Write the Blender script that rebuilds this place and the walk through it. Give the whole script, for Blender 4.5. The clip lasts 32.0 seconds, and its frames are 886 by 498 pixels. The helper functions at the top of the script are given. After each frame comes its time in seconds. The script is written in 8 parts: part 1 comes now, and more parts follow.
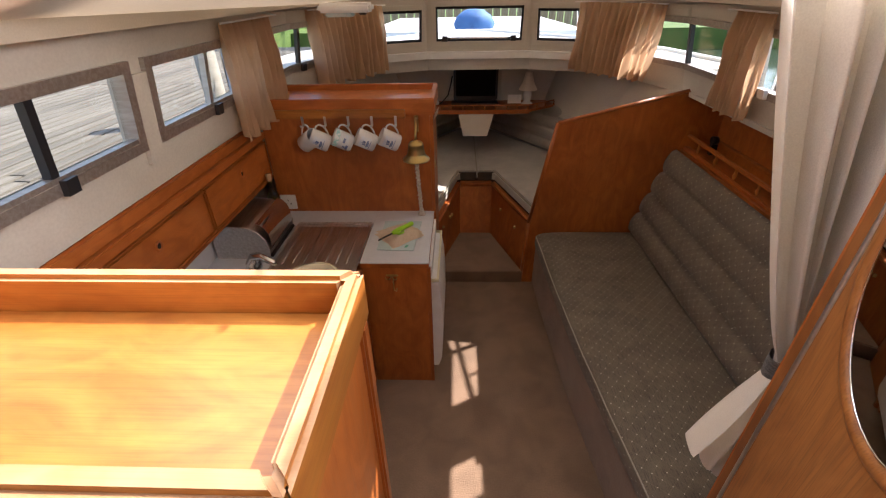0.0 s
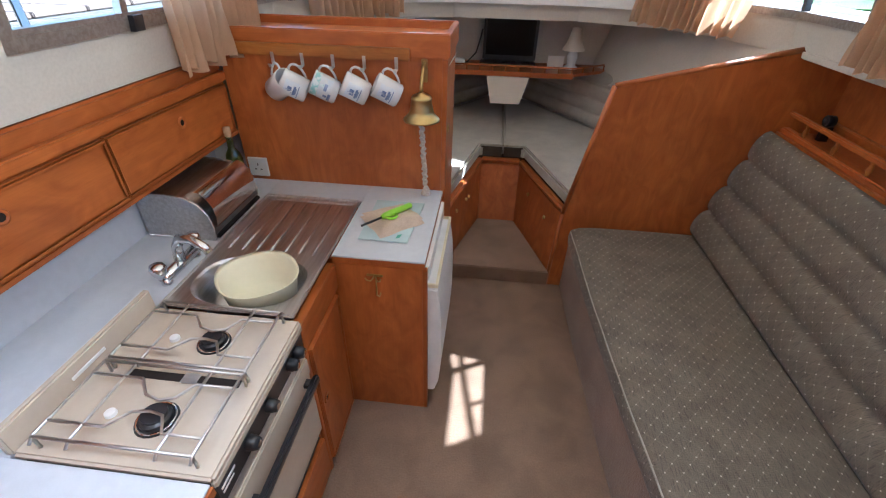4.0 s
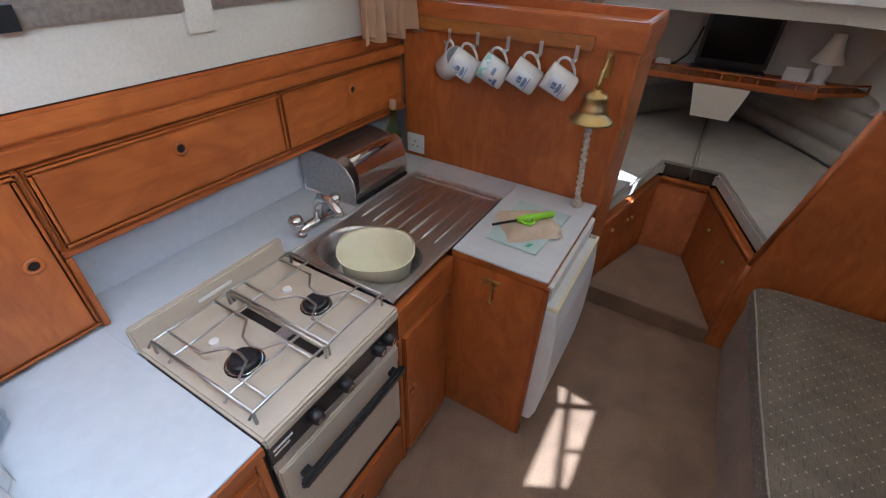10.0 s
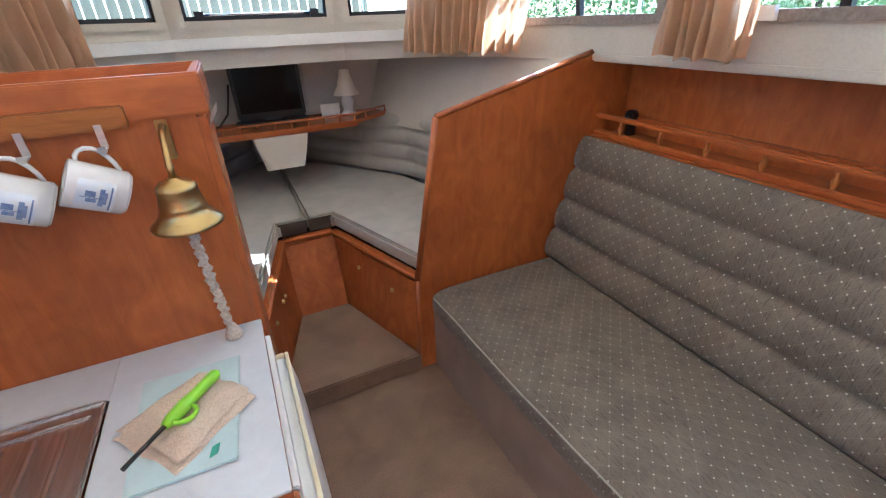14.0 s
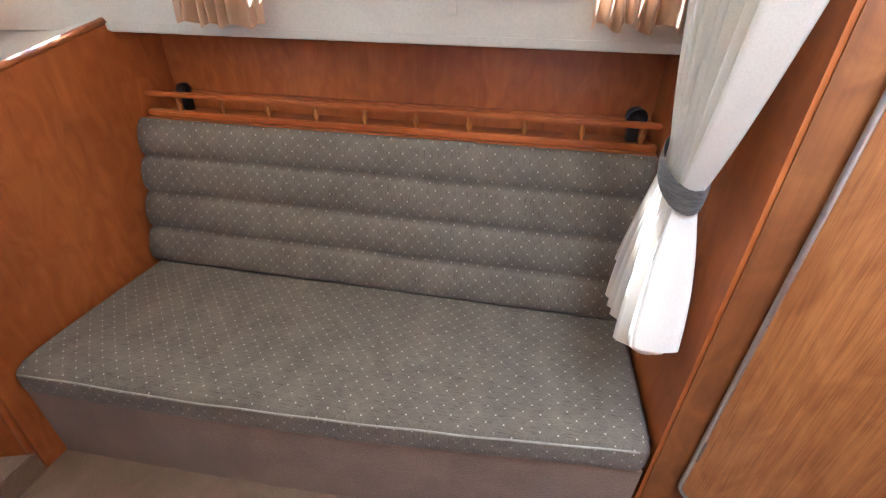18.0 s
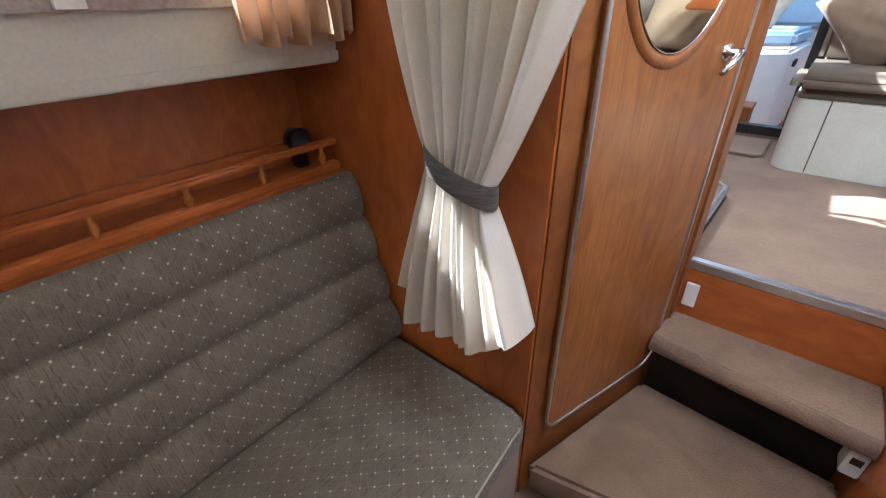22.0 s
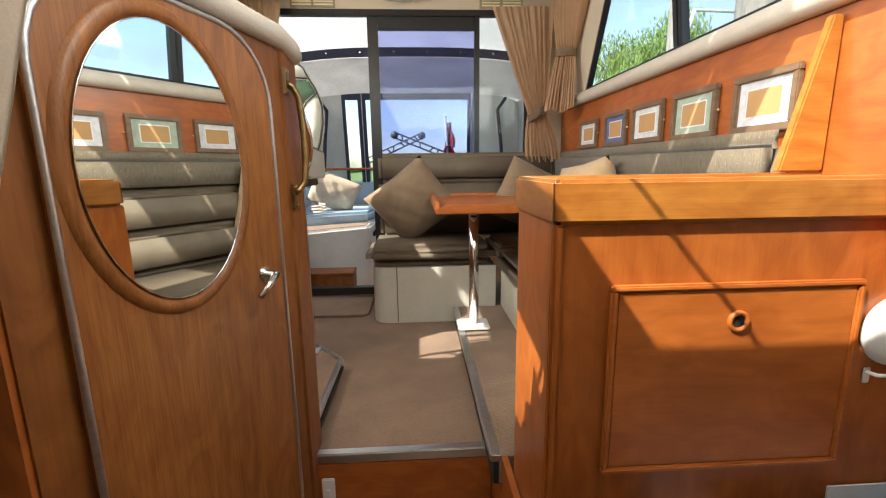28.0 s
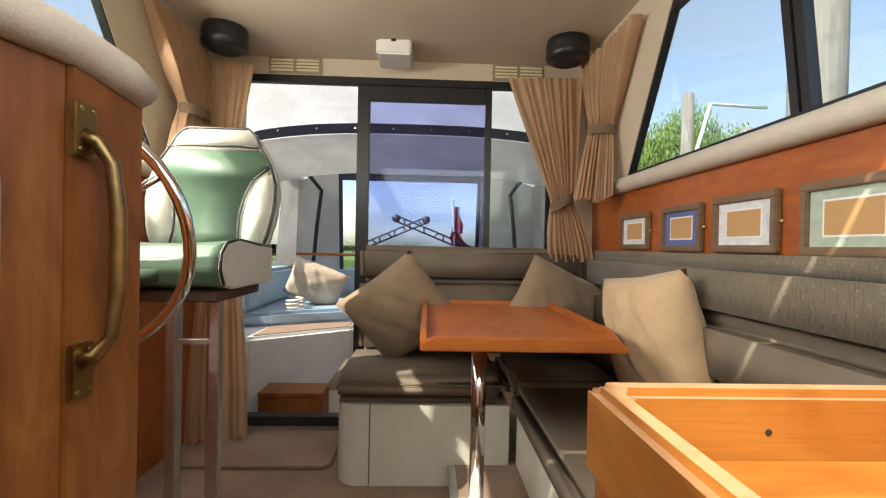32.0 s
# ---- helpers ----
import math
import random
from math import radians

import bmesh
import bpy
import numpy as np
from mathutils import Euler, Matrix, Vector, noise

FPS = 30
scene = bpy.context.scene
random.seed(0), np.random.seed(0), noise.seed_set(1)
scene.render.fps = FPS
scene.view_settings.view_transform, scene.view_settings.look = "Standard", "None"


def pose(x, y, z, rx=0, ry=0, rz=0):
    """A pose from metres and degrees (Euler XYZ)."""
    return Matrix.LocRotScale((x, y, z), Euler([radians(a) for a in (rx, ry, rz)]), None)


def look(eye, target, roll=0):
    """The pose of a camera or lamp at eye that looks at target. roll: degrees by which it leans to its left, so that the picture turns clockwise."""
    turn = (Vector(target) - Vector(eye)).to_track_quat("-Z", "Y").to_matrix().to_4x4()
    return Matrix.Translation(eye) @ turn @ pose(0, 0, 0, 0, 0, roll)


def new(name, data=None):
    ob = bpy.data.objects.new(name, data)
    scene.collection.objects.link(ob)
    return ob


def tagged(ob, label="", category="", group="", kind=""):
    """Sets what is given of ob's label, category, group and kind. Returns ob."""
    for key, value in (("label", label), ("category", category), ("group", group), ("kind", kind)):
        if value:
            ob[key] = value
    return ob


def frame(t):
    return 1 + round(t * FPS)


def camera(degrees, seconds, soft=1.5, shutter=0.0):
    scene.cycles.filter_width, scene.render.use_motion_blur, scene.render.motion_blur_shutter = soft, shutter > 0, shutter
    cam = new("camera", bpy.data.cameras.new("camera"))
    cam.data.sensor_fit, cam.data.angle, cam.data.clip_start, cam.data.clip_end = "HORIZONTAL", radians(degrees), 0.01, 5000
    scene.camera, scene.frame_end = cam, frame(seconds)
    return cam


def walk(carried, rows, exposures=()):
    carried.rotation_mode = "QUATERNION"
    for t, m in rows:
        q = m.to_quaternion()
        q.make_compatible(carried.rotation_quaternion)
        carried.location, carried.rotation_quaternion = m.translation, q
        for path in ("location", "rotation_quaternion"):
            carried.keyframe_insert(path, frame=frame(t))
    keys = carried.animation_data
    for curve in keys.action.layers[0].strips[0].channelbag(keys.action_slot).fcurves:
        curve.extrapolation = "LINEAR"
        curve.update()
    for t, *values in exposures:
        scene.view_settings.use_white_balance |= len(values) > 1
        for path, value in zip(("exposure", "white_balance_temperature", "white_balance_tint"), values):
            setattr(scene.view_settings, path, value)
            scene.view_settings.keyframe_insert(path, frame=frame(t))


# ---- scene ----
cam = camera(91.6, 32.0, soft=1.2)
PATH = [
    (0, (-0.151, -0.472, 1.917), (-0.223, 1.231, 0.870), -1.1),
    (0.5, (-0.152, -0.398, 1.874), (-0.197, 1.308, 0.831), -0.4),
    (1, (-0.153, -0.310, 1.837), (-0.165, 1.396, 0.794), 0.2),
    (1.5, (-0.148, -0.234, 1.811), (-0.141, 1.472, 0.767), 0.5),
    (2, (-0.152, -0.171, 1.779), (-0.130, 1.535, 0.734), 0.2),
    (2.5, (-0.164, -0.122, 1.750), (-0.135, 1.585, 0.708), 0.4),
    (4.5, (-0.104, 0.064, 1.662), (-0.379, 1.666, 0.497), 2.5),
    (5, (-0.122, 0.053, 1.655), (-0.512, 1.611, 0.463), 4.3),
    (5.5, (-0.108, 0.059, 1.617), (-0.616, 1.538, 0.370), 6.0),
    (6, (-0.115, 0.093, 1.567), (-0.766, 1.464, 0.264), 5.9),
    (6.5, (-0.075, 0.102, 1.540), (-0.849, 1.370, 0.201), 6.3),
    (7, (-0.063, 0.097, 1.577), (-0.934, 1.261, 0.203), 5.4),
    (7.5, (-0.053, 0.069, 1.568), (-0.980, 1.192, 0.197), 4.9),
    (8, (-0.051, 0.067, 1.573), (-1.012, 1.149, 0.191), 4.3),
    (8.5, (-0.052, 0.064, 1.589), (-1.062, 1.151, 0.248), 4.0),
    (9, (-0.061, 0.083, 1.617), (-1.130, 1.194, 0.344), 3.3),
    (9.5, (-0.067, 0.123, 1.618), (-1.077, 1.356, 0.410), 1.9),
    (10, (-0.073, 0.208, 1.623), (-0.883, 1.612, 0.452), 1.9),
    (10.5, (-0.081, 0.301, 1.627), (-0.651, 1.826, 0.466), 1.0),
    (11, (-0.101, 0.376, 1.612), (-0.396, 1.994, 0.474), 0.3),
    (11.5, (-0.089, 0.405, 1.629), (-0.176, 2.050, 0.495), 0.3),
    (12, (-0.080, 0.461, 1.581), (-0.041, 2.150, 0.511), 0.7),
    (12.5, (-0.066, 0.548, 1.505), (0.049, 2.309, 0.563), 1.5),
    (13, (-0.079, 0.599, 1.509), (0.103, 2.367, 0.591), 0.2),
    (13.5, (-0.132, 0.652, 1.511), (0.318, 2.373, 0.598), -1.6),
    (14, (-0.236, 0.676, 1.508), (0.505, 2.278, 0.569), -2.3),
    (14.5, (-0.316, 0.702, 1.505), (0.747, 2.114, 0.570), 0.5),
    (15, (-0.322, 0.627, 1.502), (0.929, 1.861, 0.548), -1.2),
    (17.5, (-0.346, 0.636, 1.504), (1.322, 0.977, 0.455), 1.3),
    (18, (-0.299, 0.645, 1.490), (1.381, 0.959, 0.451), 1.1),
    (18.5, (-0.229, 0.676, 1.463), (1.469, 0.980, 0.451), 1.8),
    (19, (-0.138, 0.706, 1.449), (1.565, 0.979, 0.437), 1.2),
    (19.5, (-0.032, 0.777, 1.475), (1.681, 0.857, 0.446), -0.2),
    (20, (0.051, 0.843, 1.521), (1.715, 0.570, 0.446), -0.5),
    (20.5, (0.062, 0.905, 1.518), (1.638, 0.300, 0.445), 0.5),
    (21, (0.056, 0.957, 1.496), (1.524, 0.104, 0.439), -0.0),
    (21.5, (0.087, 0.987, 1.484), (1.415, -0.092, 0.448), 0.7),
    (22, (0.144, 0.988, 1.481), (1.270, -0.319, 0.468), -1.3),
    (22.5, (0.200, 1.000, 1.491), (0.987, -0.506, 0.436), -1.3),
    (23, (0.226, 1.061, 1.480), (0.661, -0.564, 0.398), -0.7),
    (23.5, (0.193, 1.109, 1.480), (0.387, -0.553, 0.385), -0.7),
    (24, (0.147, 1.126, 1.479), (0.197, -0.549, 0.388), 0.2),
    (24.5, (0.080, 1.091, 1.493), (0.068, -0.576, 0.389), -0.3),
    (25, (0.016, 1.048, 1.514), (-0.029, -0.629, 0.426), 0.2),
    (25.5, (-0.009, 1.047, 1.531), (-0.056, -0.668, 0.503), 0.3),
    (26, (-0.048, 1.020, 1.553), (-0.101, -0.775, 0.671), -0.6),
    (26.5, (-0.064, 1.011, 1.569), (-0.146, -0.859, 0.862), 0.0),
    (28.5, (-0.031, 0.680, 1.632), (-0.145, -1.290, 1.306), -0.8),
    (29, (-0.026, 0.607, 1.648), (-0.144, -1.368, 1.354), -0.3),
    (29.5, (-0.032, 0.496, 1.647), (-0.154, -1.484, 1.395), -0.1),
    (30, (-0.063, 0.366, 1.674), (-0.185, -1.621, 1.490), 0.3),
    (30.5, (-0.100, 0.271, 1.684), (-0.228, -1.722, 1.566), 0.9),
    (31, (-0.121, 0.191, 1.692), (-0.240, -1.803, 1.609), 1.2),
    (31.5, (-0.140, 0.133, 1.696), (-0.227, -1.865, 1.648), 1.4),
    (32, (-0.137, 0.087, 1.705), (-0.203, -1.912, 1.693), 1.2),
]
EXPOSURES = [(0.0, 2.75, 6500, 20), (2.0, 3.3, 5800, 13), (4.5, 3.75, 4950, 8), (9.0, 3.7, 4900, 6), (10.0, 3.25, 4950, 7), (11.0, 3.75, 4900, 8), (12.0, 4.05, 4850, 8), (14.0, 4.1, 4850, 8), (18.0, 4.35, 4900, 8), (20.0, 4.15, 5100, 8), (22.0, 3.5, 5150, 8), (23.0, 3.75, 5150, 8), (24.0, 3.6, 5000, 8), (25.0, 3.5, 5500, 8), (26.0, 3.0, 5550, 6), (28.5, 2.3, 6900, 9), (32.0, 2.15, 6900, 9)]
walk(cam, [(t, look(eye, target, roll)) for t, eye, target, roll in PATH], EXPOSURES)

# ---- light ----
SUN = Vector((0.80, 0.50, 1.0)).normalized()
world = bpy.data.worlds.new("sky")
scene.world = world
world.use_nodes = True
wn = world.node_tree.nodes
sky = wn.new("ShaderNodeTexSky")
sky.sky_type, sky.sun_disc = "NISHITA", False
sky.sun_elevation = math.asin(SUN.z)
sky.sun_rotation = math.atan2(SUN.x, SUN.y)
wn["Background"].inputs[1].default_value = 0.074
wl = world.node_tree.links.new
# Thin broken cloud over the blue.
aim, cloud, veil, over = wn.new("ShaderNodeTexCoord"), wn.new("ShaderNodeTexNoise"), wn.new("ShaderNodeMapRange"), wn.new("ShaderNodeMix")
stretch = wn.new("ShaderNodeMapping")
stretch.inputs["Scale"].default_value = (1, 1, 2.6)
cloud.inputs["Scale"].default_value, cloud.inputs["Detail"].default_value = 2.4, 6
veil.inputs[1].default_value, veil.inputs[2].default_value, veil.inputs[4].default_value = 0.44, 0.72, 0.75
over.data_type = "RGBA"
over.inputs[7].default_value = (1.9, 2.2, 2.75, 1)
wl(aim.outputs["Generated"], stretch.inputs[0])
wl(stretch.outputs[0], cloud.inputs[0])
wl(cloud.outputs["Fac"], veil.inputs[0])
wl(veil.outputs[0], over.inputs[0])
wl(sky.outputs[0], over.inputs[6])
wl(over.outputs[2], wn["Background"].inputs[0])
sun_data = bpy.data.lights.new("sun", "SUN")
sun_data.energy, sun_data.angle, sun_data.color = 1.95, radians(0.6), (1.0, 0.94, 0.85)
sun = new("sun", sun_data)
sun.matrix_world = look((6, 0, 8), Vector((6, 0, 8)) - SUN)


def skylight(name, centre, aim, width, height, watts):
    """Sky light that comes in through a window's opening."""
    data = bpy.data.lights.new(name, "AREA")
    data.shape, data.size, data.size_y, data.energy, data.color = "RECTANGLE", width, height, watts, (1.0, 0.95, 0.88)
    ob = new(name, data)
    ob.matrix_world = look(centre, aim)
    return ob


# ---- materials ----
def material(name, base, rough=0.5, metal=0.0, second=None, scale=6.0, stretch=(1, 1, 1), bump=0.1, grain=0.5, fine=None, coat=0.0, spots=None, lo=0.35, hi=0.7, sheen=0.0, vary=0.0):
    m = bpy.data.materials.new(name)
    m.use_nodes = True
    n, link = m.node_tree.nodes, m.node_tree.links.new
    b = n["Principled BSDF"]
    b.inputs["Roughness"].default_value, b.inputs["Metallic"].default_value = rough, metal
    b.inputs["Coat Weight"].default_value = coat
    b.inputs["Coat Roughness"].default_value = 0.15
    b.inputs["Sheen Weight"].default_value = sheen
    second = second or tuple(c * 0.75 for c in base)
    at = n.new("ShaderNodeTexCoord")
    lay = n.new("ShaderNodeMapping")
    lay.inputs["Scale"].default_value = stretch
    link(at.outputs["Object"], lay.inputs[0])
    big = n.new("ShaderNodeTexNoise")
    big.inputs["Scale"].default_value, big.inputs["Detail"].default_value = scale, 5
    big.inputs["Distortion"].default_value = grain
    link(lay.outputs[0], big.inputs[0])
    ramp = n.new("ShaderNodeValToRGB")
    ramp.color_ramp.elements[0].position, ramp.color_ramp.elements[1].position = lo, hi
    ramp.color_ramp.elements[0].color, ramp.color_ramp.elements[1].color = (*second, 1), (*base, 1)
    link(big.outputs["Fac"], ramp.inputs[0])
    small = n.new("ShaderNodeTexNoise")
    small.inputs["Scale"].default_value, small.inputs["Detail"].default_value = (fine or scale * 9), 3
    link(lay.outputs[0], small.inputs[0])
    mix = n.new("ShaderNodeMix")
    mix.data_type, mix.blend_type = "RGBA", "MULTIPLY"
    mix.inputs[0].default_value = 0.45 if bump >= 0.3 else 0.22 if bump >= 0.05 else 0.08
    tone = n.new("ShaderNodeValToRGB")
    tone.color_ramp.elements[0].position, tone.color_ramp.elements[1].position = 0.3, 0.65
    tone.color_ramp.elements[0].color, tone.color_ramp.elements[1].color = (0.62, 0.6, 0.58, 1), (1, 1, 1, 1)
    link(small.outputs["Fac"], tone.inputs[0])
    link(ramp.outputs[0], mix.inputs[6])
    link(tone.outputs[0], mix.inputs[7])
    colour = mix.outputs[2]
    if vary:
        info = n.new("ShaderNodeObjectInfo")
        shade = n.new("ShaderNodeHueSaturation")
        span = n.new("ShaderNodeMapRange")
        span.inputs[3].default_value, span.inputs[4].default_value = 1 - vary, 1 + vary
        link(info.outputs["Random"], span.inputs[0])
        link(span.outputs[0], shade.inputs["Value"])
        link(colour, shade.inputs["Color"])
        colour = shade.outputs[0]
    if spots:
        # Rows of small light dots on a slanted lattice, as woven into the cloth.
        tint, pitch, size = spots
        turn = n.new("ShaderNodeMapping")
        turn.inputs["Rotation"].default_value = (0, 0, radians(45))
        turn.inputs["Scale"].default_value = (1 / pitch, 1 / pitch, 1 / pitch)
        link(at.outputs["UV"], turn.inputs[0])
        dots = n.new("ShaderNodeTexVoronoi")
        dots.inputs["Randomness"].default_value, dots.inputs["Scale"].default_value = 0.0, 1.0
        dots.voronoi_dimensions = "2D"
        link(turn.outputs[0], dots.inputs[0])
        less = n.new("ShaderNodeMath")
        less.operation = "LESS_THAN"
        less.inputs[1].default_value = size
        link(dots.outputs["Distance"], less.inputs[0])
        put = n.new("ShaderNodeMix")
        put.data_type = "RGBA"
        link(less.outputs[0], put.inputs[0])
        link(colour, put.inputs[6])
        put.inputs[7].default_value = (*tint, 1)
        colour = put.outputs[2]
        # Short dark slubs along the weave.
        weave, slub, thread, dull = n.new("ShaderNodeMapping"), n.new("ShaderNodeTexNoise"), n.new("ShaderNodeValToRGB"), n.new("ShaderNodeMix")
        weave.inputs["Scale"].default_value = (300, 22, 1)
        slub.inputs["Scale"].default_value, slub.inputs["Detail"].default_value = 1.0, 2
        thread.color_ramp.elements[0].position, thread.color_ramp.elements[1].position = 0.34, 0.46
        thread.color_ramp.elements[0].color = (0.40, 0.40, 0.42, 1)
        dull.data_type, dull.blend_type, dull.inputs[0].default_value = "RGBA", "MULTIPLY", 0.6
        link(at.outputs["UV"], weave.inputs[0])
        link(weave.outputs[0], slub.inputs[0])
        link(slub.outputs["Fac"], thread.inputs[0])
        link(colour, dull.inputs[6])
        link(thread.outputs[0], dull.inputs[7])
        colour = dull.outputs[2]
        # Faint woven lines from dot to dot.
        axes = n.new("ShaderNodeSeparateXYZ")
        link(turn.outputs[0], axes.inputs[0])
        for k in (0, 1):
            fold, thin, faint, line = n.new("ShaderNodeMath"), n.new("ShaderNodeMath"), n.new("ShaderNodeMath"), n.new("ShaderNodeMix")
            fold.operation, fold.inputs[1].default_value = "PINGPONG", 0.5
            thin.operation, thin.inputs[1].default_value = "LESS_THAN", 0.035
            faint.operation, faint.inputs[1].default_value = "MULTIPLY", 0.065
            line.data_type = "RGBA"
            link(axes.outputs[k], fold.inputs[0])
            link(fold.outputs[0], thin.inputs[0])
            link(thin.outputs[0], faint.inputs[0])
            link(faint.outputs[0], line.inputs[0])
            link(colour, line.inputs[6])
            line.inputs[7].default_value = (*tint, 1)
            colour = line.outputs[2]
    link(colour, b.inputs["Base Color"])
    if bump:
        relief = n.new("ShaderNodeBump")
        relief.inputs["Strength"].default_value, relief.inputs["Distance"].default_value = bump, 0.004
        link(small.outputs["Fac"], relief.inputs["Height"])
        link(relief.outputs[0], b.inputs["Normal"])
    return m


def glass(name, tint=(0.95, 0.98, 0.97), rough=0.0, least=0.025):
    m = bpy.data.materials.new(name)
    m.use_nodes = True
    n, link = m.node_tree.nodes, m.node_tree.links.new
    clear, gloss, mix, facing = n.new("ShaderNodeBsdfTransparent"), n.new("ShaderNodeBsdfGlossy"), n.new("ShaderNodeMixShader"), n.new("ShaderNodeLayerWeight")
    power, span = n.new("ShaderNodeMath"), n.new("ShaderNodeMapRange")
    clear.inputs[0].default_value = (*tint, 1)
    gloss.inputs["Roughness"].default_value = rough
    power.operation, power.inputs[1].default_value = "POWER", 4.0
    span.inputs[3].default_value, span.inputs[4].default_value = least, 0.55
    link(facing.outputs["Facing"], power.inputs[0])
    link(power.outputs[0], span.inputs[0])
    link(span.outputs[0], mix.inputs[0])
    link(clear.outputs[0], mix.inputs[1])
    link(gloss.outputs[0], mix.inputs[2])
    link(mix.outputs[0], n["Material Output"].inputs[0])
    return m


def translucent(name, *args, share=0.45, **kw):
    """Cloth that lets some light through."""
    m = material(name, *args, **kw)
    n, link = m.node_tree.nodes, m.node_tree.links.new
    b = n["Principled BSDF"]
    soft, mix = n.new("ShaderNodeBsdfTranslucent"), n.new("ShaderNodeMixShader")
    link(b.inputs["Base Color"].links[0].from_socket, soft.inputs[0])
    mix.inputs[0].default_value = share
    link(b.outputs[0], mix.inputs[1])
    link(soft.outputs[0], mix.inputs[2])
    link(mix.outputs[0], n["Material Output"].inputs[0])
    return m


def timber(name, base, second, axis, rough=0.38, coat=0.12, streak=0.16, mottle=0.8, pores=0.12):
    """Varnished wood with a mottled figure, drawn-out grain and fine pores along the axis given."""
    m = bpy.data.materials.new(name)
    m.use_nodes = True
    n, link = m.node_tree.nodes, m.node_tree.links.new
    b = n["Principled BSDF"]
    b.inputs["Coat Weight"].default_value, b.inputs["Coat Roughness"].default_value = coat, 0.2
    at, info = n.new("ShaderNodeTexCoord"), n.new("ShaderNodeObjectInfo")
    shift = n.new("ShaderNodeVectorMath")
    link(at.outputs["Object"], shift.inputs[0])
    link(info.outputs["Random"], shift.inputs[1])

    def noise(across, along, detail, warp=0.0):
        lay, tex = n.new("ShaderNodeMapping"), n.new("ShaderNodeTexNoise")
        lay.inputs["Scale"].default_value = tuple(along if k == axis else across for k in range(3))
        tex.inputs["Scale"].default_value, tex.inputs["Detail"].default_value, tex.inputs["Distortion"].default_value = 1.0, detail, warp
        link(shift.outputs[0], lay.inputs[0])
        link(lay.outputs[0], tex.inputs[0])
        return tex.outputs["Fac"]

    def spread(fac, lo, hi, low, high):
        r = n.new("ShaderNodeValToRGB")
        r.color_ramp.elements[0].position, r.color_ramp.elements[1].position = lo, hi
        r.color_ramp.elements[0].color, r.color_ramp.elements[1].color = (*low, 1), (*high, 1)
        link(fac, r.inputs[0])
        return r.outputs[0]

    def times(a, c, share):
        k = n.new("ShaderNodeMix")
        k.data_type, k.blend_type, k.inputs[0].default_value = "RGBA", "MULTIPLY", share
        link(a, k.inputs[6])
        link(c, k.inputs[7])
        return k.outputs[2]

    figure = noise(11, 5.0, 5, 2.2)
    grain = noise(48, 2.0, 4, 1.2)
    pore = noise(420, 9, 2)
    col = spread(figure, 0.3, 0.72, second, base)
    col = times(col, spread(grain, 0.34, 0.66, (0.52, 0.44, 0.38), (1.12, 1.08, 1.05)), streak)
    col = times(col, spread(pore, 0.36, 0.50, (0.42, 0.36, 0.32), (1, 1, 1)), pores)
    col = times(col, spread(noise(2.1, 1.3, 2), 0.35, 0.65, (0.72, 0.64, 0.58), (1.08, 1.08, 1.08)), mottle)
    link(col, b.inputs["Base Color"])
    gloss = n.new("ShaderNodeMapRange")
    gloss.inputs[3].default_value, gloss.inputs[4].default_value = rough - 0.07, rough + 0.12
    link(grain, gloss.inputs[0])
    link(gloss.outputs[0], b.inputs["Roughness"])
    relief = n.new("ShaderNodeBump")
    relief.inputs["Strength"].default_value, relief.inputs["Distance"].default_value = 0.12, 0.001
    link(pore, relief.inputs["Height"])
    link(relief.outputs[0], b.inputs["Normal"])
    return m


WOOD, WOOD2 = (0.52, 0.162, 0.032), (0.37, 0.102, 0.018)
wood = timber("mahogany_upright", WOOD, WOOD2, 2)
wood_y = timber("mahogany_lengthwise", WOOD, WOOD2, 1)
wood_x = timber("mahogany_crosswise", WOOD, WOOD2, 0)
honey = timber("honey_wood_crosswise", (0.48, 0.200, 0.036), (0.34, 0.118, 0.018), 0, streak=0.22, mottle=0.7, pores=0.2)
honey_y = timber("honey_wood_lengthwise", (0.48, 0.200, 0.036), (0.34, 0.118, 0.018), 1, streak=0.22, mottle=0.7, pores=0.2)
wall_wood = timber("mahogany_wall", (0.48, 0.140, 0.028), (0.34, 0.088, 0.016), 1)
# Darker mahogany copy, with some of the helm side's shade in its colour.
helm_wood = timber("dark_shaded_mahogany", (0.32, 0.120, 0.026), (0.20, 0.066, 0.012), 2, rough=0.5, coat=0.03, streak=0.3)
locker_wood = timber("matt_mahogany", WOOD, WOOD2, 2, rough=0.6, coat=0.0)
teak = timber("door_wood", (0.40, 0.168, 0.045), (0.27, 0.100, 0.025), 2, streak=0.45, mottle=0.6, pores=0.4)
worn = timber("worn_wood_edge", (0.48, 0.30, 0.165), (0.41, 0.21, 0.085), 0, rough=0.6, coat=0.0, mottle=0.9)
# Near-black for hollows; the shade inside them is put into this colour.
dark = material("hollow_shade", (0.02, 0.012, 0.008), 0.8, scale=12)
laminate = material("white_laminate", (0.59, 0.62, 0.66), 0.42, second=(0.55, 0.58, 0.62), scale=30, bump=0.02, fine=300)
vinyl = material("cream_headlining", (0.60, 0.53, 0.42), 0.6, second=(0.55, 0.48, 0.375), scale=3, bump=0.12, fine=220)
grp = material("pale_moulded_side", (0.62, 0.58, 0.505), 0.55, second=(0.56, 0.52, 0.45), scale=4, bump=0.06, fine=120)
white = material("white_plastic", (0.80, 0.80, 0.78), 0.35, second=(0.74, 0.74, 0.72), scale=10, bump=0.01)
ivory = material("ivory_plastic", (0.78, 0.72, 0.50), 0.45, second=(0.72, 0.66, 0.46), scale=12, bump=0.01)
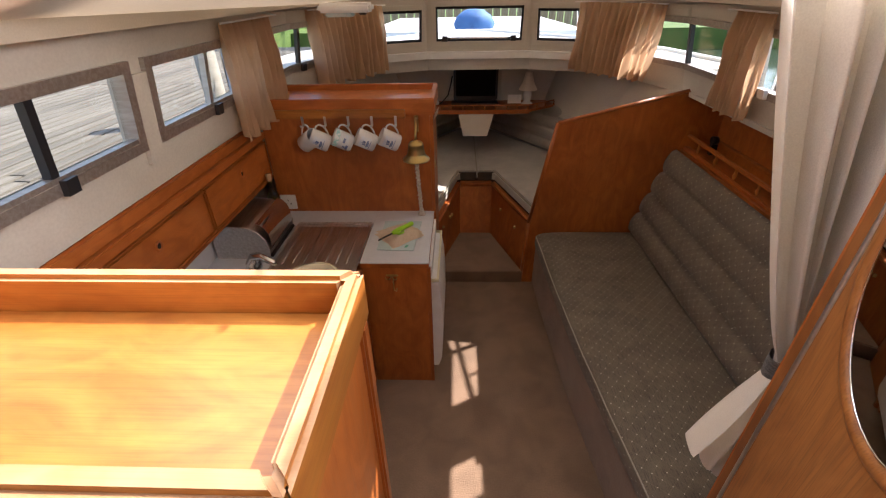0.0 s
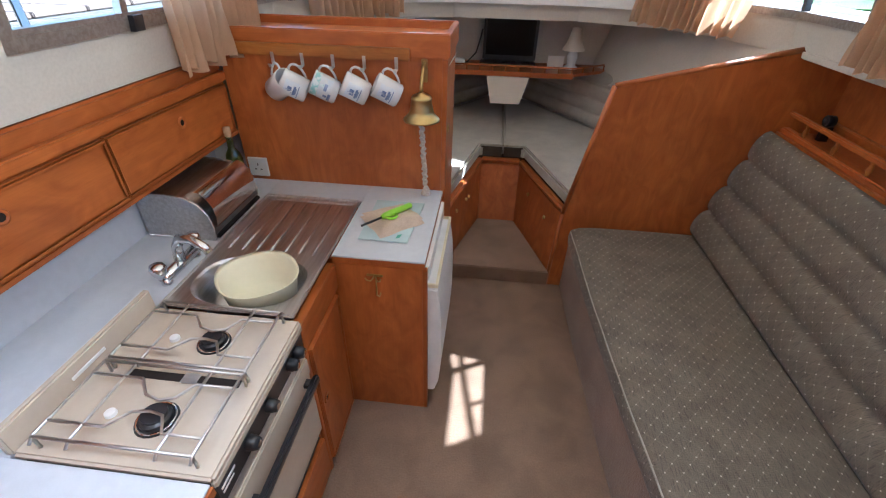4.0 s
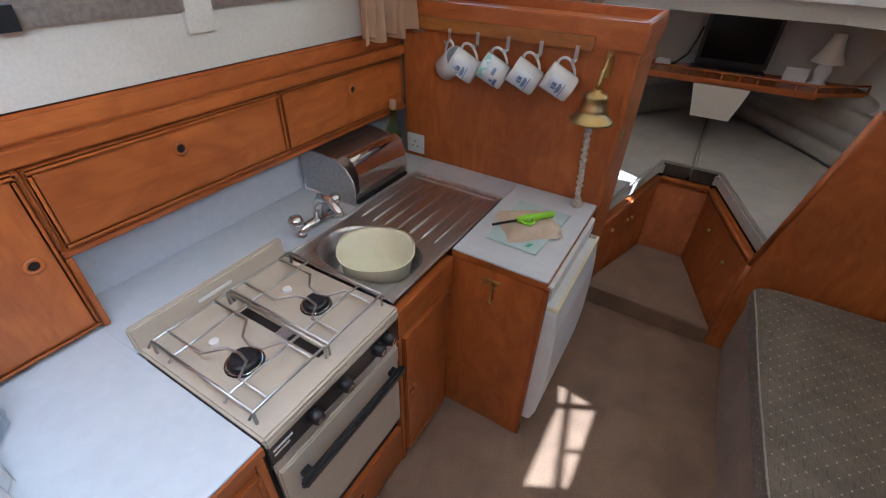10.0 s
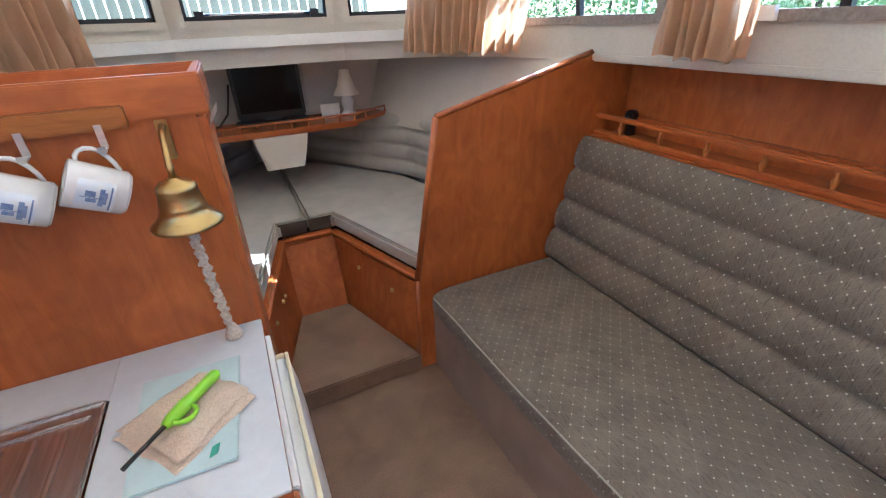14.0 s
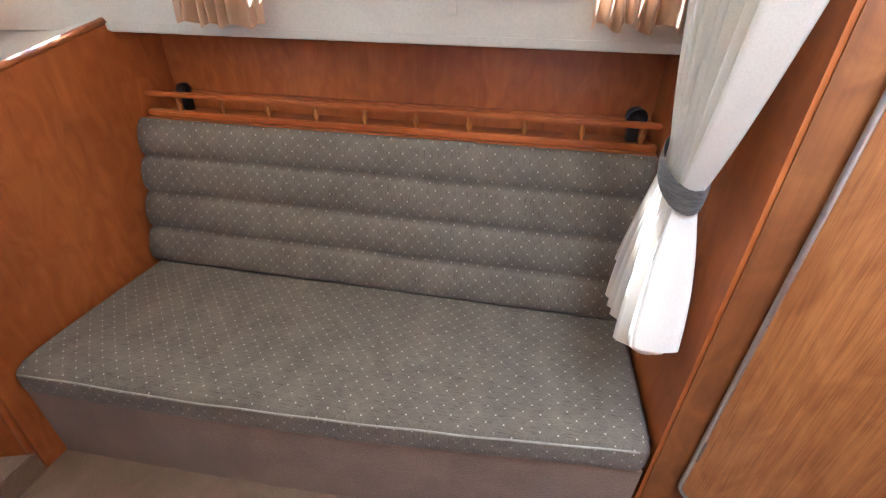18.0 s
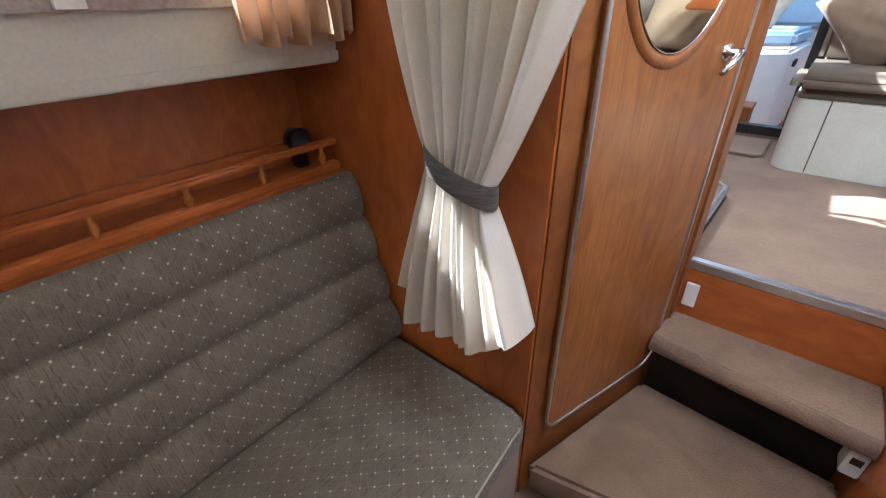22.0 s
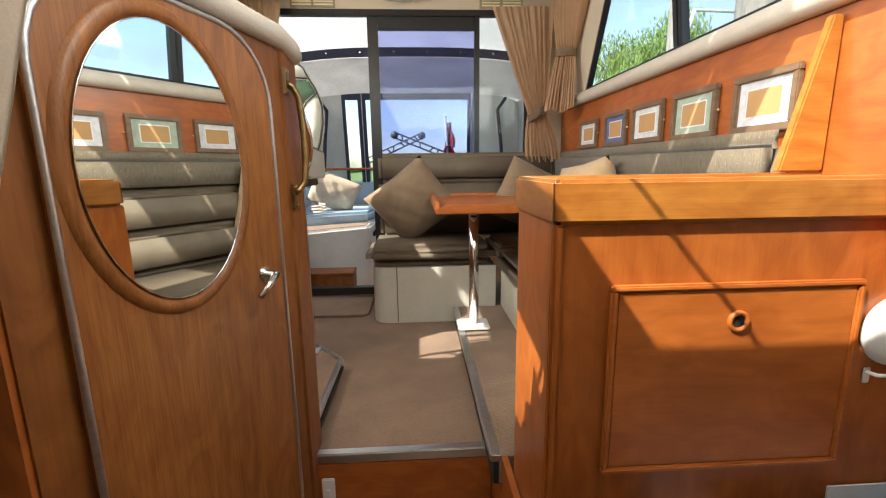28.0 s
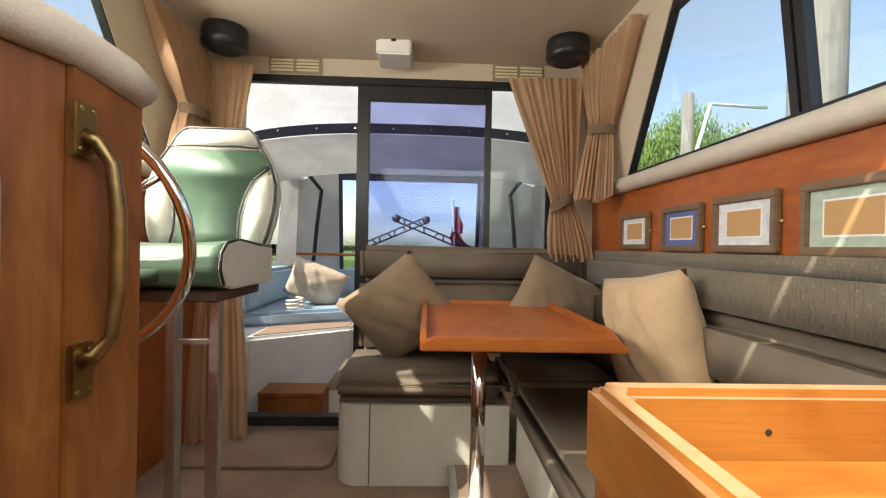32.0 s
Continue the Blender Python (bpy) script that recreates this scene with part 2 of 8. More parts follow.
steel = material("brushed_steel", (0.68, 0.67, 0.66), 0.33, 1.0, second=(0.52, 0.50, 0.48), scale=6, stretch=(14, 1, 14), bump=0.02)
chrome = material("chrome", (0.78, 0.78, 0.78), 0.10, 1.0, second=(0.68, 0.68, 0.68), scale=8, bump=0.0)
frame_alu = material("anodised_frame", (0.50, 0.46, 0.42), 0.40, 0.75, second=(0.38, 0.33, 0.29), scale=14, stretch=(1, 6, 6), bump=0.03)
alu = material("aluminium", (0.66, 0.67, 0.68), 0.36, 1.0, second=(0.56, 0.57, 0.58), scale=14, stretch=(1, 6, 6), bump=0.03)
antique = material("antique_brass", (0.40, 0.27, 0.12), 0.36, 1.0, second=(0.24, 0.16, 0.07), scale=14, bump=0.05)
brass = material("brass", (0.52, 0.40, 0.18), 0.30, 1.0, second=(0.40, 0.28, 0.10), scale=9, bump=0.02)
beige = material("beige_enamel", (0.54, 0.47, 0.37), 0.22, second=(0.51, 0.44, 0.345), scale=8, bump=0.0, coat=0.3)
black = material("black_plastic", (0.018, 0.018, 0.02), 0.35, scale=20, bump=0.02)
rubber = material("black_rubber", (0.025, 0.025, 0.027), 0.7, scale=30, bump=0.05)
carpet = material("brown_carpet", (0.272, 0.178, 0.115), 0.95, second=(0.196, 0.126, 0.080), scale=5.5, bump=0.9, fine=150, sheen=0.2, lo=0.32, hi=0.66)
mat_edge = material("carpet_binding", (0.19, 0.13, 0.085), 0.9, scale=30, bump=0.2)
cloth = material("grey_green_upholstery", (0.195, 0.165, 0.123), 0.9, second=(0.146, 0.123, 0.091), scale=9, bump=0.4, fine=260, spots=((0.52, 0.48, 0.39), 0.036, 0.068), sheen=0.12)
# Grey berth cloth, lifted in tone: brighter light on the berth is in it.
cloth_plain = material("lit_berth_cloth", (0.48, 0.46, 0.41), 0.9, second=(0.41, 0.39, 0.35), scale=9, bump=0.3, fine=260, sheen=0.2)
band_cloth = material("dark_grey_band", (0.150, 0.128, 0.102), 0.9, second=(0.052, 0.045, 0.038), scale=26, stretch=(1, 1, 7), bump=0.9, fine=90, sheen=0.2)
taupe_fleck = material("taupe_flecked_cloth", (0.178, 0.146, 0.102), 0.9, second=(0.142, 0.116, 0.080), scale=8, bump=0.35, fine=240, spots=((0.225, 0.19, 0.145), 0.034, 0.06), sheen=0.15)
gusset = material("dark_brown_gusset", (0.075, 0.058, 0.045), 0.9, scale=20, bump=0.3, fine=200)
piping = material("pale_piping", (0.40, 0.38, 0.31), 0.85, scale=60, bump=0.2)
taupe = material("taupe_vinyl", (0.172, 0.138, 0.098), 0.7, second=(0.140, 0.110, 0.077), scale=8, bump=0.15, fine=160)
cushion_cloth = material("brown_cushion_cloth", (0.31, 0.225, 0.14), 0.92, second=(0.25, 0.178, 0.11), scale=10, bump=0.35, fine=280, sheen=0.2)
tan_cloth = material("tan_cushion_cloth", (0.62, 0.44, 0.255), 0.92, second=(0.53, 0.37, 0.21), scale=10, bump=0.35, fine=280, sheen=0.2)
peach = translucent("peach_curtain", (0.72, 0.50, 0.325), 0.9, second=(0.63, 0.43, 0.27), scale=7, bump=0.2, fine=320, share=0.55)
linen = translucent("cream_curtain", (0.90, 0.85, 0.76), 0.9, second=(0.85, 0.79, 0.69), scale=7, bump=0.2, fine=320, share=0.30)
china = material("white_china", (0.68, 0.68, 0.68), 0.2, second=(0.64, 0.64, 0.64), scale=10, bump=0.0)
blue_print = material("blue_print", (0.08, 0.16, 0.38), 0.3, second=(0.35, 0.45, 0.60), scale=70, bump=0.0, lo=0.45, hi=0.55)
teal_print = material("teal_print", (0.30, 0.55, 0.55), 0.3, second=(0.65, 0.72, 0.72), scale=60, bump=0.0, lo=0.45, hi=0.55)
screen = material("black_screen", (0.006, 0.006, 0.007), 0.12, scale=5, bump=0.0)
screen.node_tree.nodes["Principled BSDF"].inputs["Specular IOR Level"].default_value = 0.15
canvas = translucent("white_canvas", (0.72, 0.71, 0.69), 0.8, second=(0.57, 0.56, 0.54), scale=3, bump=0.25, fine=40, share=0.52)
vent_back = material("vent_shadow", (0.34, 0.29, 0.20), 0.8, scale=20, bump=0.0)
print_ink = material("dusty_blue_print", (0.07, 0.11, 0.26), 0.35, second=(0.20, 0.26, 0.42), scale=90, bump=0.0)
wash_print = material("pale_blue_wash", (0.60, 0.66, 0.74), 0.25, second=(0.66, 0.68, 0.70), scale=40, bump=0.0, lo=0.4, hi=0.6)
navy = material("navy_webbing", (0.025, 0.03, 0.06), 0.8, scale=40, bump=0.2)
blue_vinyl = material("pale_blue_vinyl", (0.34, 0.46, 0.58), 0.5, second=(0.30, 0.41, 0.52), scale=6, bump=0.1)
green_vinyl = material("green_vinyl", (0.082, 0.145, 0.095), 0.42, second=(0.070, 0.126, 0.082), scale=10, bump=0.12, fine=160)
cream_vinyl = material("cream_vinyl", (0.60, 0.60, 0.53), 0.5, second=(0.55, 0.55, 0.46), scale=10, bump=0.12, fine=160)
pad = material("padded_cream_trim", (0.58, 0.53, 0.45), 0.55, second=(0.53, 0.48, 0.41), scale=14, bump=0.25, fine=200)
red = material("red_paint", (0.62, 0.035, 0.02), 0.3, second=(0.55, 0.03, 0.018), scale=8, bump=0.0)
clear = glass("window_glass")
smoke = glass("tinted_glass", (0.62, 0.66, 0.86))
bottle_plastic = glass("clear_bottle_plastic", (0.93, 0.97, 1.0), 0.03, 0.11)
green_glass = glass("green_glass", (0.62, 0.68, 0.28), 0.02, 0.06)
board_glass = material("pale_board_glass", (0.55, 0.70, 0.72), 0.1, second=(0.50, 0.64, 0.66), scale=12, bump=0.0)
lime = material("lime_plastic", (0.35, 0.75, 0.02), 0.3, second=(0.30, 0.66, 0.02), scale=12, bump=0.0)
towel = material("beige_towel", (0.68, 0.56, 0.44), 0.95, second=(0.60, 0.48, 0.37), scale=18, bump=0.6, fine=220)
rope = material("cream_rope", (0.80, 0.76, 0.68), 0.9, second=(0.55, 0.49, 0.40), scale=120, bump=0.5)
cork = material("cork", (0.52, 0.34, 0.19), 0.9, second=(0.42, 0.27, 0.15), scale=90, bump=0.3)
mirror_face = material("mirror_silver", (0.76, 0.79, 0.77), 0.01, 1.0, second=(0.74, 0.77, 0.75), scale=4, bump=0.0)

# ---- mesh helpers ----
ORIGIN = {}


def thing(name, at=(0, 0, 0), label="", category="", group="", kind=""):
    ob = new(name)
    ob.location = at
    ORIGIN[ob.name] = Vector(at)
    return tagged(ob, label, category, group, kind)


def part(name, bm, mat, parent=None, label="", smooth=False, uv=False):
    """Links bm, whose points are in world metres, as one mesh under parent."""
    me = bpy.data.meshes.new(name)
    base = ORIGIN.get(parent.name, Vector()) if parent else Vector()
    bmesh.ops.translate(bm, verts=bm.verts, vec=-base)
    if smooth:
        for f in bm.faces:
            f.smooth = True
    bm.to_mesh(me)
    bm.free()
    if isinstance(mat, (list, tuple)):
        for one in mat:
            me.materials.append(one)
    else:
        me.materials.append(mat)
    ob = new(name, me)
    if parent:
        ob.parent = parent
    ORIGIN[ob.name] = base
    if label:
        ob["label"] = label
    return ob


def single(name, bm, mat, label, category, group="", kind="", smooth=False):
    return tagged(part(name, bm, mat, None, "", smooth), label, category, group, kind)


def box(x0, x1, y0, y1, z0, z1, bevel=0.0, bm=None, seg=2):
    own = bm is None
    out = bm or bmesh.new()
    b = bmesh.new() if not own and bevel else out
    p = [b.verts.new((x, y, z)) for x in sorted((x0, x1)) for y in sorted((y0, y1)) for z in sorted((z0, z1))]
    for f in ((0, 1, 3, 2), (4, 6, 7, 5), (0, 4, 5, 1), (2, 3, 7, 6), (0, 2, 6, 4), (1, 5, 7, 3)):
        b.faces.new([p[i] for i in f])
    if bevel:
        bmesh.ops.bevel(b, geom=b.edges[:], offset=bevel, segments=seg, affect="EDGES")
    if b is not out:
        me = bpy.data.meshes.new("tmp")
        b.to_mesh(me)
        b.free()
        out.from_mesh(me)
        bpy.data.meshes.remove(me)
    return out


def prism(points, d, bevel=0.0, bm=None):
    """A solid from a polygon of points in space, pushed along d."""
    b = bm or bmesh.new()
    d = Vector(d)
    low = [b.verts.new(p) for p in points]
    top = [b.verts.new(Vector(p) + d) for p in points]
    faces = [b.faces.new(low), b.faces.new(top[::-1])]
    for i in range(len(points)):
        j = (i + 1) % len(points)
        faces.append(b.faces.new((low[j], low[i], top[i], top[j])))
    bmesh.ops.recalc_face_normals(b, faces=faces)
    if bevel:
        bmesh.ops.bevel(b, geom=list({e for f in faces for e in f.edges}), offset=bevel, segments=2, affect="EDGES")
    return b


def tube(points, r, sides=8, bm=None, close=False, cap=True):
    b = bm or bmesh.new()
    pts = [Vector(p) for p in points]
    rs = r if isinstance(r, (list, tuple)) else [r] * len(pts)
    rings, side = [], None
    for i, p in enumerate(pts):
        if close:
            way = pts[(i + 1) % len(pts)] - pts[i - 1]
        else:
            way = pts[min(i + 1, len(pts) - 1)] - pts[max(i - 1, 0)]
        way.normalize()
        if side is None:
            side = way.orthogonal().normalized()
        side = (side - way * side.dot(way)).normalized()
        up = way.cross(side)
        rings.append([b.verts.new(p + rs[i] * (side * math.cos(a) + up * math.sin(a))) for a in (2 * math.pi * k / sides for k in range(sides))])
    for i in range(len(rings) if close else len(rings) - 1):
        p, q = rings[i], rings[(i + 1) % len(rings)]
        for k in range(sides):
            b.faces.new((p[k], p[(k + 1) % sides], q[(k + 1) % sides], q[k]))
    if cap and not close:
        b.faces.new(rings[0][::-1])
        b.faces.new(rings[-1])
    return b


def lathe(profile, at=(0, 0, 0), m=None, sides=24, bm=None, squash=(1, 1)):
    """A turned solid about z from (radius, height) pairs, then placed by the matrix m."""
    b = bm or bmesh.new()
    m = m or Matrix.Translation(at)
    rings = []
    for r, z in profile:
        if r <= 1e-6:
            rings.append([b.verts.new(m @ Vector((0, 0, z)))])
        else:
            rings.append([b.verts.new(m @ Vector((r * squash[0] * math.cos(2 * math.pi * k / sides), r * squash[1] * math.sin(2 * math.pi * k / sides), z))) for k in range(sides)])
    for p, q in zip(rings, rings[1:]):
        for k in range(sides):
            j = (k + 1) % sides
            if len(p) == 1 and len(q) == 1:
                continue
            if len(p) == 1:
                b.faces.new((p[0], q[j], q[k]))
            elif len(q) == 1:
                b.faces.new((p[k], p[j], q[0]))
            else:
                b.faces.new((p[k], p[j], q[j], q[k]))
    bmesh.ops.recalc_face_normals(b, faces=b.faces[:])
    return b


def pierced(us, vs, holes, thick, place):
    """A wall over the grid us x vs with cells left open where a hole covers them. place(u, v, w) gives the point; w runs over the thickness."""
    b = bmesh.new()
    us, vs = sorted(set(us) | {h[0] for h in holes} | {h[1] for h in holes}), sorted(set(vs) | {h[2] for h in holes} | {h[3] for h in holes})
    full = {}
    for i in range(len(us) - 1):
        for j in range(len(vs) - 1):
            cu, cv = (us[i] + us[i + 1]) / 2, (vs[j] + vs[j + 1]) / 2
            full[i, j] = not any(h[0] < cu < h[1] and h[2] < cv < h[3] for h in holes)
    seen = {}

    def vert(i, j, k):
        if (i, j, k) not in seen:
            seen[i, j, k] = b.verts.new(place(us[i], vs[j], k * thick))
        return seen[i, j, k]

    for (i, j), solid in full.items():
        if not solid:
            continue
        b.faces.new((vert(i, j, 0), vert(i + 1, j, 0), vert(i + 1, j + 1, 0), vert(i, j + 1, 0)))
        b.faces.new((vert(i, j, 1), vert(i, j + 1, 1), vert(i + 1, j + 1, 1), vert(i + 1, j, 1)))
        for di, dj, e in ((-1, 0, ((i, j), (i, j + 1))), (1, 0, ((i + 1, j + 1), (i + 1, j))), (0, -1, ((i + 1, j), (i, j))), (0, 1, ((i, j + 1), (i + 1, j + 1)))):
            if not full.get((i + di, j + dj)):
                (a, c), (d, f) = e
                b.faces.new((vert(a, c, 0), vert(a, c, 1), vert(d, f, 1), vert(d, f, 0)))
    bmesh.ops.recalc_face_normals(b, faces=b.faces[:])
    return b


def grid_solid(nu, nv, fn, uv=None):
    """A closed-looking sheet from fn(u, v), with u and v from 0 to 1; uv gives its size in metres for the cloth's pattern."""
    b = bmesh.new()
    layer = b.loops.layers.uv.new("UVMap") if uv else None
    pts = [[b.verts.new(fn(i / nu, j / nv)) for j in range(nv + 1)] for i in range(nu + 1)]
    for i in range(nu):
        for j in range(nv):
            f = b.faces.new((pts[i][j], pts[i + 1][j], pts[i + 1][j + 1], pts[i][j + 1]))
            if uv:
                for loop, (a, c) in zip(f.loops, ((i, j), (i + 1, j), (i + 1, j + 1), (i, j + 1))):
                    loop[layer].uv = (a / nu * uv[0], c / nv * uv[1])
    return b


def box_uv(bm):
    layer = bm.loops.layers.uv.verify()
    for f in bm.faces:
        n = f.normal
        k = max(range(3), key=lambda i: abs(n[i]))
        for loop in f.loops:
            p = loop.vert.co
            loop[layer].uv = (p.y, p.z) if k == 0 else (p.x, p.z) if k == 1 else (p.x, p.y)
    return bm

# ---- structure: cabin side and windows ----
LINE = [(-1.19, -0.05), (-1.19, 2.30), (-1.05, 2.75), (-0.85, 3.02), (-0.40, 3.22), (0.40, 3.22), (0.85, 3.02), (1.05, 2.75), (1.19, 2.30), (1.19, -0.05)]
RUN = [0.0]
for (ax, ay), (bx, by) in zip(LINE, LINE[1:]):
    RUN.append(RUN[-1] + math.hypot(bx - ax, by - ay))
ALL = RUN[-1]


def side_at(u, z, w):
    """A point on the cabin's upper side: u metres along it from the port quarter, z up, w outwards."""
    k = max(i for i in range(len(LINE) - 1) if RUN[i] <= u + 1e-6)
    f = (u - RUN[k]) / (RUN[k + 1] - RUN[k])
    (ax, ay), (bx, by) = LINE[k], LINE[k + 1]
    way = Vector((bx - ax, by - ay, 0)).normalized()
    out = Vector((-way.y, way.x, 0))
    return Vector((ax + f * (bx - ax), ay + f * (by - ay), z)) + out * (w - 0.14 * (z - 1.4))


def port_u(y):
    return y + 0.05


def star_u(y):
    return ALL - y - 0.05


mid = ALL / 2
HOLES = [
    (port_u(0.12), port_u(0.85), 1.49, 1.72), (port_u(0.96), port_u(1.75), 1.49, 1.72), (port_u(1.98), 2.80, 1.49, 1.72),
    (RUN[3] + 0.06, RUN[4] - 0.04, 1.53, 1.77), (mid - 0.34, mid + 0.34, 1.53, 1.79), (RUN[5] + 0.04, RUN[6] - 0.06, 1.53, 1.77),
    (ALL - 2.80, star_u(1.86), 1.49, 1.72), (star_u(1.62), star_u(0.98), 1.49, 1.72), (star_u(0.88), star_u(0.30), 1.49, 1.72),
]
single("wall_cabin_side", pierced(RUN, [1.33, 1.93], HOLES, 0.05, side_at), grp, "pale moulded cabin side with window openings", "wall", kind="structure")


def side_bar(u0, u1, z0, z1, w0, w1, bm):
    cuts = [u0] + [r for r in RUN if u0 < r < u1] + [u1]
    for a, c in zip(cuts, cuts[1:]):
        c2, a2 = c - 1e-4 * (c < u1), a + 1e-4
        prism([side_at(a2, z0, w0), side_at(c2, z0, w0), side_at(c2, z1, w0), side_at(a2, z1, w0)], side_at((a2 + c2) / 2, z0, w1) - side_at((a2 + c2) / 2, z0, w0), bm=bm)
    return bm


for i, (u0, u1, z0, z1) in enumerate(HOLES):
    front = 3 <= i <= 5
    win = thing(f"window_{i + 1}", side_at((u0 + u1) / 2, z0, 0), "cabin window with a slim aluminium frame", "window", kind="structure")
    for n, (a, c, d, e) in {"top": (u0 - 0.02, u1 + 0.02, z1 - 0.012, z1 + 0.02), "bottom": (u0 - 0.02, u1 + 0.02, z0 - 0.02, z0 + 0.012)}.items():
        part("window_frame", side_bar(a, c, d, e, -0.016, 0.03, bmesh.new()), frame_alu if not front else grp, win)
    for a, c in ((u0 - 0.02, u0 + 0.014), (u1 - 0.014, u1 + 0.02)):
        part("window_frame", side_bar(a, c, z0 + 0.012, z1 - 0.012, -0.016, 0.03, bmesh.new()), frame_alu if not front else grp, win)
    part("pane", side_bar(u0, u1, z0, z1, 0.018, 0.022, bmesh.new()), clear, win).visible_shadow = False
    if i == 4:
        part("stay_bar", tube([side_at(u0 + 0.06, z0 + 0.035, -0.022), side_at(u1 - 0.06, z0 + 0.035, -0.022)], 0.006, 8), chrome, win, "chrome stay bar", smooth=True)
        for a in (u0 + 0.08, u1 - 0.08):
            part("latch", side_bar(a - 0.02, a + 0.02, z0 + 0.012, z0 + 0.05, -0.035, -0.006, bmesh.new()), black, win, "black window latch")
    if i < 3:
        c = (u0 + u1) / 2 + 0.03 * (-1) ** i
        part("latch", side_bar(c - 0.005, c + 0.035, z0 - 0.022, z0 + 0.020, -0.034, -0.0165, bmesh.new()), black, win, "black window latch")
        part("track", side_bar(u0 + 0.015, u1 - 0.015, z0 + 0.0122, z0 + 0.026, -0.012, 0.016, bmesh.new()), frame_alu, win, "pale sliding track")
    if i > 5:
        part("latch", side_bar(u0 + 0.10, u0 + 0.145, z0 - 0.016, z0 + 0.022, -0.034, -0.0165, bmesh.new()), white, win, "white window latch")
    if front:
        part("seal", side_bar(u0 + 0.014, u1 - 0.014, z0 + 0.012, z0 + 0.03, -0.004, 0.016, bmesh.new()), rubber, win, "black rubber seal")
        part("seal", side_bar(u0 + 0.014, u1 - 0.014, z1 - 0.03, z1 - 0.012, -0.004, 0.016, bmesh.new()), rubber, win, "black rubber seal")
        for a in (u0 + 0.014, u1 - 0.028):
            part("seal", side_bar(a, a + 0.014, z0 + 0.03, z1 - 0.03, -0.004, 0.016, bmesh.new()), rubber, win, "black rubber seal")
    else:
        c = (u0 + u1) / 2 + 0.03 * (-1) ** i
        part("slider", side_bar(c - 0.012, c + 0.012, z0 + 0.012, z1 - 0.012, -0.008, 0.016, bmesh.new()), black if i != 1 else alu, win, "dark sliding frame")

gr = thing("guard_rail", (1.47, 2.23, 1.40), "stainless guard rail on the side deck", "rail")
part("rail", tube([(1.47, 1.90, 1.401), (1.47, 1.91, 1.82), (1.47, 1.97, 1.905), (1.47, 2.23, 1.968), (1.47, 2.6, 2.05), (1.30, 3.1, 2.10)], 0.0135, 10), chrome, gr, smooth=True)
part("stanchion", tube([(1.47, 2.23, 1.401), (1.47, 2.23, 1.955)], 0.011, 8), chrome, gr, smooth=True)
part("socket", lathe([(0, 1.401), (0.03, 1.401), (0.028, 1.407), (0.016, 1.412), (0.015, 1.45), (0, 1.451)], (1.47, 2.23, 0), sides=14), chrome, gr, smooth=True)

# White ledge under the windows, and trims.
single("trim_window_ledge", side_bar(2.9, ALL - 2.9, 1.42, 1.47, -0.05, 0.0, bmesh.new()), white, "white moulded ledge under the front windows", "trim", kind="structure")
single("trim_side_starboard", side_bar(ALL - 2.32, ALL - 0.24, 1.335, 1.360, -0.010, -0.002, bmesh.new()), grp, "pale edge trim along the cabin side", "trim", kind="structure")
for u in (port_u(0.905), port_u(1.865), star_u(1.74), star_u(0.93)):
    cover = single("cover_strip", side_bar(u - 0.035, u + 0.035, 1.42, 1.70, -0.016, -0.002, bmesh.new()), grp, "pale cover strip between two cabin windows", "trim")

# Cabin roof, with a rounded aft edge.
def roof(u, v):
    y = 0.39 + u * 2.80
    half = 1.16 if y < 2.3 else 1.16 - 0.30 * (y - 2.3)
    x = (2 * v - 1) * half
    return (x, y, 1.835 + 0.13 * (1 - abs(2 * v - 1) ** 3.5) - 0.06 * u)


b = grid_solid(12, 24, roof)
bmesh.ops.solidify(b, geom=b.faces[:], thickness=-0.012)
single("ceiling_cabin", b, vinyl, "cream vinyl cabin headlining", "ceiling", kind="structure", smooth=True)
b = bmesh.new()
for s in (-1, 1):
    prism([(s * 1.05, 0.36, 1.83), (s * 1.26, 0.36, 1.83), (s * 1.26, 2.3, 1.82), (s * 0.92, 3.02, 1.80), (s * 0.80, 3.0, 1.80), (s * 1.05, 2.3, 1.82)], (0, 0, 0.05), bm=b)
single("ceiling_cabin_edge", b, vinyl, "cream headlining edge above the cabin sides", "ceiling", kind="structure")
single("ceiling_edge_roll", tube([(-1.16 + 2.32 * k / 24, 0.39, 1.846 + 0.13 * (1 - abs(2 * k / 24 - 1) ** 3.5)) for k in range(25)], 0.019), vinyl, "padded rolled edge of the cabin headlining", "trim", kind="structure", smooth=True)
# Hull skin and side decks close the place.
b = bmesh.new()
for s in (-1, 1):
    prism([(s * 1.46, -2.4, -0.1), (s * 1.46, 2.2, -0.1), (s * 1.46, 2.2, 1.4), (s * 1.46, -2.4, 1.4)], (s * 0.04, 0, 0), bm=b)
    prism([(s * 1.24, -0.1, 1.36), (s * 1.5, -0.1, 1.36), (s * 1.5, 2.25, 1.36), (s * 1.24, 2.25, 1.36)], (0, 0, 0.04), bm=b)
    prism([(s * 1.12, -2.5, 1.36), (s * 1.5, -2.5, 1.36), (s * 1.5, -0.1, 1.36), (s * 1.12, -0.1, 1.36)], (0, 0, 0.04), bm=b)
b2 = [(1.5, 2.2), (1.34, 3.0), (0.9, 3.9), (0.12, 4.75)]
for s in (-1, 1):
    for (ax, ay), (cx, cy) in zip(b2, b2[1:]):
        prism([(s * ax, ay, -0.1), (s * cx, cy, -0.1), (s * cx, cy, 1.5), (s * ax, ay, 1.5)], (s * 0.03, 0.03, 0), bm=b)
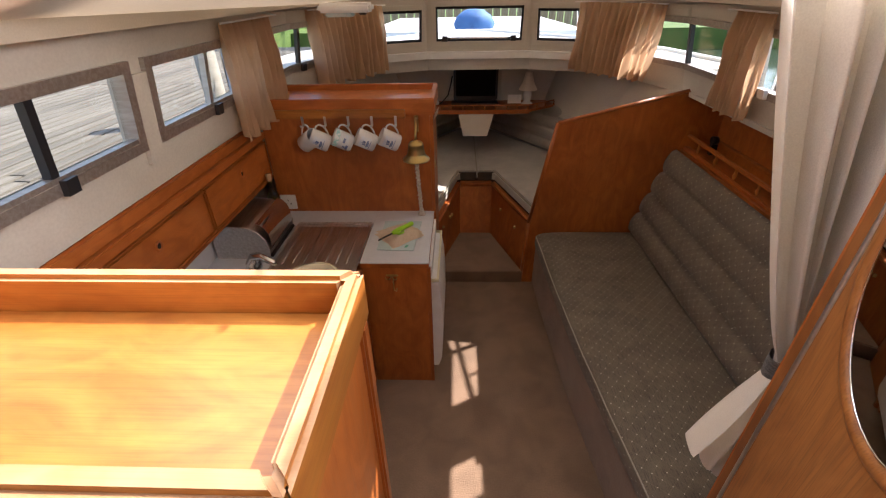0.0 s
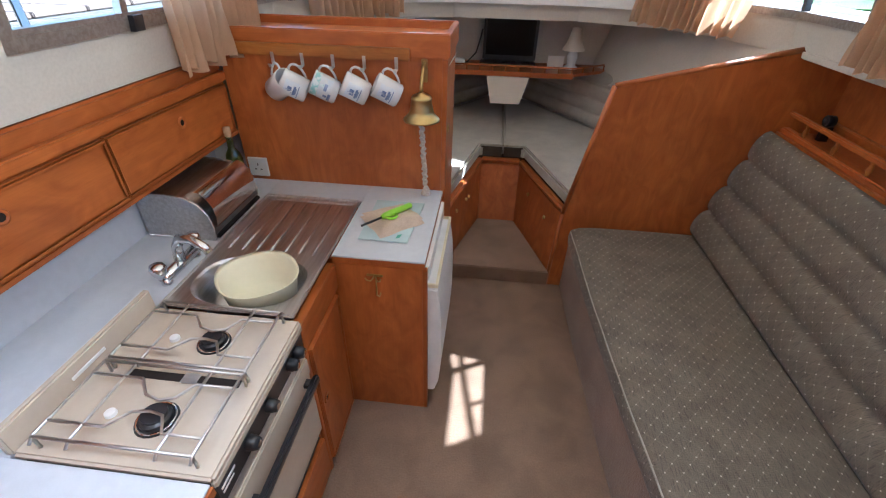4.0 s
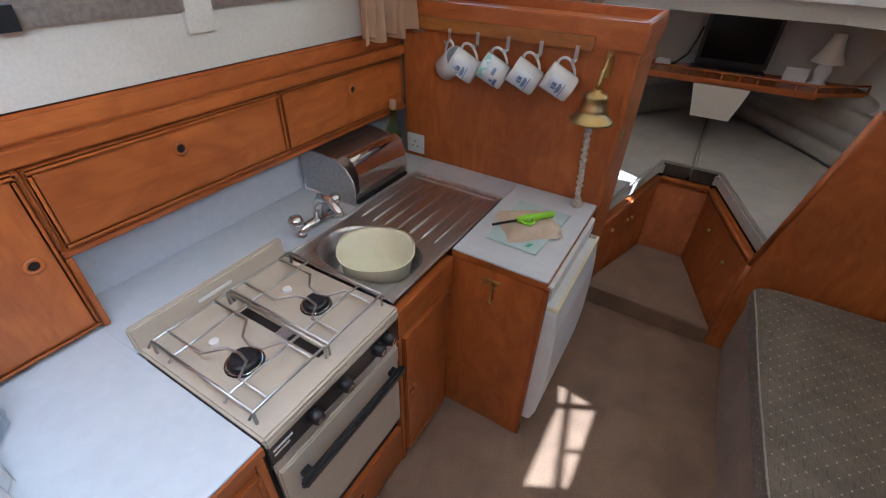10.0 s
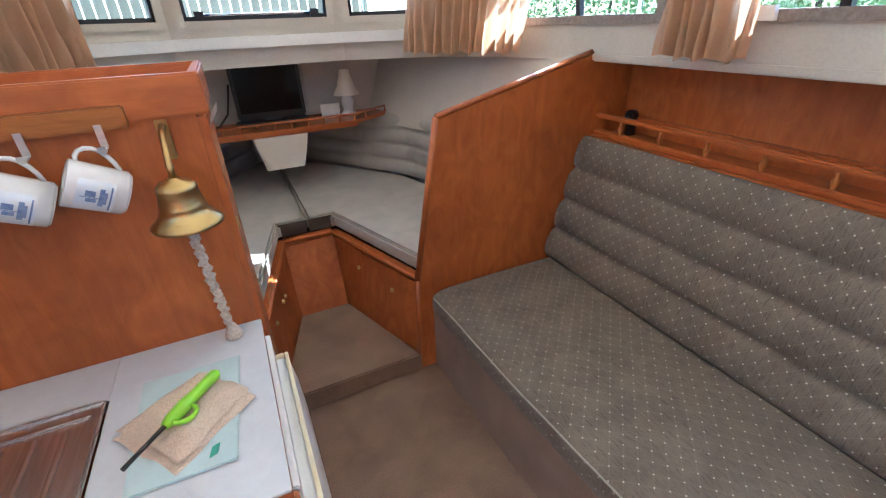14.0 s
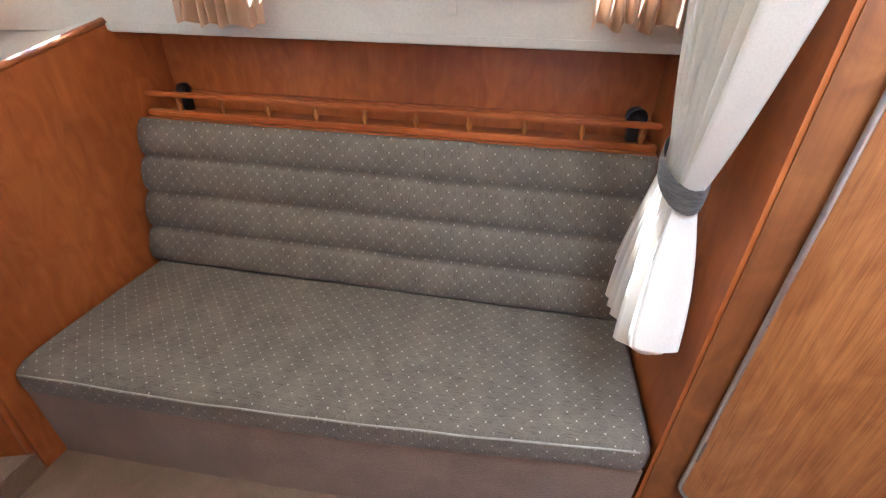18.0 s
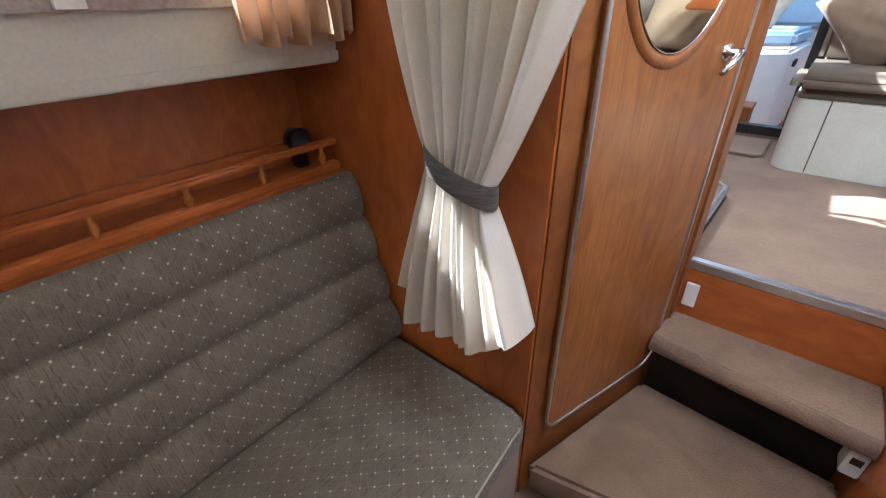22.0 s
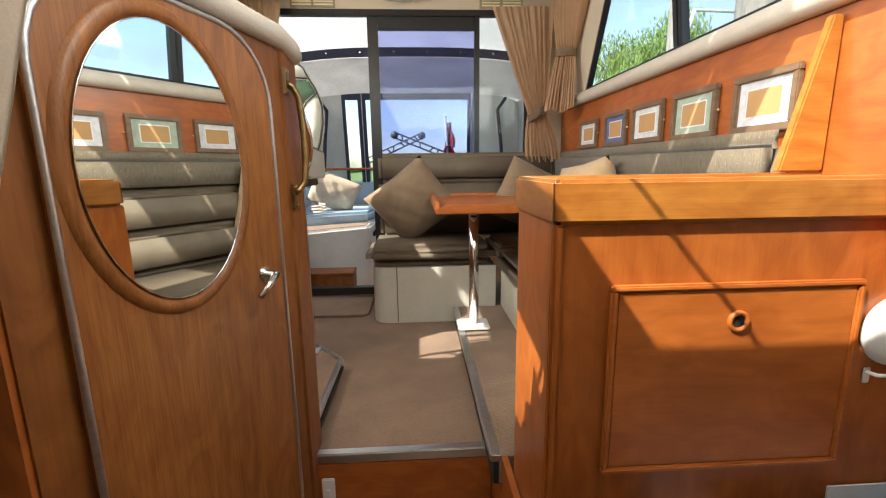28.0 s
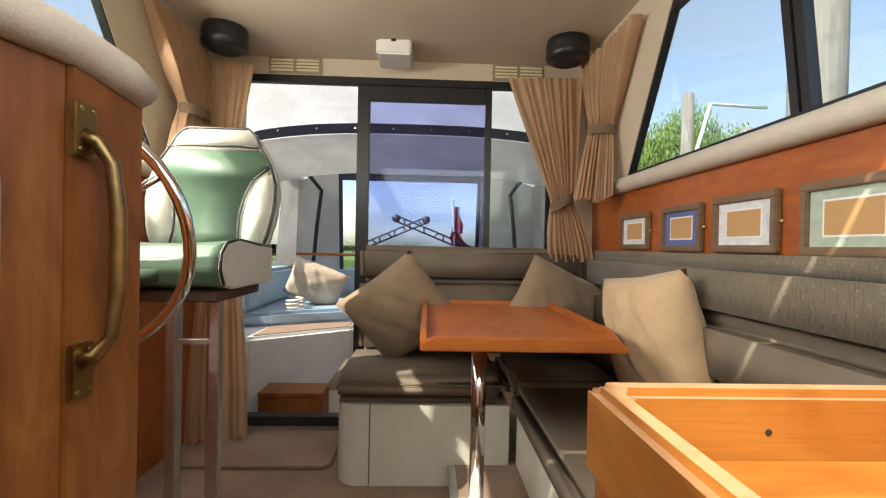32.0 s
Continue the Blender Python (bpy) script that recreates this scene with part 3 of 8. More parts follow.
prism([(-0.15, 4.72, -0.1), (0.15, 4.72, -0.1), (0.15, 4.72, 1.5), (-0.15, 4.72, 1.5)], (0, 0.03, 0), bm=b)
single("hull", b, white, "white hull sides and side decks", "hull", kind="structure")

# Forward lining over the berth, transverse wall behind the television, foredeck underside.
TOP = [(1.24, 2.2), (1.12, 2.85), (0.80, 3.72)]
LOW = [(1.12, 2.2), (0.96, 2.85), (0.62, 3.72)]
for s, n in ((-1, "port"), (1, "starboard")):
    b = bmesh.new()
    for (a, c), (d, e) in zip(zip(TOP, LOW), zip(TOP[1:], LOW[1:])):
        prism([(s * a[0], a[1], 1.44), (s * d[0], d[1], 1.44), (s * e[0], e[1], 0.90), (s * c[0], c[1], 0.90)], (s * 0.03, 0, 0), bm=b)
    single(f"wall_lining_{n}", b, grp, "pale curved hull lining above the berth", "wall", kind="structure")
single("wall_fore", box(-0.85, 0.85, 3.72, 3.76, 0.95, 1.46), grp, "pale wall behind the television shelf", "wall", kind="structure")
b = bmesh.new()
prism([(-1.5, 2.2, 1.44), (-1.19, 2.2, 1.44), (-1.19, 2.3, 1.44), (-1.05, 2.75, 1.44), (-0.85, 3.02, 1.44), (-0.4, 3.22, 1.44), (0.4, 3.22, 1.44), (0.85, 3.02, 1.44), (1.05, 2.75, 1.44), (1.19, 2.3, 1.44), (1.19, 2.2, 1.44), (1.5, 2.2, 1.44), (1.34, 3.0, 1.44), (0.9, 3.9, 1.44), (0.12, 4.75, 1.44), (-0.12, 4.75, 1.44), (-0.9, 3.9, 1.44), (-1.34, 3.0, 1.44)], (0, 0, 0.04), bm=b)
single("ceiling_foredeck", b, grp, "pale underside of the foredeck", "ceiling", kind="structure")
b = pierced([-0.26, 0.26], [1.02, 1.37], [(-0.235, 0.235, 1.04, 1.345)], 0.018, lambda u, v, w: Vector((u, 3.72 - w, v)))
bmesh.ops.bevel(b, geom=[e for e in b.edges if e.calc_length() < 0.03], offset=0.006, segments=2, affect="EDGES")
single("hatch_surround", b, grp, "pale moulded hatch surround behind the television", "hatch")

# Floors.
single("floor_cabin", box(-1.45, 1.45, -0.62, 2.2, -0.04, 0.0), carpet, "brown carpeted cabin floor", "floor", kind="structure")
single("floor_berth_step", prism([(-0.32, 2.17, 0.0), (0.32, 2.17, 0.0), (0.12, 2.76, 0.0), (-0.14, 2.76, 0.0)], (0, 0, 0.10), 0.006), carpet, "carpeted low step between the berths", "step", kind="structure")
single("floor_fore", prism([(-1.45, 2.2, -0.04), (1.45, 2.2, -0.04), (1.30, 3.0, -0.04), (0.87, 3.88, -0.04), (0.1, 4.7, -0.04), (-0.1, 4.7, -0.04), (-0.87, 3.88, -0.04), (-1.30, 3.0, -0.04)], (0, 0, 0.038)), dark, "dark floor under the berth", "floor", kind="structure")
single("floor_wheelhouse", box(-1.12, 1.12, -2.4, -0.545, 0.60, 0.67), carpet, "brown carpeted wheelhouse floor", "floor", kind="structure")
single("floor_platform", box(-1.11, -0.262, -2.34, -0.36, 0.674, 0.765), carpet, "carpeted raised platform under the dinette", "floor", kind="structure")
single("trim_sill", box(-0.262, 0.33, -0.562, -0.528, 0.640, 0.676, 0.004), alu, "aluminium nosing at the head of the steps", "trim", kind="structure")
b = box(-0.268, -0.236, -1.75, -0.36, 0.745, 0.771, 0.004)
single("trim_platform", b, alu, "aluminium nosing along the dinette platform", "trim", kind="structure")
single("trim_platform_face", box(-0.262, -0.246, -1.75, -0.36, 0.674, 0.744), rubber, "black face under the platform nosing", "trim", kind="structure")

# Steps from the cabin up to the wheelhouse.
lower = thing("step_lower", (0.1, -0.1, 0.0), "lower carpeted step with a rounded nose", "step")
part("tread", prism([(-0.268, 0.03, 0.115), (-0.268, -0.36, 0.115), (0.335, -0.40, 0.115), (0.50, 0.19, 0.115)], (0, 0, 0.065), 0.016), carpet, lower)
part("riser", prism([(-0.268, 0.0, 0.0), (-0.268, -0.03, 0.0), (0.49, 0.12, 0.0), (0.50, 0.15, 0.0)], (0, 0, 0.114)), carpet, lower)
upper = thing("step_upper", (0.03, -0.40, 0.385), "upper carpeted step with a rounded nose", "step")
part("tread", prism([(-0.268, -0.29, 0.387), (-0.268, -0.54, 0.387), (0.325, -0.54, 0.387), (0.335, -0.35, 0.387)], (0, 0, 0.061), 0.004), carpet, upper)
part("nosing", tube([(-0.266, -0.292, 0.4165), (0.333, -0.352, 0.4165)], 0.0305, 14), carpet, upper, "rounded carpet nose", smooth=True)
# The shade behind the upper step is this board's dark colour.
single("step_recess", box(-0.268, 0.335, -0.47, -0.45, 0.0, 0.384), dark, "board coloured dark for the shade under the upper step", "step", kind="structure")
single("wall_riser", box(-0.268, 0.33, -0.545, -0.53, 0.449, 0.639), wood_x, "mahogany riser at the head of the steps", "wall", kind="structure")
single("wall_step_side", box(-0.288, -0.270, -0.60, -0.002, 0.0, 0.764), wood, "mahogany side wall of the steps", "wall", kind="structure")

# Heads compartment: bulkhead, slanted door wall.
DA, DB = Vector((0.520, 0.185, 0)), Vector((0.325, -0.47, 0))
DW = (DB - DA).normalized()
DN = Vector((DW.y, -DW.x, 0))
if DN.x > 0:
    DN = -DN


def door_at(s, z, w):
    """A point on the slanted door wall: s metres aft from its fore edge, z up, w proud of it."""
    return DA + DW * s + DN * w + Vector((0, 0, z))


single("wall_bulkhead_aft", box(0.525, 1.45, 0.17, 0.195, 0.0, 1.86), wood, "mahogany bulkhead behind the settee", "wall", kind="structure")
single("wall_door_frame", pierced([0, 0.685], [0.0, 1.93], [], 0.02, lambda u, v, w: door_at(u, v, -w)), helm_wood, "mahogany wall around the toilet door", "wall", kind="structure")
single("wall_helm_side", box(0.316, 0.336, -0.605, -0.474, 0.0, 1.93), helm_wood, "mahogany helm side panel", "wall", kind="structure")
single("wall_helm_front", box(0.337, 1.10, -0.605, -0.585, 0.67, 1.90), wood, "mahogany helm console front", "wall", kind="structure")
b = prism([(0.52, 0.19, 1.93), (0.325, -0.605, 1.93), (1.12, -0.605, 1.93), (1.12, 0.42, 1.93), (0.52, 0.42, 1.93)], (0, 0, 0.03))
single("dash_top", b, vinyl, "cream dash top over the helm", "dashboard", kind="structure")

# Wheelhouse sides with windows, roof, windscreen, aft wall.
def port_wall(u, v, w):
    return Vector((-1.06 - w + 0.12 * max(0, v - 2.0), u, v))


def star_wall(u, v, w):
    return Vector((1.10 + w - 0.12 * max(0, v - 2.0), u, v))


for n, fn in (("port", port_wall), ("starboard", star_wall)):
    single(f"wall_wheelhouse_{n}", pierced([-2.36, -0.02], [0.67, 1.975], [], 0.04, fn), wall_wood, "mahogany wheelhouse side below the windows", "wall", kind="structure")
    hole = [(-1.90, -0.06, 2.045, 2.60)]
    y0, y1, z0, z1 = hole[0]

    def raked(u, v, w):
        """The side wall with the aft edge of its window raked forward."""
        share = max(0.0, min(1.0, (-0.99 - u) / 0.91)) if u > y0 else max(0.0, (u + 2.36) / 0.46)
        return fn(u + 0.84 * max(0.0, min(v, 2.62) - z0) * share, v, w)

    single(f"wall_window_band_{n}", pierced([-2.36, -0.99, 0.46], [1.978, 2.62, 2.76], hole, 0.04, raked), vinyl, "cream window surround of the wheelhouse", "wall", kind="structure")
    win = thing("window_10" if n == "port" else "window_11", fn(-1.0, z0, 0), "large wheelhouse side window in a dark frame", "window", kind="structure")
    part("pane", pierced([y0, -0.99, y1], [z0, z1], [], 0.005, lambda u, v, w: raked(u, v, w + 0.02)), clear, win).visible_shadow = False
    for a, c, d, e in ((y0, y1, z0, z0 + 0.015), (y0, y1, z1 - 0.025, z1), (y0, y0 + 0.014, z0 + 0.015, z1 - 0.025), (y1 - 0.02, y1, z0 + 0.015, z1 - 0.025), (-0.99, -0.965, z0 + 0.015, z1 - 0.025), (-0.955, -0.93, z0 + 0.015, z1 - 0.025)):
        part("window_frame", pierced([a, -0.99, c] if a < -1 and c > -0.9 else [a, c], [d, e], [], 0.03, lambda u, v, w: raked(u, v, w + 0.004)), black, win, "dark window frame")
    pts = [fn(-2.33 + 2.40 * k / 8, 2.01, -0.012) for k in range(9)]
    single(f"trim_sill_{n}", tube(pts, 0.036, 10), pad, "padded cream sill roll under the wheelhouse window", "trim", kind="structure", smooth=True)

single("ceiling_wheelhouse", prism([(-1.1, -2.42, 2.735), (1.1, -2.42, 2.735), (1.1, -0.36, 2.70), (-1.1, -0.36, 2.70)], (0, 0, 0.04)), vinyl, "cream vinyl wheelhouse headlining", "ceiling", kind="structure")


def screen_at(u, v, w):
    """A point on the raked windscreen; its pillars lean out to starboard."""
    f = (v - 1.9) / 0.82
    lean = max(0.0, min(1.0, (u + 0.9) / 1.0, (1.0 - u) / 0.66))
    return Vector((u + 0.60 * lean * max(0.0, v - 1.985), 0.52 - 0.86 * f + w, v))


# Unseen openings: head and wide pillar are set to shape the sun patches.
ws = [(-1.0, 0.10, 1.985, 2.55), (0.34, 1.0, 2.02, 2.55)]
single("wall_windscreen", pierced([-1.12, -0.9, 1.12], [1.96, 2.72], ws, 0.025, screen_at), vinyl, "cream raked windscreen surround", "wall", kind="structure")
for i, (u0, u1, z0, z1) in enumerate(ws):
    win = thing(f"window_{12 + i}", screen_at(u0, z0, 0), "raked windscreen pane in a dark frame", "window", kind="structure")
    part("pane", pierced([u0, -0.9, u1] if i == 0 else [u0, u1], [z0, z1], [], 0.005, lambda u, v, w: screen_at(u, v, w + 0.01)), clear, win).visible_shadow = False
    for a, c, d, e in ((u0, u1, z0, z0 + 0.01), (u0, u1, z1 - 0.02, z1), (u0, u0 + 0.008, z0 + 0.01, z1 - 0.02), (u1 - 0.008, u1, z0 + 0.01, z1 - 0.02)):
        part("window_frame", pierced([a, c], [d, e], [], 0.02, lambda u, v, w: screen_at(u, v, w + 0.003)), black, win, "dark window frame")
# Unseen bar outside the glass, added for its thin shadow on the cabinet.
wp = thing("windscreen_wiper", screen_at(-0.12, 1.99, 0.04), "unseen black wiper-like bar that casts a thin shadow", "wiper")
part("arm", tube([Vector((-0.12, 0.42, 1.99)), Vector((-0.04, 0.345, 2.08)), Vector((0.04, 0.265, 2.16))], [0.006, 0.005, 0.005], 6), black, wp)
part("pivot", lathe([(0.02, 0), (0.018, 0.03), (0, 0.032)], (-0.12, 0.43, 1.975), sides=12), black, wp)

# Sky light in the openings of the windscreen and the starboard window.
skylight("windscreen_light", (0.0, 0.10, 2.36), (0.0, -0.70, 1.55), 1.9, 0.75, 4.5)
skylight("starboard_light", (1.09, -1.0, 2.33), (0.0, -1.0, 1.75), 1.5, 0.40, 7.0)
AFT = -2.33
single("wall_aft", pierced([-1.12, 1.12], [0.67, 2.76], [(-0.82, 0.90, 0.74, 2.625)], 0.04, lambda u, v, w: Vector((u, AFT - w, v))), vinyl, "cream aft wall of the wheelhouse", "wall", kind="structure")
door = thing("door_1", (0.2, AFT, 0.74), "black aluminium sliding glass door, half open", "door", kind="structure")
for n, a in {"top_rail": (-0.82, 0.90, AFT - 0.035, AFT + 0.01, 2.595, 2.635), "sill": (-0.82, 0.90, AFT - 0.035, AFT + 0.03, 0.70, 0.752)}.items():
    part(n, box(*a, 0.003), black, door)
part("stile", box(0.205, 0.275, AFT - 0.03, AFT + 0.0, 0.753, 2.594, 0.004), black, door)
part("stile", box(-0.82, -0.79, AFT - 0.03, AFT + 0.0, 0.753, 2.594, 0.003), black, door)
part("stile", box(-0.475, -0.44, AFT - 0.03, AFT + 0.012, 0.753, 2.594, 0.003), black, door)
part("rail", box(-0.439, 0.204, AFT - 0.03, AFT + 0.0, 2.51, 2.594, 0.003), black, door)
part("rail", box(-0.439, 0.204, AFT - 0.03, AFT + 0.0, 0.753, 0.83, 0.003), black, door)
part("pane", box(-0.439, 0.204, AFT - 0.018, AFT - 0.013, 0.831, 2.509), smoke, door, "tinted glass pane").visible_shadow = False
part("pane", box(-0.789, -0.476, AFT - 0.018, AFT - 0.013, 0.753, 2.594), clear, door).visible_shadow = False

# Port cabinet with a tray top, seen from both spaces.
CAB = thing("tray_cabinet", (-0.7, -0.15, 0.0), "mahogany cabinet with a honey-coloured tray top", "cabinet")
part("body", box(-1.14, -0.292, -0.30, 0.0, 0.0, 1.505, 0.003), wood, CAB)
part("corner_post", box(-0.31, -0.283, -0.02, 0.006, 0.0, 1.504, 0.004), wood, CAB)
part("tray_floor", box(-1.10, -0.3045, -0.2695, -0.0125, 1.506, 1.528), honey, CAB, "honey-coloured tray floor")
for pts, m in ((((-1.12, 0.016), (-0.281, 0.016), (-0.307, -0.0115), (-1.12, -0.0115)), honey), (((-1.12, -0.298), (-0.281, -0.298), (-0.307, -0.2705), (-1.12, -0.2705)), honey), (((-0.281, 0.0158), (-0.281, -0.2978), (-0.3068, -0.2707), (-0.3068, -0.0117)), honey_y)):
    rim = part("rim", prism([(x, y, 1.506) for x, y in pts], (0, 0, 0.081), 0.007), [m, worn], CAB, "worn honey-coloured tray rim")
    for f in rim.data.polygons:
        f.material_index = int(f.normal.z > 0.3 or (abs(f.normal.x) > 0.2 and abs(f.normal.y) > 0.2 and abs(f.normal.z) < 0.2 and f.area < 0.002))
part("knot", lathe([(0.003, 0), (0.0028, 0.0004), (0, 0.0006)], m=Matrix.Translation((-0.43, -0.2703, 1.552)) @ Matrix.Rotation(radians(-90), 4, "X"), sides=10), dark, CAB, "small dark hole in the tray rim")
part("end_panel", prism([(-0.938, -0.296, 1.5885), (-1.055, -0.296, 1.5885), (-1.055, -0.296, 1.955), (-1.028, -0.296, 1.955)], (0, 0.024, 0), 0.004), honey, CAB, "honey-coloured raised end panel")
part("hinged_panel", box(-0.889, -0.411, 0.002, 0.012, 1.005, 1.377, 0.003), wood_x, CAB)
for a in ((-0.901, -0.399, 0.002, 0.018, 1.3775, 1.389), (-0.901, -0.399, 0.002, 0.018, 0.993, 1.0045), (-0.901, -0.8895, 0.002, 0.018, 1.0045, 1.3775), (-0.4105, -0.399, 0.002, 0.018, 1.0045, 1.3775)):
    part("moulding", box(*a, 0.003), wood_x, CAB)
ring = Matrix.Translation((-0.652, 0.012, 1.312)) @ Matrix.Rotation(radians(-90), 4, "X")
part("finger_ring", lathe([(0.0135, 0), (0.0135, 0.005), (0.019, 0.007), (0.022, 0.003), (0.022, 0)], m=ring), wood, CAB, smooth=True)
part("finger_hole", lathe([(0.0130, 0.001), (0, 0.001)], m=ring), dark, CAB)

# Galley side wall and recess.
single("wall_recess", box(-1.36, -1.33, 0.0, 1.77, 0.78, 1.12), laminate, "white back of the galley recess", "wall", kind="structure")
single("wall_galley_aft", box(-1.45, -1.14, -0.02, 0.0, 0.0, 1.86), wood, "mahogany bulkhead beside the galley", "wall", kind="structure")

# ---- cabin: galley ----
def front_door(name, parent, x, y0, y1, z0, z1, knob=None, mat=None, frame=True):
    """A flat door or drawer front facing starboard, with an edge moulding and a finger hole."""
    d = part(name, box(x - 0.012, x + 0.006, y0, y1, z0, z1, 0.003), mat or wood_y, parent)
    if frame:
        e = 0.012
        for a in ((y0, y1, z1 - e, z1), (y0, y1, z0, z0 + e), (y0, y0 + e, z0 + e, z1 - e), (y1 - e, y1, z0 + e, z1 - e)):
            part("moulding", box(x + 0.0065, x + 0.0125, *a, 0.003), wood_y, d)
    if knob:
        m = Matrix.Translation((x + 0.007, *knob)) @ Matrix.Rotation(radians(90), 4, "Y")
        part("finger_ring", lathe([(0.011, 0), (0.011, 0.004), (0.018, 0.005), (0.020, 0.002), (0.020, 0)], m=m), wood, d, smooth=True)
        part("finger_hole", lathe([(0.0105, 0.001), (0, 0.001)], m=m), dark, d)
    return d


UPX = -1.19
up = thing("galley_wall_cupboard", (UPX, 0.9, 0.8), "mahogany wall cupboards with moulded doors and finger holes", "cupboard")
part("body", box(-1.45, UPX - 0.013, 0.45, 1.768, 1.02, 1.25), wood_y, up)
part("tall_body", box(-1.45, UPX - 0.013, 0.002, 0.449, 0.801, 1.25), wood_y, up)
front_door("tall_door", up, UPX, 0.02, 0.435, 0.815, 1.225, (0.385, 1.03), wood)
front_door("long_door", up, UPX, 0.45, 1.10, 1.035, 1.225, (0.765, 1.165))
front_door("short_door", up, UPX, 1.105, 1.74, 1.035, 1.225, (1.43, 1.165))
part("top_rail", box(-1.215, UPX + 0.006, 0.002, 1.766, 1.232, 1.268, 0.004), wood_y, up)
part("top_moulding", box(-1.25, UPX - 0.006, 0.002, 1.766, 1.269, 1.325, 0.008), wood_y, up)
part("lower_lip", box(-1.26, UPX + 0.004, 0.436, 1.766, 1.010, 1.030, 0.004), wood_y, up)
part("edge_post", box(-1.26, UPX + 0.008, 0.436, 0.452, 0.801, 1.0095, 0.003), wood, up)
single("wall_galley_lining", prism([(-1.2, 0.0, 1.30), (-1.27, 0.0, 1.24), (-1.27, 1.77, 1.24), (-1.2, 1.77, 1.30)], (-0.04, 0, 0)), grp, "pale lining behind the cupboards", "wall", kind="structure")

FX = -0.612
base = thing("drawer_unit", (-0.8, 0.2, 0), "mahogany drawer unit with three moulded drawers", "cabinet")
part("body", box(-1.4, FX - 0.013, 0.004, 0.428, 0.0, 0.768), wood_y, base)
front_door("drawer", base, FX, 0.025, 0.405, 0.500, 0.722, (0.203, 0.642))
front_door("drawer", base, FX, 0.025, 0.405, 0.282, 0.492, (0.203, 0.430))
front_door("drawer", base, FX, 0.025, 0.405, 0.055, 0.274, (0.203, 0.222))
part("stile", box(FX - 0.012, FX + 0.002, 0.408, 0.428, 0.0, 0.768, 0.002), wood, base)
part("top_rail", box(FX - 0.012, FX + 0.002, 0.004, 0.407, 0.7245, 0.768, 0.002), wood_y, base)

sinkbase = thing("sink_cupboard", (-0.8, 1.1, 0), "mahogany sink cupboard with one door", "cabinet")
part("body", box(-1.4, FX - 0.013, 0.892, 1.216, 0.0, 0.64), wood_y, sinkbase)
front_door("door", sinkbase, FX, 0.915, 1.185, 0.05, 0.655, (0.955, 0.37), wood)
part("top_rail", box(FX - 0.03, FX + 0.002, 0.893, 1.216, 0.66, 0.768, 0.003), wood_y, sinkbase)
part("stile", box(FX - 0.012, FX + 0.002, 0.893, 0.912, 0.0, 0.659, 0.002), wood, sinkbase)

fr = thing("fridge_housing", (-0.45, 1.5, 0), "mahogany fridge housing with a brass hook", "cabinet")
part("panel", box(-0.625, -0.299, 1.219, 1.237, 0.0, 0.768, 0.002), wood, fr)
part("edge", box(-0.3, -0.284, 1.217, 1.239, 0.0, 0.768, 0.003), wood, fr, "pale worn panel edge")
part("back_panel", box(-1.0, -0.30, 1.74, 1.768, 0.0, 0.768), wood, fr)
part("infill", box(-0.64, -0.62, 1.24, 1.738, 0.0, 0.768), wood, fr)
hook = thing("brass_hook", (-0.47, 1.21, 0.66), "small brass double hook screwed to the panel", "hook")
part("plate", box(-0.50, -0.44, 1.2125, 1.2165, 0.724, 0.736, 0.002), brass, hook)
for s in (-1, 1):
    part("prong", tube([(-0.47, 1.213, 0.728), (-0.47 + s * 0.012, 1.200, 0.715), (-0.47 + s * 0.022, 1.192, 0.722), (-0.47 + s * 0.028, 1.190, 0.734)], 0.0025, 6), brass, hook, smooth=True)
part("drop_hook", tube([(-0.466, 1.211, 0.726), (-0.464, 1.206, 0.68), (-0.462, 1.196, 0.655), (-0.452, 1.190, 0.655), (-0.446, 1.190, 0.672)], 0.003, 6), brass, hook, smooth=True)

fridge = thing("fridge", (-0.4, 1.5, 0.05), "small white fridge with its door slightly proud of the housing", "fridge")
part("body", box(-0.615, -0.300, 1.245, 1.735, 0.06, 0.765, 0.004), white, fridge)
dd = bmesh.new()
prof = [(-0.296, 0.10), (-0.258, 0.10), (-0.240, 0.16), (-0.232, 0.30), (-0.232, 0.46), (-0.238, 0.58), (-0.250, 0.665), (-0.296, 0.672)]
prism([(x, 1.238, z) for x, z in prof], (0, 0.50, 0), 0.005, bm=dd)
fd = part("door", dd, white, fridge, "white curved fridge door")
part("top_plate", box(-0.290, -0.258, 1.250, 1.728, 0.6725, 0.678, 0.002), white, fd)
for a in ((-0.297, -0.291, 1.240, 1.736), (-0.257, -0.247, 1.240, 1.736), (-0.2905, -0.2575, 1.240, 1.249), (-0.2905, -0.2575, 1.729, 1.736)):
    part("top_rim", box(*a, 0.6725, 0.690, 0.002), ivory, fd, "yellowed rim of the fridge door top")
part("grille", box(-0.299, -0.280, 1.245, 1.735, 0.70, 0.764, 0.003), white, fridge)

work = thing("worktop", (-0.9, 0.9, 0.78), "white laminate worktop in an L along the galley", "worktop")
part("aft_slab", box(-1.33, FX + 0.01, 0.003, 0.43, 0.7935, 0.800, 0.0015), laminate, work)
part("core", box(-1.33, FX + 0.01, 0.003, 0.43, 0.770, 0.793, 0.001), wood, work, "mahogany edge below the laminate")
part("back_slab", box(-1.33, -1.036, 0.4305, 1.768, 0.770, 0.799, 0.001), laminate, work)
part("fore_strip", box(-1.035, -0.62, 1.612, 1.768, 0.770, 0.7995, 0.001), laminate, work)
part("fore_slab", box(-0.6195, -0.292, 1.217, 1.768, 0.7935, 0.800, 0.0015), laminate, work)
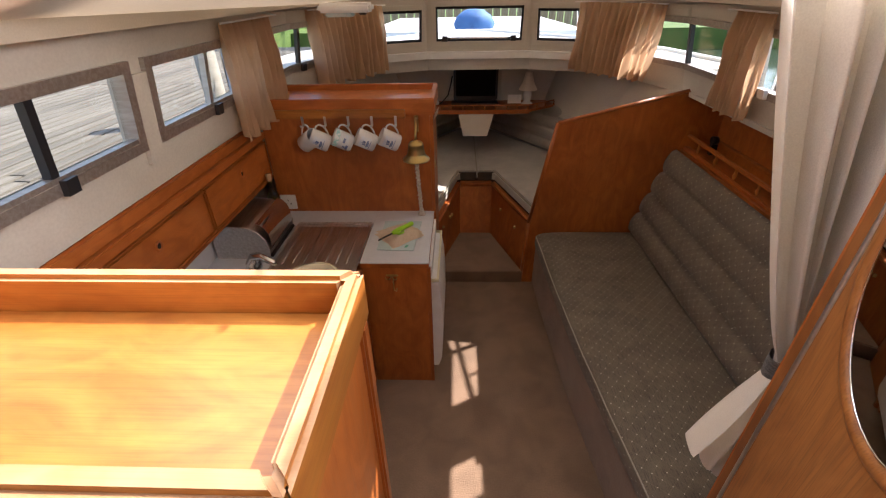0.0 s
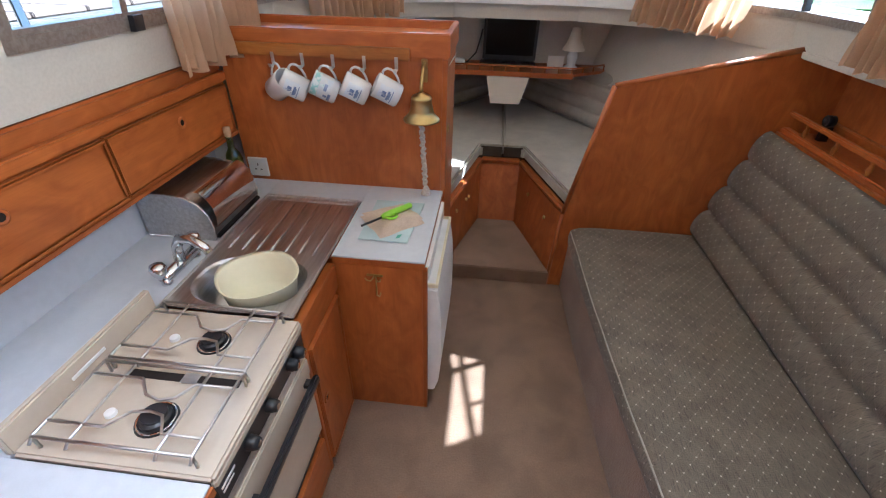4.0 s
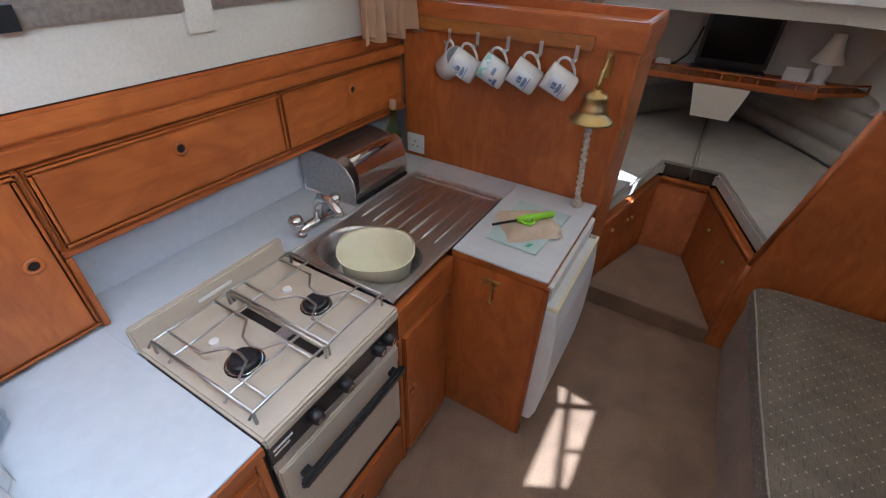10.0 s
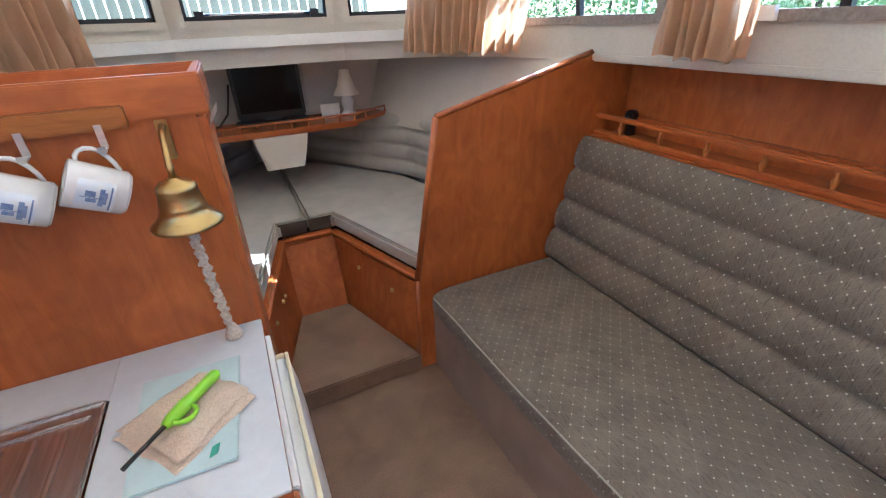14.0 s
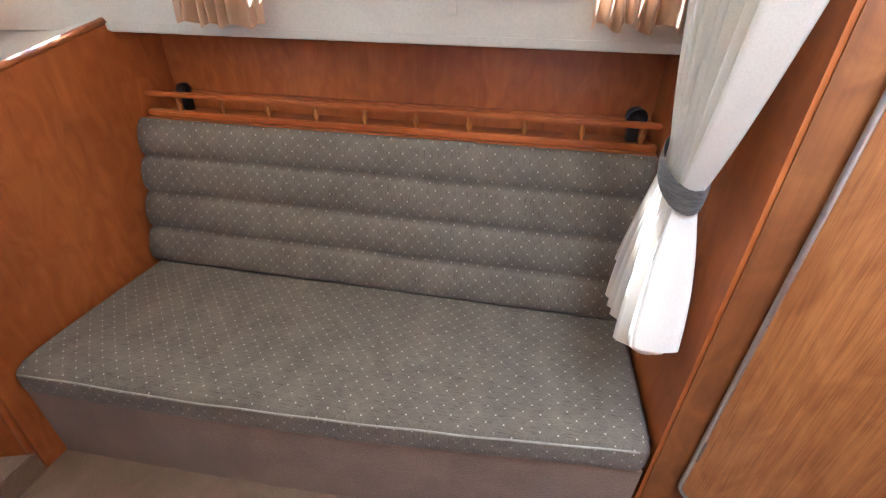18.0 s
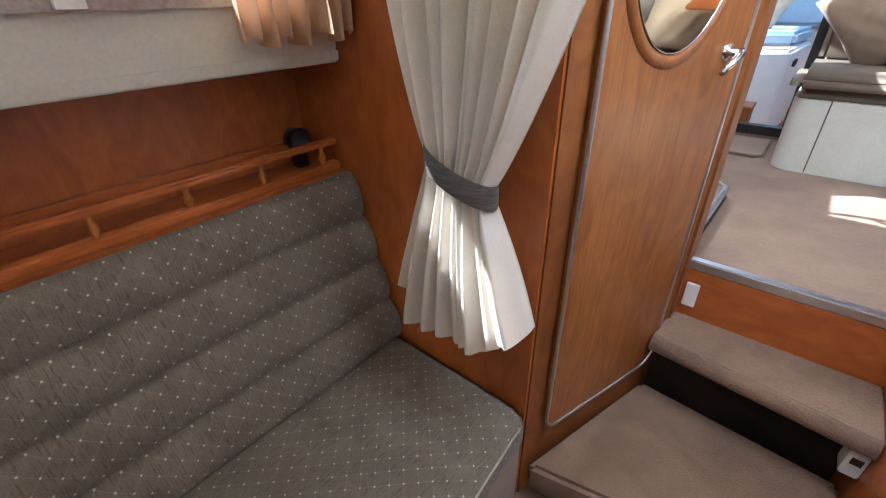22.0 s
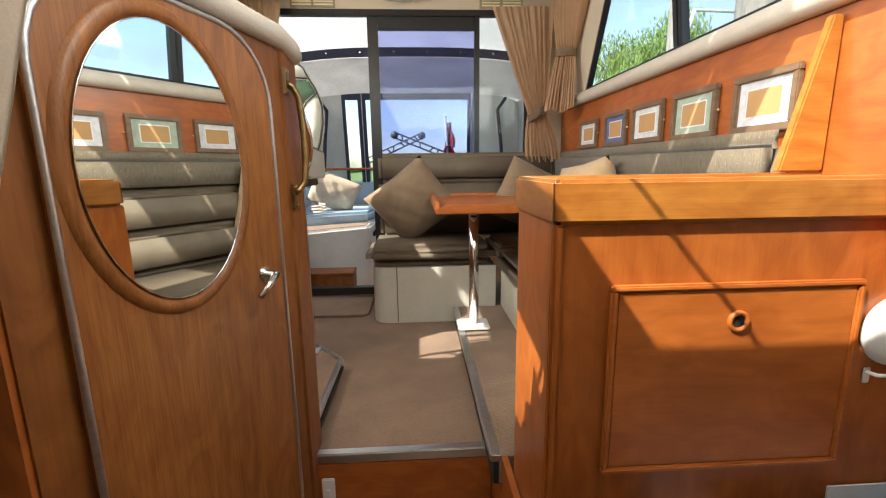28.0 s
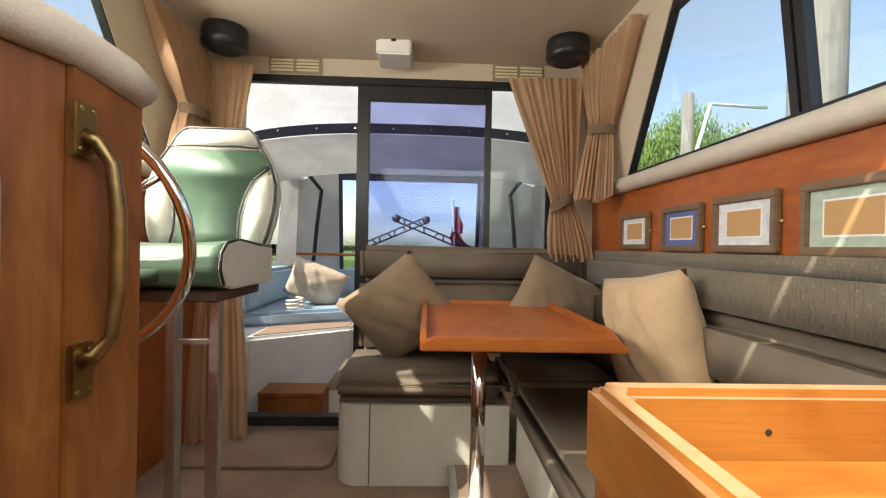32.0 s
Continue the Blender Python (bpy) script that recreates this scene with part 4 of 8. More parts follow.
part("core", box(-0.6195, -0.292, 1.217, 1.768, 0.770, 0.793, 0.001), wood, work, "mahogany edge below the laminate")
part("edging", box(FX + 0.0105, FX + 0.015, 0.003, 0.43, 0.768, 0.7925, 0.001), wood_y, work, "mahogany edge strip")

# Cooker.
cook = thing("cooker", (-0.8, 0.66, 0.05), "beige enamel two-burner cooker with a black control strip", "cooker")
part("oven_body", box(-1.02, FX - 0.012, 0.436, 0.886, 0.20, 0.785, 0.004), black, cook)
hob = part("hob_plate", box(-1.035, -0.598, 0.434, 0.888, 0.788, 0.808, 0.006), beige, cook)
part("splashback", box(-1.05, -1.030, 0.434, 0.888, 0.800, 0.872, 0.005), beige, cook)
part("splash_badge", box(-1.0295, -1.026, 0.60, 0.70, 0.832, 0.842, 0.001), white, cook)
part("front_lip", box(-0.612, -0.597, 0.436, 0.886, 0.770, 0.792, 0.004), beige, cook)
part("control_strip", box(-0.622, -0.604, 0.437, 0.885, 0.700, 0.768, 0.002), black, cook)
part("oven_door", box(-0.622, -0.604, 0.442, 0.882, 0.300, 0.665, 0.004), beige, cook)
part("door_trim", box(-0.6035, -0.599, 0.446, 0.878, 0.600, 0.660, 0.002), beige, cook, "pale ribbed top of the oven door")
part("slot", box(-0.622, -0.606, 0.440, 0.884, 0.668, 0.696, 0.002), alu, cook)
hd = part("oven_handle", box(-0.585, -0.566, 0.470, 0.870, 0.575, 0.605, 0.006), black, cook)
for y in (0.50, 0.84):
    part("bracket", box(-0.604, -0.584, y - 0.012, y + 0.012, 0.58, 0.60, 0.002), black, hd)
for y in (0.56, 0.66, 0.79, 0.835):
    m = Matrix.Translation((-0.604, y, 0.734)) @ Matrix.Rotation(radians(90), 4, "Y")
    k = part("knob", lathe([(0.019, 0), (0.018, 0.014), (0.014, 0.026), (0, 0.027)], m=m, sides=16), black, cook, smooth=True)
    part("cap", lathe([(0.009, 0.0275), (0, 0.0285)], m=m, sides=12), chrome, k)
part("brand_plate", box(-0.6035, -0.602, 0.448, 0.50, 0.742, 0.748), white, cook)
part("brand_plate", box(-0.6035, -0.602, 0.448, 0.49, 0.728, 0.733), white, cook)
for cx, cy, r in ((-0.79, 0.545, 0.034), (-0.79, 0.775, 0.031)):
    burner = part("burner", lathe([(r + 0.012, 0.809), (r + 0.01, 0.813), (r, 0.813), (r, 0.822), (r * 0.8, 0.826), (r * 0.8, 0.832), (0, 0.834)], (cx, cy, 0), sides=20), black, cook, smooth=False)
    part("burner_ring", tube([(cx + (r + 0.006) * math.cos(a), cy + (r + 0.006) * math.sin(a), 0.812) for a in (2 * math.pi * i / 20 for i in range(20))], 0.003, 6, close=True), chrome, burner)
part("grill_slot", box(-0.935, -0.655, 0.645, 0.668, 0.8085, 0.811, 0.001), dark, cook)
part("grill_bar", box(-0.80, -0.76, 0.642, 0.671, 0.8105, 0.814, 0.001), alu, cook)
for cy in (0.545, 0.775):
    part("igniter", lathe([(0.013, 0.808), (0.012, 0.816), (0, 0.818)], (-0.90, cy, 0), sides=14), white, cook)
Z = 0.848
rackwire = material("rack_wire", (0.62, 0.60, 0.57), 0.32, 1.0, scale=20, bump=0.0)
for y0, y1 in ((0.455, 0.655), (0.667, 0.870)):
    cm = (y0 + y1) / 2
    rack = part("pan_support", tube([(-0.985, y0, 0.809), (-0.985, y0, Z), (-0.64, y0, Z), (-0.64, y0, 0.809)], 0.0040, 6), rackwire, cook, smooth=True)
    part("bar", tube([(-0.985, y1, 0.809), (-0.985, y1, Z), (-0.64, y1, Z), (-0.64, y1, 0.809)], 0.0040, 6), rackwire, rack, smooth=True)
    for x in (-0.985, -0.905, -0.715, -0.64):
        part("bar", tube([(x, y0 - 0.012, Z - 0.012), (x, y0, Z), (x, y1, Z), (x, y1 + 0.006, Z - 0.010)], 0.0037, 6), rackwire, rack, smooth=True)
    for s in (-1, 1):
        yy = cm + s * 0.062
        part("bar", tube([(-0.985, yy, Z), (-0.86, yy, Z), (-0.825, cm + s * 0.022, Z), (-0.79, cm + s * 0.014, Z - 0.003), (-0.755, cm + s * 0.022, Z), (-0.73, yy, Z), (-0.64, yy, Z)], 0.0036, 6), rackwire, rack, smooth=True)
pan = thing("pan_drawer", (-0.8, 0.66, 0), "mahogany drawer below the oven", "drawer")
front_door("front", pan, FX, 0.44, 0.885, 0.03, 0.235, (0.66, 0.155), frame=False)
part("box", box(-1.0, FX - 0.013, 0.442, 0.883, 0.03, 0.195), dark, pan)

# Sink with a drainer.
sk = thing("sink", (-0.83, 1.2, 0.79), "stainless steel sink with a grooved drainer", "sink")
SX0, SX1, SY0, SY1 = -1.033, -0.622, 0.895, 1.610
def bowl_pt(cx, cy, rx, ry, n=28):
    return [(cx + rx * math.copysign(abs(math.cos(a)) ** 0.8, math.cos(a)), cy + ry * math.copysign(abs(math.sin(a)) ** 0.8, math.sin(a))) for a in (2 * math.pi * k / n for k in range(n))]
b = bmesh.new()
for ring in ([(SX0, SY0), (SX1, SY0), (SX1, SY1), (SX0, SY1)], bowl_pt(-0.825, 1.044, 0.176, 0.127)):
    vs = [b.verts.new((x, y, 0.806)) for x, y in ring]
    for p, q in zip(vs, vs[1:] + vs[:1]):
        b.edges.new((p, q))
bmesh.ops.triangle_fill(b, use_beauty=True, use_dissolve=False, edges=b.edges[:])
for f in b.faces:
    if f.normal.z < 0:
        f.normal_flip()
bmesh.ops.solidify(b, geom=b.faces[:], thickness=0.004)
part("deck", b, steel, sk)
b = bmesh.new()
rings = []
for rx, ry, z in ((0.176, 0.127, 0.8062), (0.168, 0.118, 0.798), (0.155, 0.108, 0.72), (0.12, 0.085, 0.675), (0.02, 0.02, 0.668)):
    rings.append([b.verts.new((x, y, z)) for x, y in bowl_pt(-0.825, 1.044, rx, ry)])
for p, q in zip(rings, rings[1:]):
    for k in range(28):
        b.faces.new((p[k], p[(k + 1) % 28], q[(k + 1) % 28], q[k]))
b.faces.new(rings[-1])
part("basin", b, steel, sk, smooth=True)
for (a, c, d, e) in ((SX0, SX1, SY1 - 0.012, SY1), (SX0, SX0 + 0.010, SY0, SY1 - 0.012), (SX1 - 0.010, SX1, SY0, SY1 - 0.012), (SX0 + 0.010, SX1 - 0.010, SY0, SY0 + 0.010)):
    part("rolled_rim", box(a, c, d, e, 0.802, 0.812, 0.004), steel, sk)
part("drainer_lip", box(SX0 + 0.02, SX1 - 0.02, SY1 - 0.045, SY1 - 0.035, 0.805, 0.8105, 0.004), steel, sk)
for i in range(7):
    x = -0.985 + i * 0.051
    part("groove_ridge", tube([(x, 1.20, 0.8055), (x, 1.22, 0.8075), (x, 1.53, 0.8085), (x, 1.55, 0.806)], [0.002, 0.005, 0.005, 0.002], 6), steel, sk, smooth=True)
tap = thing("tap", (-1.07, 1.07, 0.80), "chrome galley mixer tap with a swan spout", "tap")
part("base_bar", tube([(-1.075, 0.99, 0.822), (-1.075, 1.16, 0.822)], 0.019, 12), chrome, tap, smooth=True)
for y in (1.00, 1.15):
    part("foot", lathe([(0.018, 0.800), (0.016, 0.822), (0, 0.824)], (-1.075, y, 0), sides=14), chrome, tap, smooth=True)
part("spout", tube([(-1.075, 1.08, 0.83), (-1.07, 1.08, 0.885), (-1.05, 1.08, 0.918), (-1.0, 1.07, 0.925), (-0.955, 1.06, 0.905), (-0.945, 1.058, 0.89)], [0.018, 0.016, 0.016, 0.015, 0.014, 0.014], 12), chrome, tap, smooth=True)
for y in (0.985, 1.165):
    m = Matrix.Translation((-1.075, y, 0.822))
    part("knob", lathe([(0.010, 0.01), (0.022, 0.03), (0.025, 0.045), (0.020, 0.058), (0, 0.062)], m=m, sides=14), chrome, tap, smooth=True)
tub = thing("washing_up_bowl", (-0.80, 1.03, 0.70), "cream plastic washing-up bowl standing in the sink", "bowl")
b = bmesh.new()
rings = []
for rx, ry, z in ((0.080, 0.072, 0.705), (0.098, 0.092, 0.72), (0.116, 0.111, 0.836), (0.127, 0.121, 0.843), (0.127, 0.121, 0.838), (0.121, 0.115, 0.836), (0.104, 0.100, 0.735), (0.07, 0.066, 0.715), (0.01, 0.01, 0.713)):
    rings.append([b.verts.new((x, y, z)) for x, y in [(-0.790 + rx * math.cos(a) * (1 + 0.03 * math.cos(4 * a + 0.6)), 1.036 + ry * math.sin(a) * (1 + 0.03 * math.cos(4 * a + 0.6))) for a in (2 * math.pi * k / 32 for k in range(32))]])
rings = rings[:4] + rings[5:]
for p, q in zip(rings, rings[1:]):
    for k in range(32):
        b.faces.new((p[k], p[(k + 1) % 32], q[(k + 1) % 32], q[k]))
b.faces.new(rings[-1]), b.faces.new(rings[0][::-1])
part("shell", b, material("cream_bowl_plastic", (0.78, 0.75, 0.56), 0.35, second=(0.74, 0.71, 0.52), scale=6, bump=0.0), tub, smooth=True)

# Wardrobe that carries the mugs.
BH = 1.77
wd = thing("wardrobe", (-0.75, 1.95, 0), "mahogany wardrobe bulkhead with a trayed top", "wardrobe")
part("body", box(-1.19, -0.303, BH, 2.15, 0.0, 1.385), wood, wd)
part("corner_post", box(-0.3025, -0.284, BH - 0.004, BH + 0.022, 0.0, 1.346, 0.004), wood, wd)
sd = part("side_door", box(-0.302, -0.286, BH + 0.03, 2.13, 0.12, 1.345, 0.003), wood, wd)
m = Matrix.Translation((-0.285, BH + 0.07, 1.06)) @ Matrix.Rotation(radians(90), 4, "Y")
part("latch_ring", lathe([(0.010, 0), (0.010, 0.004), (0.017, 0.004), (0.018, 0)], m=m), brass, sd, smooth=True)
part("ticket_holder", prism([(-0.283, BH + 0.02, 1.315), (-0.262, BH + 0.02, 1.345), (-0.262, BH + 0.16, 1.345), (-0.283, BH + 0.16, 1.315)], (0.002, 0, 0.004)), white, wd, "white papers in a thin clip")
for a, mm in (((-1.2, -0.276, BH - 0.014, BH + 0.010, 1.347, 1.432), wood_x), ((-1.2, -0.276, 2.135, 2.159, 1.347, 1.432), wood_x), ((-0.300, -0.276, BH + 0.0105, 2.1345, 1.347, 1.432), wood_y)):
    part("tray_rim", box(*a, 0.004), mm, wd)
part("tray_floor", box(-1.19, -0.301, BH + 0.011, 2.134, 1.386, 1.40), wood_x, wd)
rail = thing("mug_rail", (-0.75, BH - 0.03, 1.36), "mahogany rail with five steel mug hooks", "rail")
part("board", box(-1.10, -0.425, BH - 0.034, BH - 0.0145, 1.338, 1.382, 0.003), honey, rail)
MUGX = [-0.955, -0.838, -0.718, -0.597, -0.474]
for x in MUGX:
    hk_ = part("hook", prism([(x - 0.0065, BH - 0.0375, 1.352), (x + 0.0065, BH - 0.0375, 1.352), (x + 0.0065, BH - 0.0375, 1.308), (x - 0.0065, BH - 0.0375, 1.308)], (0, 0.0025, 0), 0.0008), alu, rail, "flat grey steel hook")
    part("tongue", prism([(x - 0.0065, BH - 0.0375, 1.3075), (x + 0.0065, BH - 0.0375, 1.3075), (x + 0.0065, BH - 0.066, 1.303), (x - 0.0065, BH - 0.066, 1.303)], (0, 0, 0.0025), 0.0008), alu, hk_)
    part("lip", prism([(x - 0.0065, BH - 0.066, 1.3025), (x + 0.0065, BH - 0.066, 1.3025), (x + 0.0065, BH - 0.070, 1.316), (x - 0.0065, BH - 0.070, 1.316)], (0, 0.0022, 0), 0.0008), alu, hk_)


def mug(x, turn, tip, decor, label):
    """A mug that hangs from its handle."""
    t = thing("mug", (x, BH - 0.056, 1.30), label, "mug", group="mugs on the rail")
    m = Matrix.Translation((x, BH - 0.056, 1.303)) @ Matrix.Rotation(radians(turn), 4, "Z") @ Matrix.Rotation(radians(tip), 4, "Y") @ Matrix.Diagonal((1.14, 1.14, 1.14, 1)) @ Matrix.Translation((-0.064, 0, -0.042))
    # Cup about its own z axis, the handle towards +x.
    part("cup", lathe([(0, 0.0), (0.036, 0.0), (0.039, 0.003), (0.0405, 0.085), (0.039, 0.087), (0.0375, 0.085), (0.036, 0.006), (0, 0.005)], m=m, sides=24), china, t, smooth=True)
    loop = [(0.039, 0.076), (0.047, 0.079), (0.056, 0.077), (0.063, 0.070), (0.0655, 0.060), (0.064, 0.049), (0.058, 0.037), (0.050, 0.026), (0.039, 0.016)]
    part("handle", tube([m @ Vector((x_, 0, z_)) for x_, z_ in loop], 0.0046, 10), china, t, smooth=True)
    for layer, (a0, a1, z0, z1, mt) in enumerate(decor):
        b = bmesh.new()
        pts = []
        for k in range(9):
            a = radians(a0 + (a1 - a0) * k / 8)
            pts.append([b.verts.new(m @ Vector(((0.0409 + 0.00012 * layer) * math.cos(a), (0.0409 + 0.00012 * layer) * math.sin(a), z))) for z in (z0, z1)])
        for p, q in zip(pts, pts[1:]):
            b.faces.new((p[0], q[0], q[1], p[1]))
        part("print", b, mt, t, "blue sailing print", smooth=True)
    part("foot_ring", tube([m @ Vector((0.034 * math.cos(a), 0.034 * math.sin(a), -0.001)) for a in (2 * math.pi * k / 24 for k in range(24))], 0.0018, 6, close=True), china, t, smooth=True)
    return t


for i, x in enumerate(MUGX):
    deco = [(215, 300, 0.020, 0.072, wash_print), (236, 282, 0.034, 0.041, print_ink), (244, 275, 0.030, 0.034, print_ink), (257, 259, 0.041, 0.066, print_ink), (260, 274, 0.046, 0.060, print_ink), (246, 256, 0.044, 0.058, print_ink), (226, 290, 0.024, 0.0265, print_ink)]
    if i == 2:
        deco = [(190, 350, 0.062, 0.082, teal_print), (205, 330, 0.020, 0.060, wash_print), (225, 262, 0.016, 0.026, print_ink), (236, 250, 0.028, 0.040, print_ink), (268, 300, 0.034, 0.044, print_ink), (280, 292, 0.046, 0.058, teal_print)]
    mug(x, 14 if i else 150, -62 if i else -58, deco, "white china mug with a blue sailing print on its hook" if i != 2 else "white china mug with a teal and blue print on its hook")

bell = thing("ship_bell", (-0.372, BH - 0.06, 1.2), "polished brass bell with a wall bracket", "bell")
bx, by = -0.372, BH - 0.085
part("wall_plate", box(bx - 0.012, bx + 0.012, BH - 0.005, BH - 0.001, 1.26, 1.345, 0.002), brass, bell)
part("arm", tube([(bx, BH - 0.004, 1.33), (bx, BH - 0.03, 1.322), (bx, BH - 0.065, 1.292), (bx, by, 1.262), (bx, by, 1.238)], [0.008, 0.006, 0.006, 0.007, 0.006], 8), brass, bell, smooth=True)
part("bell_body", lathe([(0, 1.242), (0.012, 1.242), (0.014, 1.236), (0.032, 1.232), (0.038, 1.224), (0.040, 1.218), (0.0385, 1.214), (0.041, 1.200), (0.044, 1.184), (0.0455, 1.180), (0.045, 1.177), (0.050, 1.165), (0.060, 1.153), (0.068, 1.147), (0.071, 1.142), (0.070, 1.138), (0.066, 1.137), (0.052, 1.157), (0.042, 1.18), (0.036, 1.21), (0, 1.225)], (bx, by, 0), sides=32), brass, bell, smooth=True)
part("clapper", tube([(bx, by, 1.24), (bx, by, 1.15), (bx, by, 1.13)], [0.003, 0.006, 0.004], 8), brass, bell)
lan = thing("bell_rope", (bx, by + 0.02, 0.86), "plaited cream bell rope with a knotted end", "rope")
pts, rad = [], []
for k in range(41):
    f = k / 40
    pts.append((bx + 0.004 * math.sin(k * 1.7) + 0.01 * f, by + 0.03 * f, 1.135 - 0.285 * f))
    rad.append(0.009 + 0.0028 * math.sin(k * 1.57) + (0.004 if 0.24 < f < 0.3 or 0.5 < f < 0.55 or 0.74 < f < 0.8 else 0))
part("plait", tube(pts, [r * 0.8 for r in rad], 9), rope, lan, smooth=True)
for s in (-1, 1):
    part("strand", tube([(p[0] + s * 0.0052 * math.sin(k * 1.25), p[1] - 0.005 + 0.003 * math.cos(k * 1.25), p[2]) for k, p in enumerate(pts)], 0.0062, 8), rope, lan, smooth=True)
part("knot", lathe([(0, 0.8015), (0.020, 0.802), (0.023, 0.806), (0.017, 0.822), (0.011, 0.838), (0, 0.852)], (bx + 0.012, by + 0.032, 0), sides=14), rope, lan, smooth=True)

# ---- cabin: berth ----
STEP = [(-0.30, 2.20), (-0.14, 2.76), (0.12, 2.76), (0.31, 2.22)]
EDGE = [(-0.315, 2.18), (-0.14, 2.95), (0.13, 2.95), (0.37, 2.215)]
bl = thing("berth_locker", (0, 3.0, 0), "mahogany berth locker fronts with moulded top edges", "berth")
for i in range(3):
    (ax, ay), (cx, cy) = STEP[i], STEP[i + 1]
    (ex, ey), (fx, fy) = EDGE[i], EDGE[i + 1]
    n = Vector((-(cy - ay), cx - ax, 0)).normalized() * 0.02
    part("front_panel", prism([(ax, ay, 0.0), (cx, cy, 0.0), (fx, fy, 0.44), (ex, ey, 0.44)], n), locker_wood, bl)
    part("top_moulding", prism([(ex, ey, 0.441), (fx, fy, 0.441), (fx, fy, 0.485), (ex, ey, 0.485)], n * 1.5, 0.006), wood, bl)
    inn = Vector((cy - ay, -(cx - ax), 0)).normalized() * 0.012
    part("bead", tube([Vector((ex, ey, 0.47)) + inn * 0.4, Vector((fx, fy, 0.47)) + inn * 0.4], 0.009, 8), wood_y, bl, smooth=True)
for x, y in ((-0.235, 2.52), (-0.285, 2.36), (-0.22, 2.56), (0.20, 2.65), (0.285, 2.36)):
    kn = part("catch", lathe([(0.010, 0), (0.012, 0.012), (0, 0.016)], m=Matrix.Translation((x * 0.95, y, 0.37)) @ Matrix.Rotation(radians(90 if x < 0 else -90), 4, "Y"), sides=12), brass, bl, smooth=True)

BED_P = [(-0.33, 2.18), (-0.155, 2.965), (0.0, 2.965), (0.0, 4.30), (-0.12, 4.30), (-0.72, 3.40), (-1.02, 2.25)]
BED_S = [(0.385, 2.225), (0.145, 2.965), (0.004, 2.965), (0.004, 4.30), (0.12, 4.30), (0.74, 3.40), (1.04, 2.25)]
for pts, lab in ((BED_P, "port"), (BED_S, "starboard")):
    c = thing("berth_cushion", (pts[0][0], 3.0, 0.49), "grey-green upholstered berth cushion", "cushion", group="berth cushions")
    b = prism([(x, y, 0.487) for x, y in pts], (0, 0, 0.088), 0.018)
    part("cover", box_uv(b), cloth_plain, c, smooth=False)
    part("piping", tube([(x, y, 0.573) for x, y in pts[:4]], 0.004, 6), piping, c, "pale piping", smooth=True)
    part("end_gusset", box(min(pts[1][0], pts[2][0]) + 0.004, max(pts[1][0], pts[2][0]) - 0.004, 2.958, 2.964, 0.494, 0.566, 0.002), gusset, c, "dark brown end panel")
def roll_out(v, rolls, deep):
    k = min(rolls - 1, int(v * rolls))
    return deep * math.sqrt(max(0.0, math.sin(math.pi * (v * rolls - k))))


for s in (-1, 1):
    c = thing("hull_bolster", (s * 0.8, 3.2, 0.58), "quilted grey-green bolster along the hull beside the berth", "bolster", group="berth bolsters")
    for P, Q in ((Vector((s * 1.09, 2.23)), Vector((s * 0.79, 3.36))), (Vector((s * 0.79, 3.36)), Vector((s * 0.16, 4.30)))):
        inn = Vector((-(Q - P).y, (Q - P).x)).normalized()
        if inn.x * s > 0:
            inn = -inn
        b = grid_solid(6, 32, lambda u, v: (*(P.lerp(Q, u) + inn * (0.02 - 0.05 * v + roll_out(v, 4, 0.03))), 0.575 + 0.40 * v), uv=((Q - P).length, 0.45))
        part("quilt", b, cloth_plain, c, smooth=True)


sh = thing("television_shelf", (0, 3.5, 1.0), "mahogany corner shelf with a fiddle rail", "shelf")
SH = [(-0.50, 3.36), (0.0, 3.345), (0.46, 3.36), (0.72, 3.55), (0.66, 3.715), (-0.66, 3.715), (-0.70, 3.5)]
part("board", prism([(x, y, 0.960) for x, y in SH], (0, 0, 0.022), 0.003), wood_x, sh)
part("apron", prism([(-0.50, 3.362, 0.946), (0.46, 3.362, 0.946), (0.46, 3.362, 0.962), (-0.50, 3.362, 0.962)], (0, 0.012, 0)), wood_x, sh)
part("rail", tube([(-0.50, 3.37, 1.018), (0.46, 3.37, 1.018), (0.70, 3.545, 1.018)], 0.006, 8), wood_x, sh, smooth=True)
for k in range(14):
    f = k / 13
    p = Vector((-0.49 + 0.95 * min(1, f / 0.78), 3.37, 0)) if f < 0.78 else Vector((0.46 + 0.24 * (f - 0.78) / 0.22, 3.37 + 0.17 * (f - 0.78) / 0.22, 0))
    part("spindle", lathe([(0.005, 0.982), (0.007, 0.99), (0.004, 1.0), (0.006, 1.012)], (p.x, p.y, 0), sides=8), wood_x, sh)
tv = thing("television", (0, 3.58, 0.983), "small black flat television on the shelf", "television")
part("case", box(-0.20, 0.195, 3.56, 3.60, 1.015, 1.325, 0.008), black, tv)
part("screen", box(-0.178, 0.173, 3.5565, 3.5595, 1.055, 1.308), screen, tv, "dark glossy screen")
part("foot", box(-0.22, 0.20, 3.50, 3.64, 0.9825, 1.005, 0.006), black, tv)
part("neck", box(-0.05, 0.05, 3.565, 3.595, 1.0055, 1.0145), black, tv)
gn = thing("table_lamp", (0.46, 3.55, 0.983), "small cream table lamp with a frilled shade", "lamp")
part("base", lathe([(0, 0.983), (0.05, 0.983), (0.052, 0.995), (0.03, 1.01), (0.035, 1.04), (0.042, 1.07), (0.03, 1.10), (0.012, 1.12), (0, 1.12)], (0.46, 3.55, 0), sides=18), china, gn, smooth=True)
